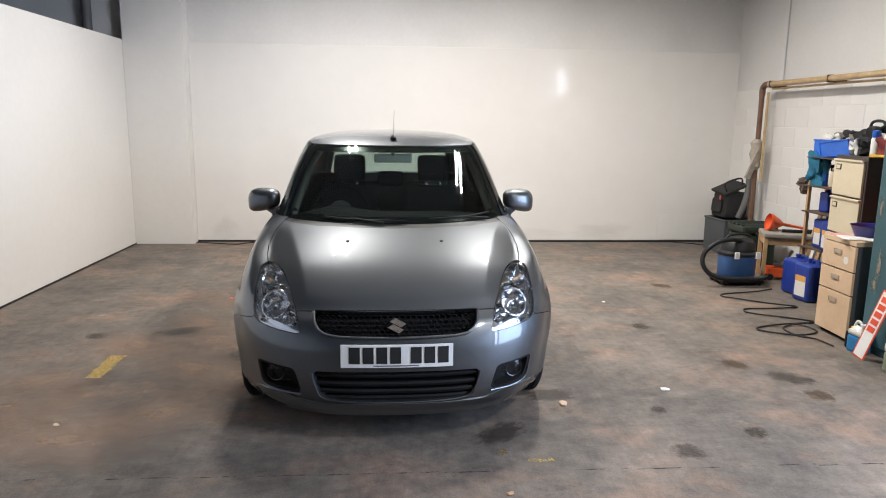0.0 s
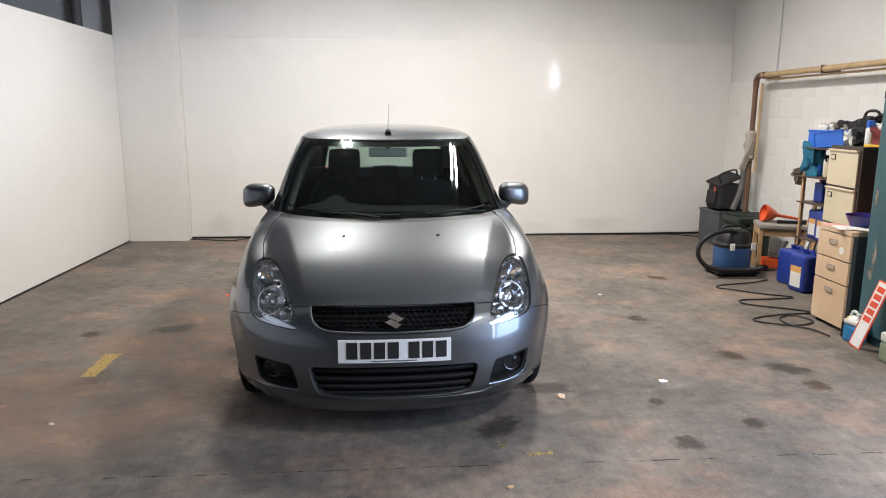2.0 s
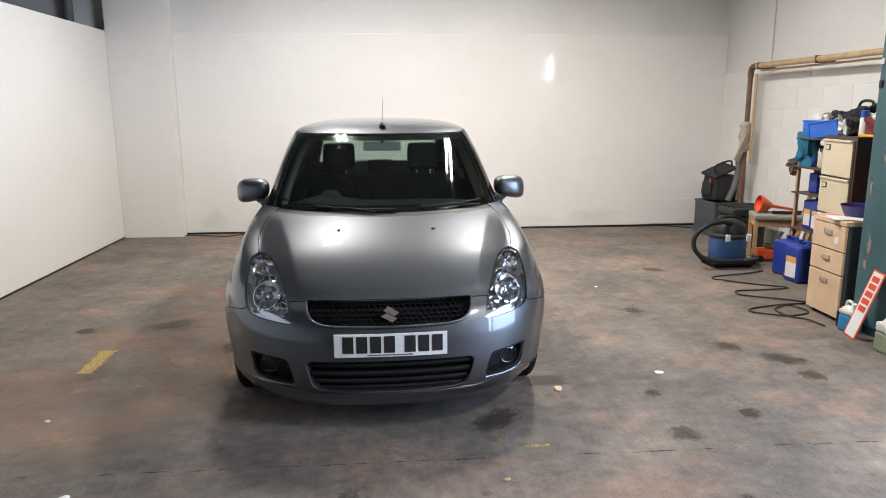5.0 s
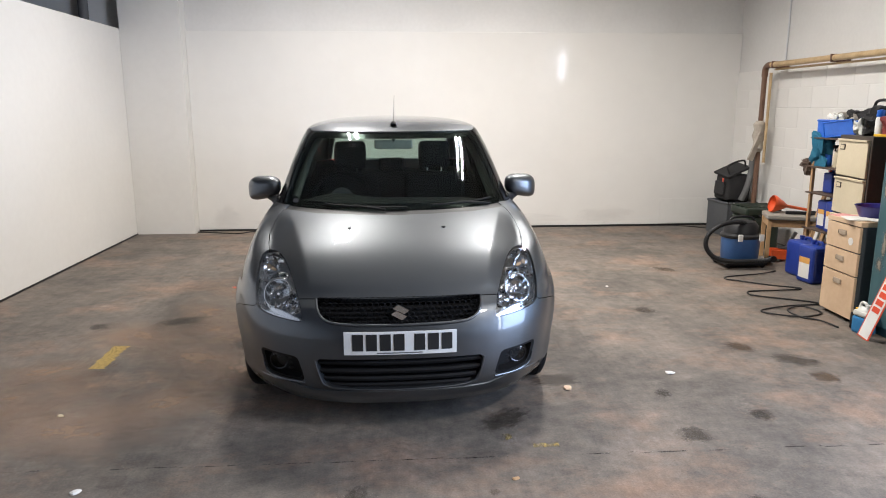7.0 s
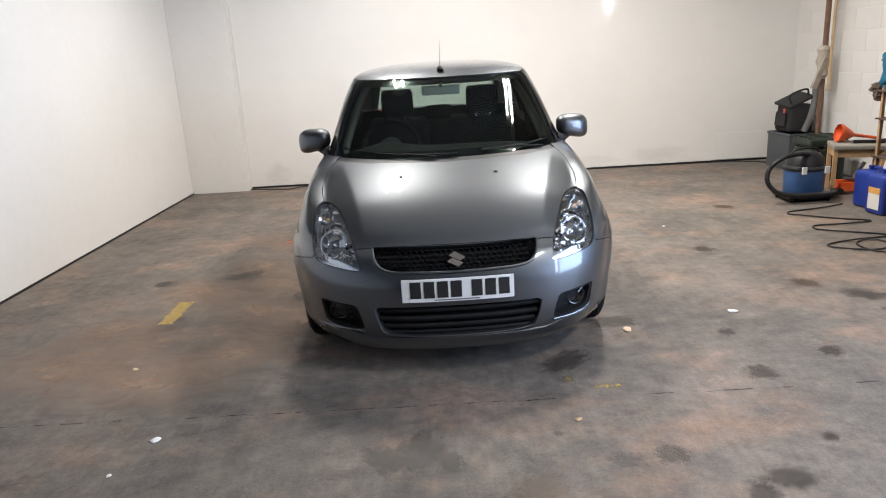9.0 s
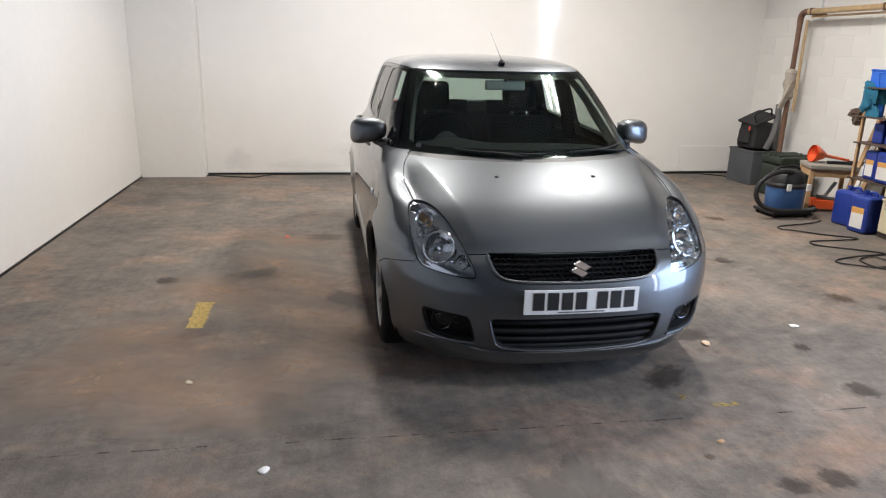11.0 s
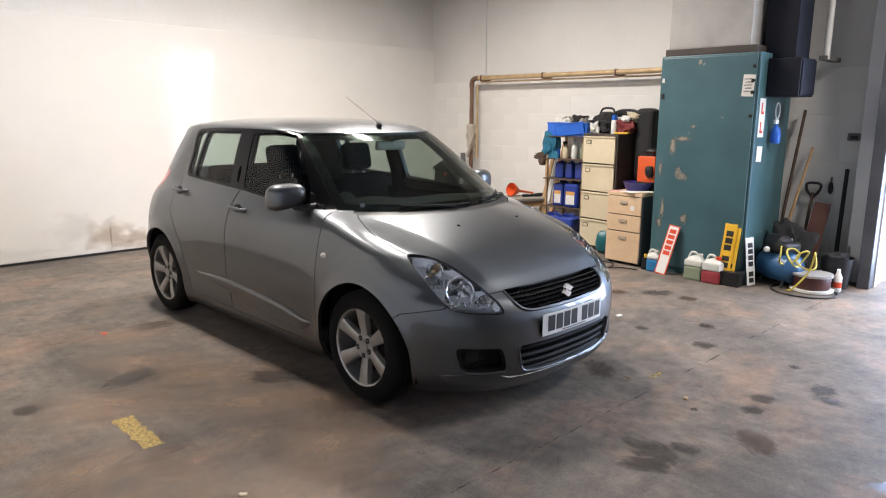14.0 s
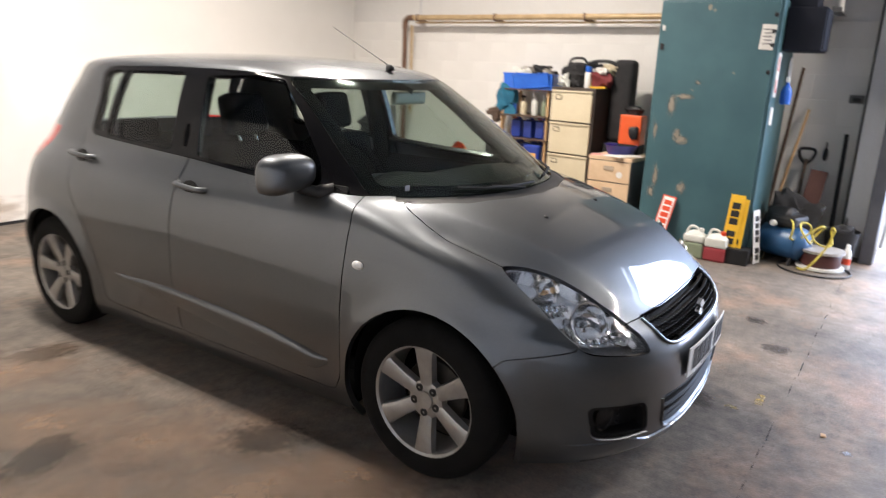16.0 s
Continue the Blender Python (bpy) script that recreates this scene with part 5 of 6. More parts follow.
def jug(at, fill, height, cap, label, size=(0.085, 0.065, 0.24)):
    sx, sy, h = size
    t = thing("plastic_jug", at, random.uniform(-8, 8) + 90, label, "jug", "jugs along the wall")
    if height > 0:
        part("fluid", bx(-sx, sx, -sy, sy, 0.0, height, bevel=0.018), fill, t)
    part("shell", bx(-sx, sx, -sy, sy, height + 0.0005, h * 0.80, bevel=0.016), JUG, t)
    part("shoulder", lathe(B(), [(sx * .95, h * .785), (sx * .8, h * .86), (sx * .35, h * .93), (.02, h * .95)], 20, Matrix.Diagonal((1, sy / sx, 1, 1))), JUG, t, smooth=True)
    part("cap", rod(B(), (-sx * .5, 0, h * .90), (-sx * .5, 0, h * 1.02), 0.021, n=16), cap, t, smooth=True)
    part("handle", tube(B(), bend([(-sx * .2, 0, h * .90), (0, 0, h * 1.03), (sx * .55, 0, h * 1.03), (sx * .85, 0, h * .80)], 6), 0.011, 10), JUG, t, smooth=True)
    return t


GREENISH = surface("pale_green_fluid", (0.20, 0.24, 0.16), (0.27, 0.31, 0.22), 0.3, bump=0)
PINK = surface("red_fluid", (0.27, 0.035, 0.045), (0.36, 0.06, 0.07), 0.3, bump=0)
SKY = surface("blue_fluid", (0.02, 0.16, 0.38), (0.04, 0.24, 0.50), 0.3, bump=0)
jug((3.165, 0.805, 0), GREENISH, 0.13, WHITE_PLASTIC, "clear plastic jug of pale green fluid beside the cabinet")
jug((3.155, 0.630, 0), PINK, 0.115, RED, "clear plastic jug of red fluid beside the cabinet")
jug((3.20, 1.245, 0), SKY, 0.12, WHITE_PLASTIC, "small jug of blue screenwash beside the drawer unit", (0.06, 0.05, 0.20))
dark_can = thing("oil_bottle", (3.22, 1.345, 0), 15, "dark oil bottle beside the drawer unit", "bottle")
part("bottle", bx(-0.035, 0.035, -0.03, 0.03, 0, 0.12, bevel=0.012), BLACK_PLASTIC, dark_can)
part("cap", rod(B(), (0, 0, 0.12), (0, 0, 0.15), 0.016), YELLOW, dark_can)
bat = thing("car_battery", (3.19, 0.490, 0), 90, "black car battery standing beside the cabinet", "battery")
part("case", bx(-0.11, 0.085, -0.075, 0.075, 0, 0.115, bevel=0.006), BLACK_PLASTIC, bat)
part("lid", bx(-0.113, 0.088, -0.078, 0.078, 0.1155, 0.127, bevel=0.004), BLACK_PLASTIC, bat)

# compressor with a coiled hose, cable drum, tools by the door
TANK = surface("blue_tank_paint", (0.012, 0.06, 0.15), (0.03, 0.11, 0.24), 0.35, scale=6)
HOSE_Y = surface("yellow_hose", (0.45, 0.36, 0.05), (0.60, 0.50, 0.10), 0.5, bump=0.05)
cp = thing("air_compressor", (3.53, 0.19, 0), -25, "blue tank compressor under a tangle of yellow hose", "compressor")
part("tank", lathe(B(), [(.001, -.21), (.07, -.20), (.125, -.16), (.135, -.12), (.135, .12), (.125, .16), (.07, .20), (.001, .21)], 26, pose(0, 0, .175, 90, 0, 0)), TANK, cp, "dark blue air tank", True)
part("motor", bx(-0.10, 0.10, -0.13, 0.10, 0.31, 0.40, bevel=0.03), BLACK_PLASTIC, cp)
part("motor_cover", lathe(B(), [(.08, -.10), (.095, -.08), (.095, .06), (.07, .09), (.001, .09)], 20, pose(0.0, 0.03, .36, 90, 0, 0)), BLACK_PLASTIC, cp, smooth=True)
for x in (-0.09, 0.09):
    for y in (-0.12, 0.12):
        part("foot", rod(B(), (x, y, 0), (x * .7, y, 0.075), 0.014), BLACK_PLASTIC, cp)
part("gauge", lathe(B(), [(.001, .02), (.022, .02), (.025, .01), (.025, -.01)], 16, pose(-0.145, 0.02, 0.33, 0, -90, 0)), WHITE_PLASTIC, cp)
coil = [(-.12 + .075 * math.cos(a * 1.0) + .012 * a / 6, -.10 - .016 * a + .03 * math.sin(a * 1.7), .30 + .075 * math.sin(a)) for a in np.linspace(0, 21, 150)]
part("hose", tube(B(), coil, 0.008, 7), HOSE_Y, cp, "yellow coiled hose", True)
part("hose_tail", tube(B(), bend([coil[-1], (-.10, -.40, .20), (-.20, -.34, .05), (-.12, -.22, .012)], 8), 0.008, 7), HOSE_Y, cp, smooth=True)
coat = thing("black_bag", (3.74, 0.20, 0), 0, "black sheeting heaped behind the compressor", "bag")
part("sheet", lump(B(), (0, 0, 0.25), (0.14, 0.20, 0.26), 81, 0.45, 28), CLOTH_BLACK, coat, smooth=True)
part("tag", bx(-0.150, -0.146, -0.06, -0.03, 0.36, 0.42, m=pose(0, 0, 0, 0, 0, 6)), LABEL, coat, "small white tag")
drum = thing("cable_drum", (3.50, -0.10, 0), 0, "cable drum lying flat with pale flanges", "cable drum")
part("flange", rod(B(), (0, 0, 0.008), (0, 0, 0.028), 0.175, n=36), WHITE_PLASTIC, drum, "pale flange", True)
part("cable", lathe(B(), [(.14, .029), (.15, .05), (.145, .08), (.152, .11), (.14, .138)], 30), surface("dark_red_cable", (0.05, 0.012, 0.012), (0.10, 0.03, 0.025), 0.5), drum, "dark red wound cable", True)
part("flange", rod(B(), (0, 0, 0.139), (0, 0, 0.158), 0.165, n=36), surface("grey_flange", (0.26, 0.25, 0.24), (0.38, 0.36, 0.34), 0.5), drum, "", True)
part("loose_cable", tube(B(), [(.24 * math.cos(a) - .1, .26 * math.sin(a) + .03, .009) for a in np.linspace(0, 6.2, 40)], 0.007, 7), BLACK_PLASTIC, drum, smooth=True)
pail = thing("bucket", (3.80, -0.20, 0), 0, "dark bucket beside the door post", "bucket")
part("pail", lathe(B(), [(.001, 0), (.10, 0), (.13, .27), (.136, .275), (.125, .265), (.098, .012), (.001, .012)], 26), BLACK_PLASTIC, pail, smooth=True)
part("rag", lump(B(), (0, 0, 0.24), (0.10, 0.09, 0.07), 4, 0.4), CLOTH_BLACK, pail, smooth=True)
sprayer = thing("white_bottle", (3.62, -0.27, 0), 0, "white bottle standing on the floor", "bottle")
part("bottle", lathe(B(), [(.001, 0), (.03, 0), (.034, .01), (.034, .13), (.015, .17), (.015, .20), (.001, .20)], 16), WHITE_PLASTIC, sprayer, smooth=True)
part("band", lathe(B(), [(.0345, .04), (.0345, .09)], 16), RED, sprayer)


def leaning_rod(name, foot, top, r, material, label, category, n=10):
    t = thing(name, foot, 0, label, category)
    d = Vector(top) - Vector(foot)
    part("shaft", rod(B(), (0, 0, 0), d, r, r * 0.9, n), material, t, smooth=True)
    return t, d


DARK_WOOD = surface("dark_wood", (0.055, 0.035, 0.025), (0.11, 0.07, 0.05), 0.6, scale=8, bump=0.2)
leaning_rod("dark_pole", (4.12, 0.46, 0), (4.27, 0.345, 1.56), 0.016, DARK_WOOD, "long dark pole leaning on the wall", "pole")
leaning_rod("broom_handle", (4.05, 0.43, 0), (4.29, 0.25, 1.21), 0.014, WOOD, "worn wooden broom handle leaning on the wall", "pole")
spade, d = leaning_rod("spade", (4.10, 0.22, 0.0), (4.28, 0.205, 0.78), 0.016, DARK_WOOD, "garden spade with a black D handle leaning on the wall", "spade")
part("blade", bx(-0.012, 0.006, -0.085, 0.085, 0.004, 0.26, bevel=0.004, m=pose(0, 0, 0, 0, 13, 0)), DARK_GREY, spade)
part("handle", tube(B(), bend([d + Vector((0, 0, -.05)), d + Vector((0, -.055, .02)), d + Vector((0.005, -.055, .085)), d + Vector((0.005, .055, .085)), d + Vector((0, .055, .02)), d + Vector((0, 0, -.05))], 6), 0.013, 9), BLACK_PLASTIC, spade, "black D handle", True)
plank = thing("brown_board", (4.02, 0.14, 0.0), 8, "dark brown board leaning on the wall", "board", tilt=(7, 12))
part("board", bx(-0.012, 0.012, -0.07, 0.07, 0.012, 0.72, bevel=0.004), surface("red_brown_board", (0.075, 0.028, 0.022), (0.13, 0.055, 0.042), 0.55, scale=6), plank)
leaning_rod("black_bar", (4.10, -0.10, 0), (4.26, -0.075, 1.02), 0.020, BLACK_PLASTIC, "black bar leaning on the wall", "bar")
leaning_rod("steel_bar", (4.08, -0.20, 0), (4.28, -0.21, 1.12), 0.013, DARK_GREY, "grey steel bar leaning beside the door post", "bar")
hook = thing("hand_tool", (4.318, 0.065, 0.78), 0, "small black hand tool hung on the wall", "tool")
part("grip", lump(B(), (0, 0, 0.05), (0.014, 0.022, 0.055), 1, 0.2, 12), BLACK_PLASTIC, hook, smooth=True)
part("blade", rod(B(), (0, 0, 0.10), (0, 0, 0.155), 0.008), DARK_GREY, hook)
catch = thing("door_catch", (4.285, -0.13, 1.28), 0, "grey steel catch fixed to the wall", "catch")
part("plate", bx(-0.02, 0.045, -0.02, 0.09, 0, 0.07, bevel=0.006), DARK_GREY, catch)
part("latch", bx(-0.05, -0.021, 0.0, 0.06, 0.015, 0.05, bevel=0.008), BLACK_PLASTIC, catch)

# timber rack of blue containers
rack = thing("storage_rack", (4.12, 2.85, 0), 0, "timber rack filled with blue containers", "shelf")
for x in (-0.19, 0.19):
    for y in (-0.26, 0.26):
        part("post", bx(x - 0.014, x + 0.014, y - 0.014, y + 0.014, 0, 1.24, bevel=0.003), WOOD, rack)
SHELVES = (0.40, 0.735, 0.975, 1.24)
for z in SHELVES:
    part("shelf", bx(-0.23, 0.22, -0.29, 0.29, z, z + 0.013, bevel=0.003), DARK_WOOD, rack)


def can(at, size, label, tag=True, cap=None, turn=0.0):
    sx, sy, h = size
    t = thing("blue_container", at, turn, label, "container", "blue containers")
    part("body", bx(-sx, sx, -sy, sy, 0, h * 0.90, bevel=min(sx, sy) * 0.35, seg=3), BLUE, t)
    part("neck", rod(B(), (0, sy * .45, h * .895), (0, sy * .45, h * .95), 0.02, n=14), BLUE, t)
    part("cap", rod(B(), (0, sy * .45, h * .951), (0, sy * .45, h), 0.024, n=14), cap or BLUE, t)
    part("handle", tube(B(), bend([(0, -sy * .65, h * .88), (0, -sy * .5, h * .97), (0, 0, h * .97), (0, sy * .15, h * .885)], 5), 0.012, 8), BLUE, t, smooth=True)
    if tag:
        part("label", bx(-sx - 0.0022, -sx - 0.0006, -sy * .62, sy * .62, h * .12, h * .62), LABEL, t, "white paper label")
        part("label_band", bx(-sx - 0.0036, -sx - 0.0024, -sy * .62, sy * .62, h * .48, h * .62), ORANGE_LABEL, t)
    return t


can((3.79, 2.885, 0), (0.12, 0.115, 0.36), "dark blue polythene drum on the floor by the rack", False, turn=8)
can((3.735, 2.625, 0), (0.12, 0.105, 0.37), "dark blue container with a white and orange label", True, turn=6)
can((4.07, 2.955, 0.4135), (0.12, 0.075, 0.30), "dark blue container with a white label on the rack")
can((4.02, 2.73, 0.4135), (0.13, 0.10, 0.315), "dark blue container with an orange and white label on the rack")
for k, y in enumerate((2.69, 2.83, 2.98)):
    can((4.04, y, 0.7485), (0.055, 0.055, 0.205), "small blue bottle with a red cap on the rack", False, (RED, WHITE_PLASTIC, RED)[k], random.uniform(-10, 10))


def spray(at, material, label, trigger, h=0.22, turn=0.0):
    t = thing("spray_bottle", at, turn, label, "bottle", "spray bottles")
    part("bottle", lathe(B(), [(.001, 0), (.034, 0), (.037, .01), (.037, h * .55), (.024, h * .72), (.013, h * .78), (.013, h * .86), (.001, h * .86)], 16), material, t, smooth=True)
    part("trigger", box(bx(-0.05, 0.02, -0.011, 0.011, h * .862, h * 1.0, bevel=0.005), -0.035, -0.025, -0.006, 0.006, h * .72, h * .861), trigger, t)
    return t


spray((4., 3.02, 0.9885), BRIGHT_BLUE, "blue spray bottle on the rack", BRIGHT_BLUE)
spray((4.02, 2.91, 0.9885), CREAM, "cream bottle on the rack", BLACK_PLASTIC, 0.20)
spray((4., 2.77, 0.9885), JUG, "clear spray bottle on the rack", WHITE_PLASTIC, 0.235)
spray((4.03, 2.67, 0.9885), GREENISH, "pale green spray bottle on the rack", WHITE_PLASTIC, 0.22)
crate = thing("blue_crate", (4.1, 2.85, 1.2535), 0, "bright blue plastic crate heaped with bottles and cloths on the rack", "crate")
for nm, a in (("side", (-.16, -.148, -.28, .28)), ("side", (.148, .16, -.28, .28)), ("end", (-.147, .147, -.28, -.268)), ("end", (-.147, .147, .268, .28))):
    part(nm, bx(*a, 0, 0.15, bevel=0.004), BRIGHT_BLUE, crate)
part("base", bx(-.147, .147, -.267, .267, 0, 0.012), BRIGHT_BLUE, crate)
part("rim", tube(B(), [(-.16, -.28, .15), (.16, -.28, .15), (.16, .28, .15), (-.16, .28, .15)], 0.009, 8, True), BRIGHT_BLUE, crate)
heap = thing("cloth_heap", (4.1, 2.85, 1.275), 0, "grey and brown cloths heaped in the crate", "cloth")
part("cloth", lump(B(), (0, 0.05, 0.10), (0.12, 0.13, 0.095), 2, 0.5), CLOTH_GREY, heap, smooth=True)
part("cloth", lump(B(), (0.02, -0.13, 0.09), (0.11, 0.11, 0.085), 3, 0.5), CLOTH_BLACK, heap, smooth=True)
for k, (x, y, z, s, mt, lb) in enumerate(((4.02, 3.01, 1.425, (.05, .07, .045), LABEL, "white rag on the heap"), (4.05, 2.73, 1.43, (.06, .09, .05), CLOTH_BLACK, "black cloth on the heap"), (4., 2.65, 1.40, (.05, .06, .06), CLOTH_GREY, "grey rag on the heap"), (4.13, 2.87, 1.44, (.08, .10, .05), DARK_WOOD, "brown cloth on the heap"), (3.97, 2.89, 1.415, (.035, .05, .04), JUG, "clear bag on the heap"))):
    t = thing("rag", (x, y, z - s[2]), k * 40, lb, "cloth", "rags on the crate")
    part("cloth", lump(B(), (0, 0, s[2]), s, 70 + k, 0.7, 22), mt, t, smooth=True)
tilted = thing("blue_sheet", (3.935, 2.83, 1.27), 0, "bright blue plastic sheet leaning on the crate", "sheet", tilt=(-6, -8))
part("panel", bx(-0.008, 0.008, -0.24, 0.16, 0, 0.13, bevel=0.006), BRIGHT_BLUE, tilted)
part("rolled_edge", tube(B(), [(-.008, -.24, 0), (-.008, .16, 0), (-.008, .16, .13), (-.008, -.24, .13)], .007, 8, True), BRIGHT_BLUE, tilted, smooth=True)
glove = thing("hanging_jacket", (3.96, 3.09, 1.0), 0, "teal cloth and dark glove hanging over the rack's end", "cloth")
part("cloth", lump(B(), (0.02, -0.01, 0.13), (0.075, 0.10, 0.16), 6, 0.7, 26), TEAL_CLOTH, glove, smooth=True)
part("glove", lump(B(), (-0.02, 0.12, 0.0), (0.045, 0.09, 0.04), 9, 0.6), DARK_WOOD, glove, "brown work glove", smooth=True)
part("glove", lump(B(), (-0.03, 0.09, -0.05), (0.035, 0.04, 0.06), 10, 0.6), DARK_WOOD, glove, smooth=True)
for k, (y, h, mt) in enumerate(((3.20, 1.18, WOOD), (3.27, 1.05, WHITE_PLASTIC), (3.34, 0.98, WOOD))):
    strip = thing("timber_strip", (4.08 - 0.02 * k, y, 0), 0, "thin timber strip leaning on the wall" if mt is WOOD else "thin white strip leaning on the wall", "timber", "leaning strips", tilt=(3 + k, 12))
    part("strip", bx(-0.010, 0.010, -0.024, 0.024, 0.006, h, bevel=0.002), mt, strip)

# on top of the filing cabinet
can_top = thing("aerosol_can", (3.80, 2.13, 1.3005), 0, "white aerosol can with a blue cap on the cabinet", "aerosol")
part("can", lathe(B(), [(.001, 0), (.032, 0), (.033, .006), (.033, .135), (.026, .148)], 18), WHITE_PLASTIC, can_top, smooth=True)
part("cap", lathe(B(), [(.030, .1485), (.031, .15), (.029, .20), (.001, .205)], 18), BRIGHT_BLUE, can_top, smooth=True)
pad = thing("yellow_pad", (3.78, 2.03, 1.3005), 12, "yellow pad on the cabinet's top", "pad")
part("pad", bx(-0.05, 0.07, -0.09, 0.06, 0, 0.018, bevel=0.004), YELLOW, pad)
for nm, at, size, mt, seed, lb in (("tool_bag", (3.95, 2.30, 1.415), (0.16, 0.13, 0.115), CLOTH_BLACK, 11, "black tool bag heaped on the cabinet"), ("red_cloth", (3.88, 2.02, 1.385), (0.10, 0.10, 0.085), surface("dark_red_cloth", (0.12, 0.015, 0.02), (0.24, 0.05, 0.05), 0.9, scale=9, bump=0.5), 12, "dark red cloth heaped on the cabinet"), ("black_jacket", (4.08, 2.06, 1.405), (0.15, 0.14, 0.105), CLOTH_BLACK, 13, "black jacket folded on the cabinet")):
    t = thing(nm, (at[0], at[1], at[2] - size[2]), 0, lb, "cloth" if "cloth" in nm or "jacket" in nm else "bag")
    part("cloth", lump(B(), (0, 0, size[2]), size, seed, 0.45, 26), mt, t, smooth=True)
    if nm == "tool_bag":
        part("handle", tube(B(), bend([(-.02, -.10, .20), (-.02, -.06, .27), (-.02, .06, .27), (-.02, .10, .20)], 6), 0.012, 8), BLACK_PLASTIC, t, smooth=True)
for k, (x, y, z, s, mt, lb) in enumerate(((3.80, 2.22, 1.355, (.07, .05, .055), CLOTH_BLACK, "black glove on the cabinet"), (3.86, 2.06, 1.455, (.05, .06, .035), LABEL, "white paper on the heap"), (3.92, 1.96, 1.47, (.07, .07, .05), CREAM, "cream cloth on the heap"), (4.05, 2.20, 1.46, (.11, .10, .07), CLOTH_BLACK, "black strap heap on the cabinet"), (3.82, 2.38, 1.36, (.05, .045, .06), JUG, "clear bottle lying on the cabinet"))):
    t = thing("rag", (x, y, z - s[2]), k * 55, lb, "cloth", "rags on the cabinet")
    part("cloth", lump(B(), (0, 0, s[2]), s, 90 + k, 0.75, 22), mt, t, smooth=True)
strap = thing("black_strap", (3.88, 2.10, 1.40), 0, "black webbing strap arched over the heap", "strap")
part("strap", tube(B(), bend([(0, .12, .0), (-.01, .10, .09), (0, .02, .145), (.01, -.14, .15), (.02, -.22, .10), (.03, -.24, .02)], 8), .016, 8), BLACK_PLASTIC, strap, smooth=True)
pale = thing("white_rag", (3.83, 1.985, 1.44), 0, "pale rag on the heap", "cloth")
part("cloth", lump(B(), (0, 0, 0.02), (0.05, 0.04, 0.03), 15, 0.5), LABEL, pale, smooth=True)
seatback = thing("seat_back", (3.98, 1.835, 0), 0, "black padded seat standing between the cabinets", "seat")
part("back", bx(-0.09, 0.09, -0.115, 0.105, 0.80, 1.575, bevel=0.07, seg=4), CLOTH_BLACK, seatback)
part("base", bx(-0.16, 0.14, -0.10, 0.10, 0, 0.799, bevel=0.03), CLOTH_BLACK, seatback)

# on and by the drawer unit
tub = thing("blue_tub", (3.49, 1.63, 0.7355), 0, "dark blue shallow tub on the drawer unit", "tub")
part("tub", lathe(B(), [(.001, .002), (.11, .002), (.145, .085), (.150, .09), (.140, .085), (.105, .010), (.001, .010)], 30), surface("violet_plastic", (0.012, 0.012, 0.12), (0.03, 0.03, 0.22), 0.35), tub, smooth=True)
redbox = thing("red_box", (3.66, 1.595, 0.7355), 0, "orange-red tool box with a dark handle on the drawer unit", "box")
part("stand", bx(-0.09, 0.09, -0.10, 0.10, 0, 0.085, bevel=0.01), CLOTH_BLACK, redbox)
part("box", bx(-0.085, 0.085, -0.098, 0.098, 0.0855, 0.35, bevel=0.010), ORANGE, redbox)
part("handle", lump(B(), (-0.095, -0.045, 0.20), (0.025, 0.045, 0.06), 21, 0.4, 14), BLACK_PLASTIC, redbox, smooth=True)
part("bottle_tops", lump(B(), (0.02, 0.0, 0.385), (0.06, 0.075, 0.036), 22, 0.6, 18), BLACK_PLASTIC, redbox, smooth=True)
for k, (x, y, tn, mt) in enumerate(((3.34, 1.74, 12, surface("pink_paper", (0.60, 0.26, 0.24), (0.70, 0.36, 0.33), 0.7, bump=0)), (3.30, 1.60, -20, LABEL), (3.37, 1.50, 30, LABEL))):
    sh = thing("paper", (x, y, 0.7355 + 0.004 * k), tn, "loose paper on the drawer unit", "paper", "loose papers")
    part("sheet", bx(-0.07, 0.07, -0.10, 0.10, 0, 0.003), mt, sh)
saw = thing("power_tool", (3.60, 2.02, 0), 20, "teal power tool lying beside the drawer unit", "power tool")
part("motor", lump(B(), (0, 0.03, 0.13), (0.07, 0.09, 0.125), 31, 0.25, 18), surface("teal_plastic", (0.008, 0.10, 0.12), (0.02, 0.16, 0.18), 0.4), saw, smooth=True)
part("wheel", lathe(B(), [(.03, -.02), (.055, -.02), (.055, .02), (.03, .02)], 20, pose(-0.05, -0.10, 0.056, 0, 90, 0)), CREAM, saw, smooth=True)

# stool with a funnel, trolley jack, vacuum, bins in the corner
stool = thing("stool", (3.985, 3.51, 0), -21, "wooden stool with a grey padded seat", "stool")
for x in (-0.20, 0.20):
    for y in (-0.16, 0.16):
        part("leg", bx(x - 0.019, x + 0.019, y - 0.019, y + 0.019, 0, 0.43, bevel=0.003), WOOD, stool)
for y in (-0.16, 0.16):
    part("rail", bx(-0.18, 0.18, y - 0.011, y + 0.011, 0.36, 0.43, bevel=0.002), WOOD, stool)
for x in (-0.20, 0.20):
    part("rail", bx(x - 0.011, x + 0.011, -0.14, 0.14, 0.36, 0.43, bevel=0.002), WOOD, stool)
part("seat", bx(-0.225, 0.225, -0.19, 0.19, 0.4305, 0.475, bevel=0.015, seg=3), CLOTH_GREY, stool, "grey padded seat")
funnel = thing("funnel", (3.865, 3.60, 0.476), 0, "orange-red funnel lying on the stool", "funnel")
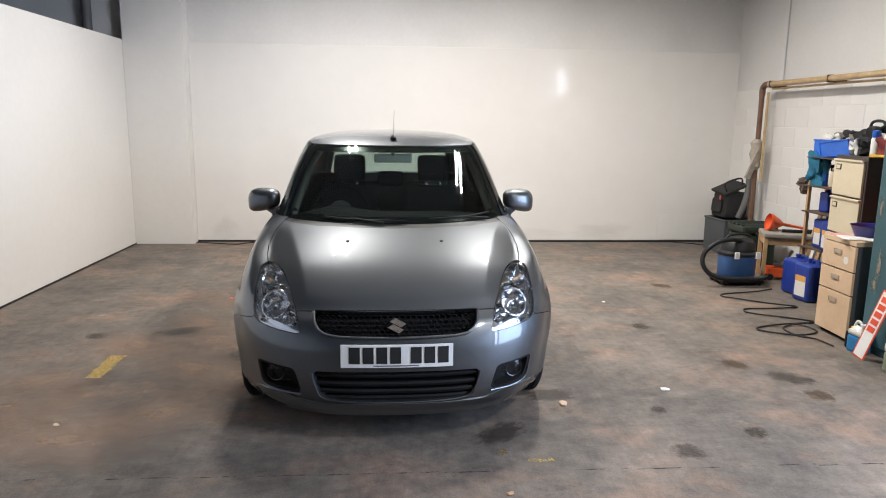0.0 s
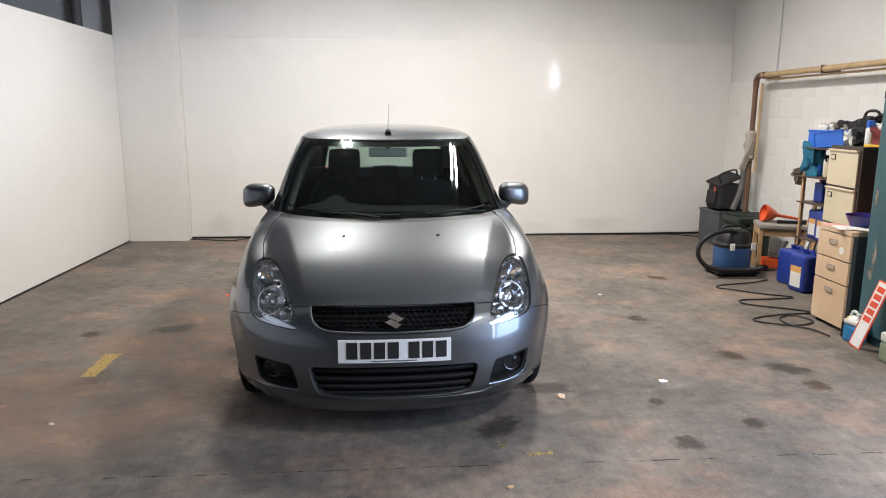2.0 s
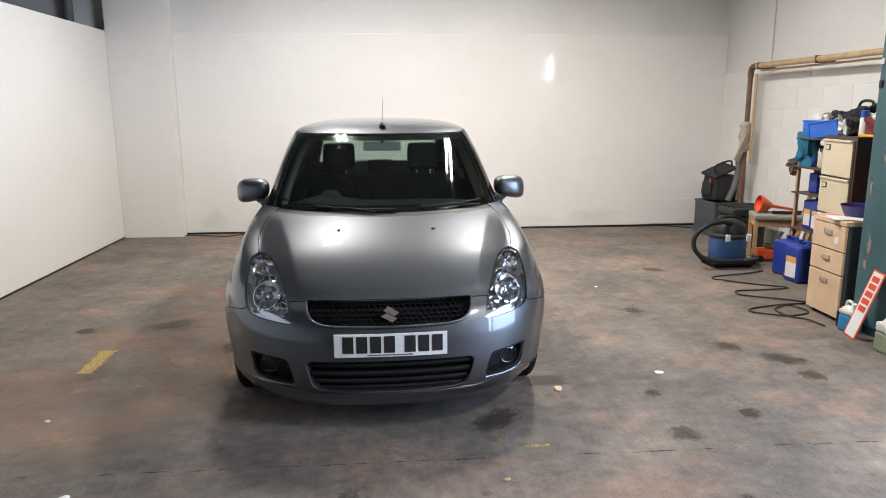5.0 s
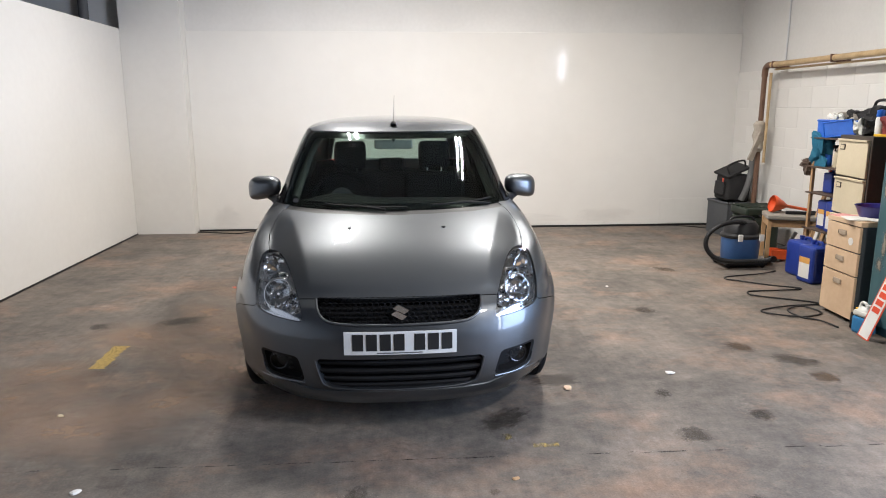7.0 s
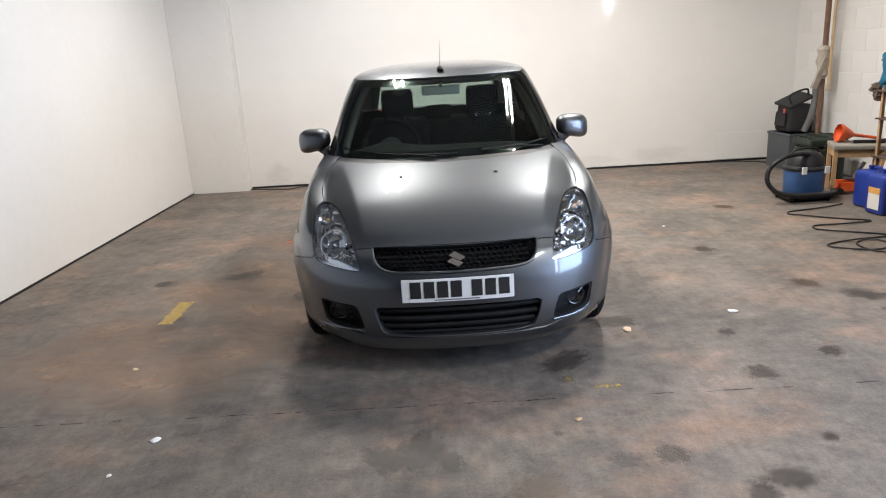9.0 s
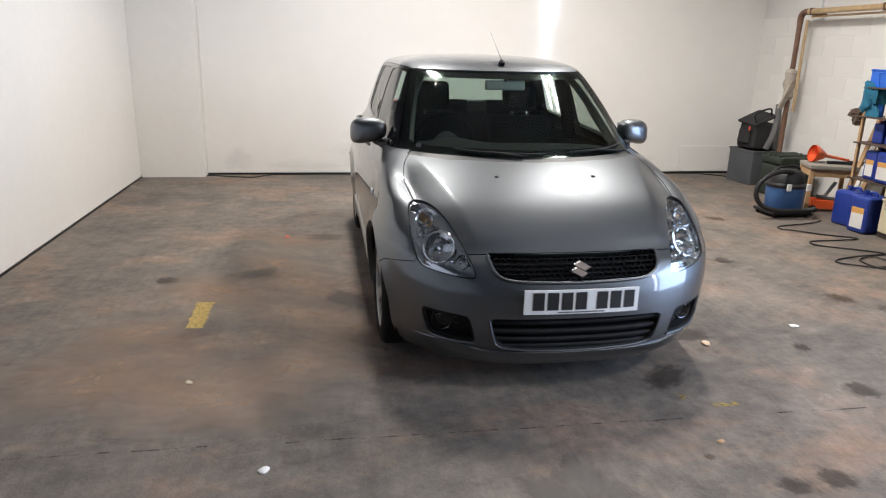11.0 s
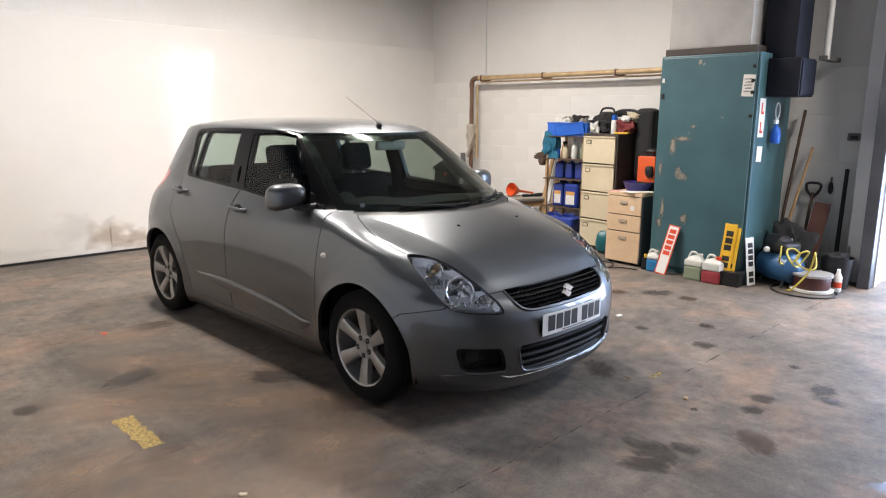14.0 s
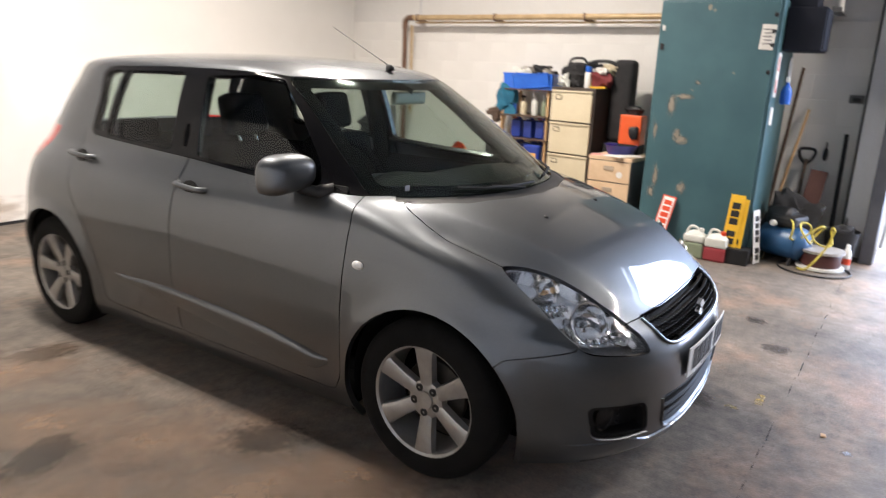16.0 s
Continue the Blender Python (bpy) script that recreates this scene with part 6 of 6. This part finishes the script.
part("cone", lathe(B(), [(.085, -.02), (.088, 0), (.084, .01), (.045, .09), (.017, .13), (.013, .38), (.010, .38), (.013, .13), (.040, .09), (.080, .0)], 28, pose(0.0, 0, 0.088, 0, 100, -8)), ORANGE, funnel, smooth=True)
brush = thing("hand_brush", (4.02, 3.44, 0.476), -20, "black hand brush lying on the stool", "brush")
part("handle", rod(B(), (-0.10, 0, 0.018), (0.20, 0, 0.018), 0.016), BLACK_PLASTIC, brush, smooth=True)
part("bristles", bx(0.10, 0.26, -0.03, 0.03, 0, 0.04, bevel=0.01), CLOTH_BLACK, brush)
jack = thing("trolley_jack", (3.95, 3.45, 0), -21, "orange trolley jack under the stool", "jack")
for y in (-0.07, 0.07):
    part("side_frame", bx(-0.14, 0.14, y - 0.008, y + 0.008, 0.03, 0.12, bevel=0.006), ORANGE, jack)
part("ram", rod(B(), (-0.10, 0, 0.06), (0.12, 0, 0.075), 0.035), ORANGE, jack, smooth=True)
part("arm", bx(-0.10, 0.12, -0.03, 0.03, 0.121, 0.15, bevel=0.008, m=pose(0, 0, 0, 0, 8, 0)), DARK_GREY, jack)
for x in (-0.12, 0.12):
    for y in (-0.09, 0.09):
        part("wheel", rod(B(), (x, y - 0.010, 0.032), (x, y + 0.010, 0.032), 0.032), BLACK_PLASTIC, jack, smooth=True)
part("handle_socket", rod(B(), (0.0, 0, 0.15), (0.08, 0, 0.30), 0.018), surface("pale_steel", (0.35, 0.35, 0.35), (0.48, 0.48, 0.48), 0.4, metal=0.6), jack, smooth=True)

VAC_BLUE = surface("vacuum_blue", (0.035, 0.10, 0.26), (0.06, 0.15, 0.36), 0.4, bump=0.05)
vac = thing("vacuum_cleaner", (3.40, 3.33, 0), 0, "blue and black drum vacuum cleaner with a ribbed hose", "vacuum cleaner")
part("skid", bx(-0.21, 0.21, -0.17, 0.17, 0.025, 0.06, bevel=0.02, seg=3), BLACK_PLASTIC, vac)
for x in (-0.17, 0.17):
    for y in (-0.13, 0.13):
        part("castor", rod(B(), (x, y - 0.012, 0.022), (x, y + 0.012, 0.022), 0.022), BLACK_PLASTIC, vac, smooth=True)
part("drum", lathe(B(), [(.165, .061), (.172, .07), (.180, .27), (.184, .285)], 36), VAC_BLUE, vac, "blue drum", True)
part("lid", lathe(B(), [(.188, .285), (.190, .31), (.165, .33), (.155, .40), (.12, .44), (.001, .45)], 36), BLACK_PLASTIC, vac, "black motor lid", True)
for x in (-0.10, 0.11):
    part("clip", bx(x - 0.022, x + 0.022, -0.194, -0.176, 0.27, 0.335, bevel=0.004), WHITE_PLASTIC, vac, "pale clip")
hose_pts = bend([(-.02, -.10, .43), (-.14, -.15, .455), (-.30, -.17, .43), (-.42, -.18, .34), (-.43, -.18, .22), (-.34, -.19, .12), (-.18, -.21, .085), (.02, -.22, .085), (.14, -.22, .09), (.20, -.21, .10)], 14)
part("hose", tube(B(), hose_pts, [0.024 if k % 2 else 0.020 for k in range(len(hose_pts))], 12), BLACK_PLASTIC, vac, "black ribbed hose", True)
part("handle", tube(B(), bend([(-.13, 0, .37), (-.10, 0, .47), (.10, 0, .47), (.13, 0, .37)], 6), 0.012, 10), BLACK_PLASTIC, vac, smooth=True)

bin_green = thing("plastic_case", (4.02, 4.20, 0), 0, "dark green plastic case with a ribbed lid", "case")
GREEN_PLASTIC = surface("dark_green_plastic", (0.010, 0.018, 0.012), (0.022, 0.034, 0.024), 0.4)
part("body", bx(-.19, .19, -.18, .18, 0, .36, bevel=.045, seg=4), GREEN_PLASTIC, bin_green)
part("lid", bx(-.20, .20, -.19, .19, .3605, .46, bevel=.04, seg=4), GREEN_PLASTIC, bin_green)
for k in range(4):
    part("lid_rib", bx(-.205, .205, -.15 + k * .09, -.125 + k * .09, .452, .468, bevel=.006), GREEN_PLASTIC, bin_green)
part("handle", tube(B(), bend([(-.06, -.19, .38), (-.06, -.225, .37), (.06, -.225, .37), (.06, -.19, .38)], 5), .010, 8), BLACK_PLASTIC, bin_green, smooth=True)
grey_crate = thing("grey_crate", (4.17, 5.02, 0), 5, "grey plastic crate in the back corner", "crate")
for nm, a in (("side", (-.19, -.175, -.22, .22)), ("side", (.175, .19, -.22, .22)), ("end", (-.174, .174, -.22, -.205)), ("end", (-.174, .174, .205, .22))):
    part(nm, bx(*a, 0, 0.40, bevel=0.006), SLATE, grey_crate)
part("base", bx(-.174, .174, -.204, .204, 0, 0.02), SLATE, grey_crate)
part("rim", tube(B(), [(-.19, -.22, .40), (.19, -.22, .40), (.19, .22, .40), (-.19, .22, .40)], 0.014, 8, True), SLATE, grey_crate)
sack = thing("tool_bag", (4.17, 5.02, 0.41), 0, "black cloth tool bag and a hose piled on the crate", "bag")
part("body", bx(-0.165, 0.13, -0.16, 0.17, 0, 0.33, bevel=0.045, seg=4, m=pose(0, 0, 0, 0, 5, 0)), CLOTH_BLACK, sack)
part("flap", bx(-0.20, 0.10, -0.17, 0.18, -0.012, 0.018, bevel=0.010, m=pose(0.02, 0, 0.385, 6, -24, 0)), CLOTH_BLACK, sack)
part("pocket", bx(-0.195, -0.172, -0.11, 0.12, 0.06, 0.22, bevel=0.012, m=pose(0, 0, 0, 0, 5, 0)), CLOTH_BLACK, sack)
part("tag", bx(-0.198, -0.190, -0.13, -0.10, 0.235, 0.285, bevel=0.004), RED, sack, "small red tag")
part("strap", tube(B(), bend([(-.12, -.12, .33), (-.16, -.14, .42), (-.08, -.15, .47), (.04, -.13, .49), (.08, -.10, .42)], 6), .011, 8), CLOTH_BLACK, sack, smooth=True)
part("hose", tube(B(), bend([(0.02, -0.17, 0.02), (0.07, -0.19, 0.18), (0.12, -0.16, 0.36), (0.125, -0.15, 0.55)], 8), 0.035, 12), DARK_GREY, sack, "dark ribbed hose", True)

# cables, scraps, paint marks and stains on the floor
cable = thing("power_cable", (0, 0, 0), 0, "black power cable lying in loops on the floor", "cable")
loops = [(3.60, 3.02), (3.38, 2.905), (3.046, 2.849), (2.99, 2.76), (3.05, 2.683), (3.26, 2.53), (3.47, 2.394), (3.25, 2.33), (2.996, 2.344), (2.935, 2.27), (2.97, 2.17), (3.245, 2.031), (3.329, 1.93), (3.05, 1.88), (2.831, 1.833), (2.77, 1.764), (2.85, 1.66), (3.02, 1.62), (3.2, 1.70), (3.15, 1.86), (2.99, 1.80), (2.98, 1.62), (3.06, 1.50), (3.10, 1.36)]
part("cable", tube(B(), bend([(x, y, 0.007 + 0.006 * (k % 3 == 1)) for k, (x, y) in enumerate(loops)], 8), 0.0065, 7), BLACK_PLASTIC, cable, smooth=True)
cable2 = thing("power_cable", (0, 0, 0), 0, "thin black cable along the foot of the back wall", "cable")
part("cable", tube(B(), bend([(-2.40, 5.68, .006), (-2.15, 5.60, .006), (-1.87, 5.53, .006), (-1.70, 5.66, .006), (-1.4, 5.70, .006), (0.5, 5.68, .006), (3.3, 5.62, .006), (3.8, 5.55, .006), (4.05, 5.36, .006)], 8), 0.006, 7), BLACK_PLASTIC, cable2, smooth=True)
floor_ob = bpy.data.objects["floor"]


STAIN_DISC = bpy.data.meshes.new("stain")
disc = B()
bmesh.ops.create_circle(disc, cap_ends=True, segments=40, radius=1.3)
disc.to_mesh(STAIN_DISC), disc.free()


def stain_film(name, colour, strength, rough, fine=1.7, low=0.04, high=0.62):
    """A smudge that thins out towards its edge, broken by noise."""
    m, n, l, b = nodes_of(name)
    tc, info = n.new("ShaderNodeTexCoord"), n.new("ShaderNodeObjectInfo")
    ln, add, t, mr = n.new("ShaderNodeVectorMath"), n.new("ShaderNodeVectorMath"), n.new("ShaderNodeTexNoise"), n.new("ShaderNodeMapRange")
    ln.operation, add.operation = "LENGTH", "ADD"
    l.new(tc.outputs["Object"], ln.inputs[0]), l.new(tc.outputs["Object"], add.inputs[0])
    off, sub, neg = (n.new("ShaderNodeMath") for _ in range(3))
    off.operation, off.inputs[1].default_value = "MULTIPLY", 40.0
    l.new(info.outputs["Random"], off.inputs[0]), l.new(off.outputs[0], add.inputs[1])
    t.inputs["Scale"].default_value, t.inputs["Detail"].default_value, t.inputs["Roughness"].default_value = fine, 9, 0.62 if fine < 2 else 0.74
    l.new(add.outputs[0], t.inputs["Vector"])
    sub.operation, sub.inputs[1].default_value = "MULTIPLY_ADD", 1.7
    neg.operation, neg.inputs[1].default_value = "MULTIPLY", -0.85
    l.new(ln.outputs["Value"], neg.inputs[0]), l.new(t.outputs[0], sub.inputs[0]), l.new(neg.outputs[0], sub.inputs[2])
    mr.inputs[1].default_value, mr.inputs[2].default_value, mr.inputs[3].default_value, mr.inputs[4].default_value = low, high, 0.0, strength
    l.new(sub.outputs[0], mr.inputs[0]), l.new(mr.outputs[0], b.inputs["Alpha"])
    b.inputs["Base Color"].default_value, b.inputs["Roughness"].default_value = (*colour, 1), rough
    return m


OIL_DISC, BROWN_DISC = STAIN_DISC, STAIN_DISC.copy()
OIL_DISC.materials.append(stain_film("oil_stain", (0.040, 0.032, 0.026), 0.54, 0.45, 2.6, 0.08, 0.46))
BROWN_DISC.materials.append(stain_film("brown_stain", (0.085, 0.052, 0.030), 0.58, 0.4, 2.6, 0.08, 0.46))


def blot(x, y, r, brown, stretch, turn, z):
    ob = new("stain", BROWN_DISC if brown else OIL_DISC)
    ob.parent = floor_ob
    ob.matrix_parent_inverse = ROOM.inverted()
    ob.matrix_basis = pose(x, y, z, 0, 0, turn) @ Matrix.Diagonal((r * stretch, r, 1, 1))
    return ob


def worn_film(name, colour, cover, scale, rough=0.5):
    """A thin film, worn through in flecks."""
    m, n, l, b = nodes_of(name)
    tc, t = n.new("ShaderNodeTexCoord"), n.new("ShaderNodeTexNoise")
    t.inputs["Scale"].default_value, t.inputs["Detail"].default_value, t.inputs["Roughness"].default_value = scale, 8, 0.7
    l.new(tc.outputs["Object"], t.inputs["Vector"])
    r = ramp(n, ((0.62 - cover * .35, (0, 0, 0)), (0.75 - cover * .20, (1, 1, 1))))
    l.new(t.outputs[0], r.inputs[0])
    mul = n.new("ShaderNodeMath")
    mul.operation, mul.inputs[1].default_value = "MULTIPLY", min(1.0, cover + .25)
    l.new(r.outputs[0], mul.inputs[0]), l.new(mul.outputs[0], b.inputs["Alpha"])
    b.inputs["Base Color"].default_value, b.inputs["Roughness"].default_value = (*colour, 1), rough
    return m


JOINT_FILM = worn_film("joint_dirt", (0.060, 0.052, 0.046), 0.42, 9, 0.6)
YELLOW_TRACE = worn_film("faint_yellow_paint", (0.40, 0.28, 0.075), 0.50, 30, 0.5)
YELLOW_FILM = worn_film("worn_yellow_paint", (0.46, 0.32, 0.085), 0.95, 70, 0.5)
spots = [(1.815, .075, .075), (1.38, -.10, .085), (1.43, .383, .05), (2.214, 1.05, .08), (2.44, .79, .11), (.889, .61, .10), (.517, .14, .10), (2.449, .523, .09), (.758, -.72, .075), (.581, -.737, .065), (1.115, -.904, .08), (.215, -.891, .10), (-.209, -.589, .10), (-.342, -.63, .08), (1.392, -.667, .04), (.361, -.518, .025), (.983, -.98, .06), (-.078, -.682, .06),
         (-.966, 1.40, .13), (-1.07, 2.84, .12), (-1.549, 1.932, .11), (-2.098, 1.846, .08), (1.9, 1.9, .09), (2.6, 3.2, .10)]
for k, (x, y, r) in enumerate(spots):
    blot(x, y, r * 1.1, k % 4 == 3, 1.0 + 0.12 * (k % 7), (k * 37) % 180, 0.0010 + 0.0001 * k)
for pts, w in ((((-1.80, 1.02), (-1.79, 1.42)), .045), (((.60, -.142), (.72, -.142)), .018), (((.495, -.02), (.50, -.08)), .02)):
    (x0, y0), (x1, y1) = pts
    ln = math.hypot(x1 - x0, y1 - y0)
    bm, ragged, steps = B(), random.Random(5), 18
    rim = [(-w + ragged.uniform(-.25, .2) * w, (k / steps - .5) * ln) for k in range(steps + 1)] + [(w + ragged.uniform(-.2, .25) * w, (.5 - k / steps) * ln) for k in range(steps + 1)]
    bmesh.ops.extrude_face_region(bm, geom=[bm.faces.new([bm.verts.new((x, y, .0016)) for x, y in rim])])
    for v in list(bm.verts)[:len(rim)]:
        v.co.z = .0004
    bmesh.ops.recalc_face_normals(bm, faces=bm.faces)
    bmesh.ops.transform(bm, verts=bm.verts, matrix=pose((x0 + x1) / 2, (y0 + y1) / 2, 0, 0, 0, math.degrees(math.atan2(y1 - y0, x1 - x0)) - 90))
    ob = part("yellow_line", bm, YELLOW_FILM if w > .04 else YELLOW_TRACE, floor_ob, "worn yellow paint mark")
    ob.matrix_parent_inverse = ROOM.inverted()
WEAR_DISC, DAMP_DISC = STAIN_DISC.copy(), STAIN_DISC.copy()
for d, film in ((WEAR_DISC, stain_film("tan_wear", (0.34, 0.228, 0.155), 0.58, 0.55, 4.5, 0.06, 0.85)), (DAMP_DISC, stain_film("damp_patch", (0.075, 0.058, 0.056), 0.6, 0.22, 2.4, 0.12, 0.34))):
    d.materials.clear()
    d.materials.append(film)
for k, (x, y, r, long, turn, d) in enumerate(((-2.15, .50, .50, 1.3, 20, WEAR_DISC), (-1.60, .22, .42, 1.5, -10, WEAR_DISC), (-2.05, 1.00, .26, 1.6, 15, WEAR_DISC), (-1.42, 2.15, .28, 1.8, -48, WEAR_DISC), (-1.22, .50, .34, 1.4, 30, WEAR_DISC), (-1.25, 1.72, .22, 1.5, -20, WEAR_DISC), (-1.25, 1.15, .34, 1.7, -40, WEAR_DISC), (-1.75, 1.62, .36, 1.4, -35, WEAR_DISC), (-1.30, 2.75, .26, 1.6, -40, WEAR_DISC), (-.95, .95, .22, 1.8, -55, WEAR_DISC),
                                              (-.55, -1.75, .34, 1.5, 25, DAMP_DISC), (.25, -1.62, .22, 1.6, -35, DAMP_DISC))):
    ob = new("stain", d)
    ob.parent = floor_ob
    ob.matrix_parent_inverse = ROOM.inverted()
    ob.matrix_basis = pose(x, y, 0.0004 + 0.00005 * k, 0, 0, turn) @ Matrix.Diagonal((r * long, r, 1, 1))
CHIP_DISC, RUST_DISC, GRIME_DISC = STAIN_DISC.copy(), STAIN_DISC.copy(), STAIN_DISC.copy()
for d, (nm, colour, strength) in zip((CHIP_DISC, RUST_DISC, GRIME_DISC), (("chipped_primer", (0.30, 0.27, 0.22), 0.85), ("rusty_smear", (0.40, 0.26, 0.14), 0.36), ("grey_grime", (0.46, 0.45, 0.41), 0.10))):
    d.materials.clear()
    d.materials.append(stain_film(nm, colour, strength, 0.6))
cabinet_door = [c for c in gc.children if c.name.startswith("door_panel")][0]
for k, (y, z, ry, rz) in enumerate(((1.16, 1.21, .045, .10), (1.06, 1.285, .085, .03), (1.05, .94, .075, .045), (1.09, .985, .04, .05), (1.225, .62, .025, .11), (1.25, .48, .035, .055), (1.00, .54, .04, .06), (.97, 1.40, .03, .02), (1.27, 1.0, .02, .10))):
    ob = new("paint_chip", CHIP_DISC)
    ob.parent = cabinet_door
    ob.matrix_basis = pose(-0.0115 - 0.0002 * k, y - 0.8775, z, 0, -90, 0) @ Matrix.Diagonal((rz, ry, 1, 1))
for k, (x, z, rx, rz, d) in enumerate(((-.42, .20, .30, .20, RUST_DISC), (-.10, .12, .30, .12, RUST_DISC), (-.75, .30, .30, .22, GRIME_DISC), (-2.15, .16, .22, .16, GRIME_DISC), (-1.4, .10, .5, .10, GRIME_DISC), (1.6, .10, .6, .10, GRIME_DISC), (2.7, .14, .4, .14, GRIME_DISC), (-.40, .20, .012, .16, RUST_DISC))):
    ob = new("stain", d)
    ob.parent = lining
    ob.matrix_basis = pose(x, BACK - 0.0415 - 0.0002 * k, z, 90, 0, 0) @ Matrix.Diagonal((rx, rz, 1, 1))
joint = B()
for k in range(24):
    x0 = -3.0 + k * 0.29
    y = -0.225 - 0.022 * x0 + random.uniform(-0.004, 0.004)
    if k % 7 != 5:
        box(joint, x0, x0 + 0.285, y - 0.003, y + 0.003, 0.0004, 0.0014)
ob = part("floor_joint", joint, JOINT_FILM, floor_ob, "dark joint line in the concrete")
ob.matrix_parent_inverse = ROOM.inverted()
for k, (nm, x, y, s, mt, lb) in enumerate((("paper_scrap", 1.579, .65, .026, LABEL, "white paper scrap on the floor"), ("paper_scrap", -1.33, -.373, .022, LABEL, "white scrap on the floor"), ("debris", -1.417, -.621, .012, LABEL, "pale crumb on the floor"), ("debris", -1.713, .37, .016, CREAM, "pale crumb on the floor"), ("debris", .465, -.425, .016, WOOD, "tan crumb on the floor"), ("leaf_scrap", .93, .48, .030, BEECH, "tan scrap on the floor"), ("red_scrap", -1.372, 2.871, .022, RED, "small red scrap on the floor"), ("debris", 1.845, 2.63, .014, LABEL, "pale crumb on the floor"))):
    t = thing(nm, (x, y, 0), k * 50, lb, "scrap")
    part("scrap", lump(B(), (0, 0, s * .22), (s, s * .7, s * .22), 60 + k, 0.5, 10), mt, t)
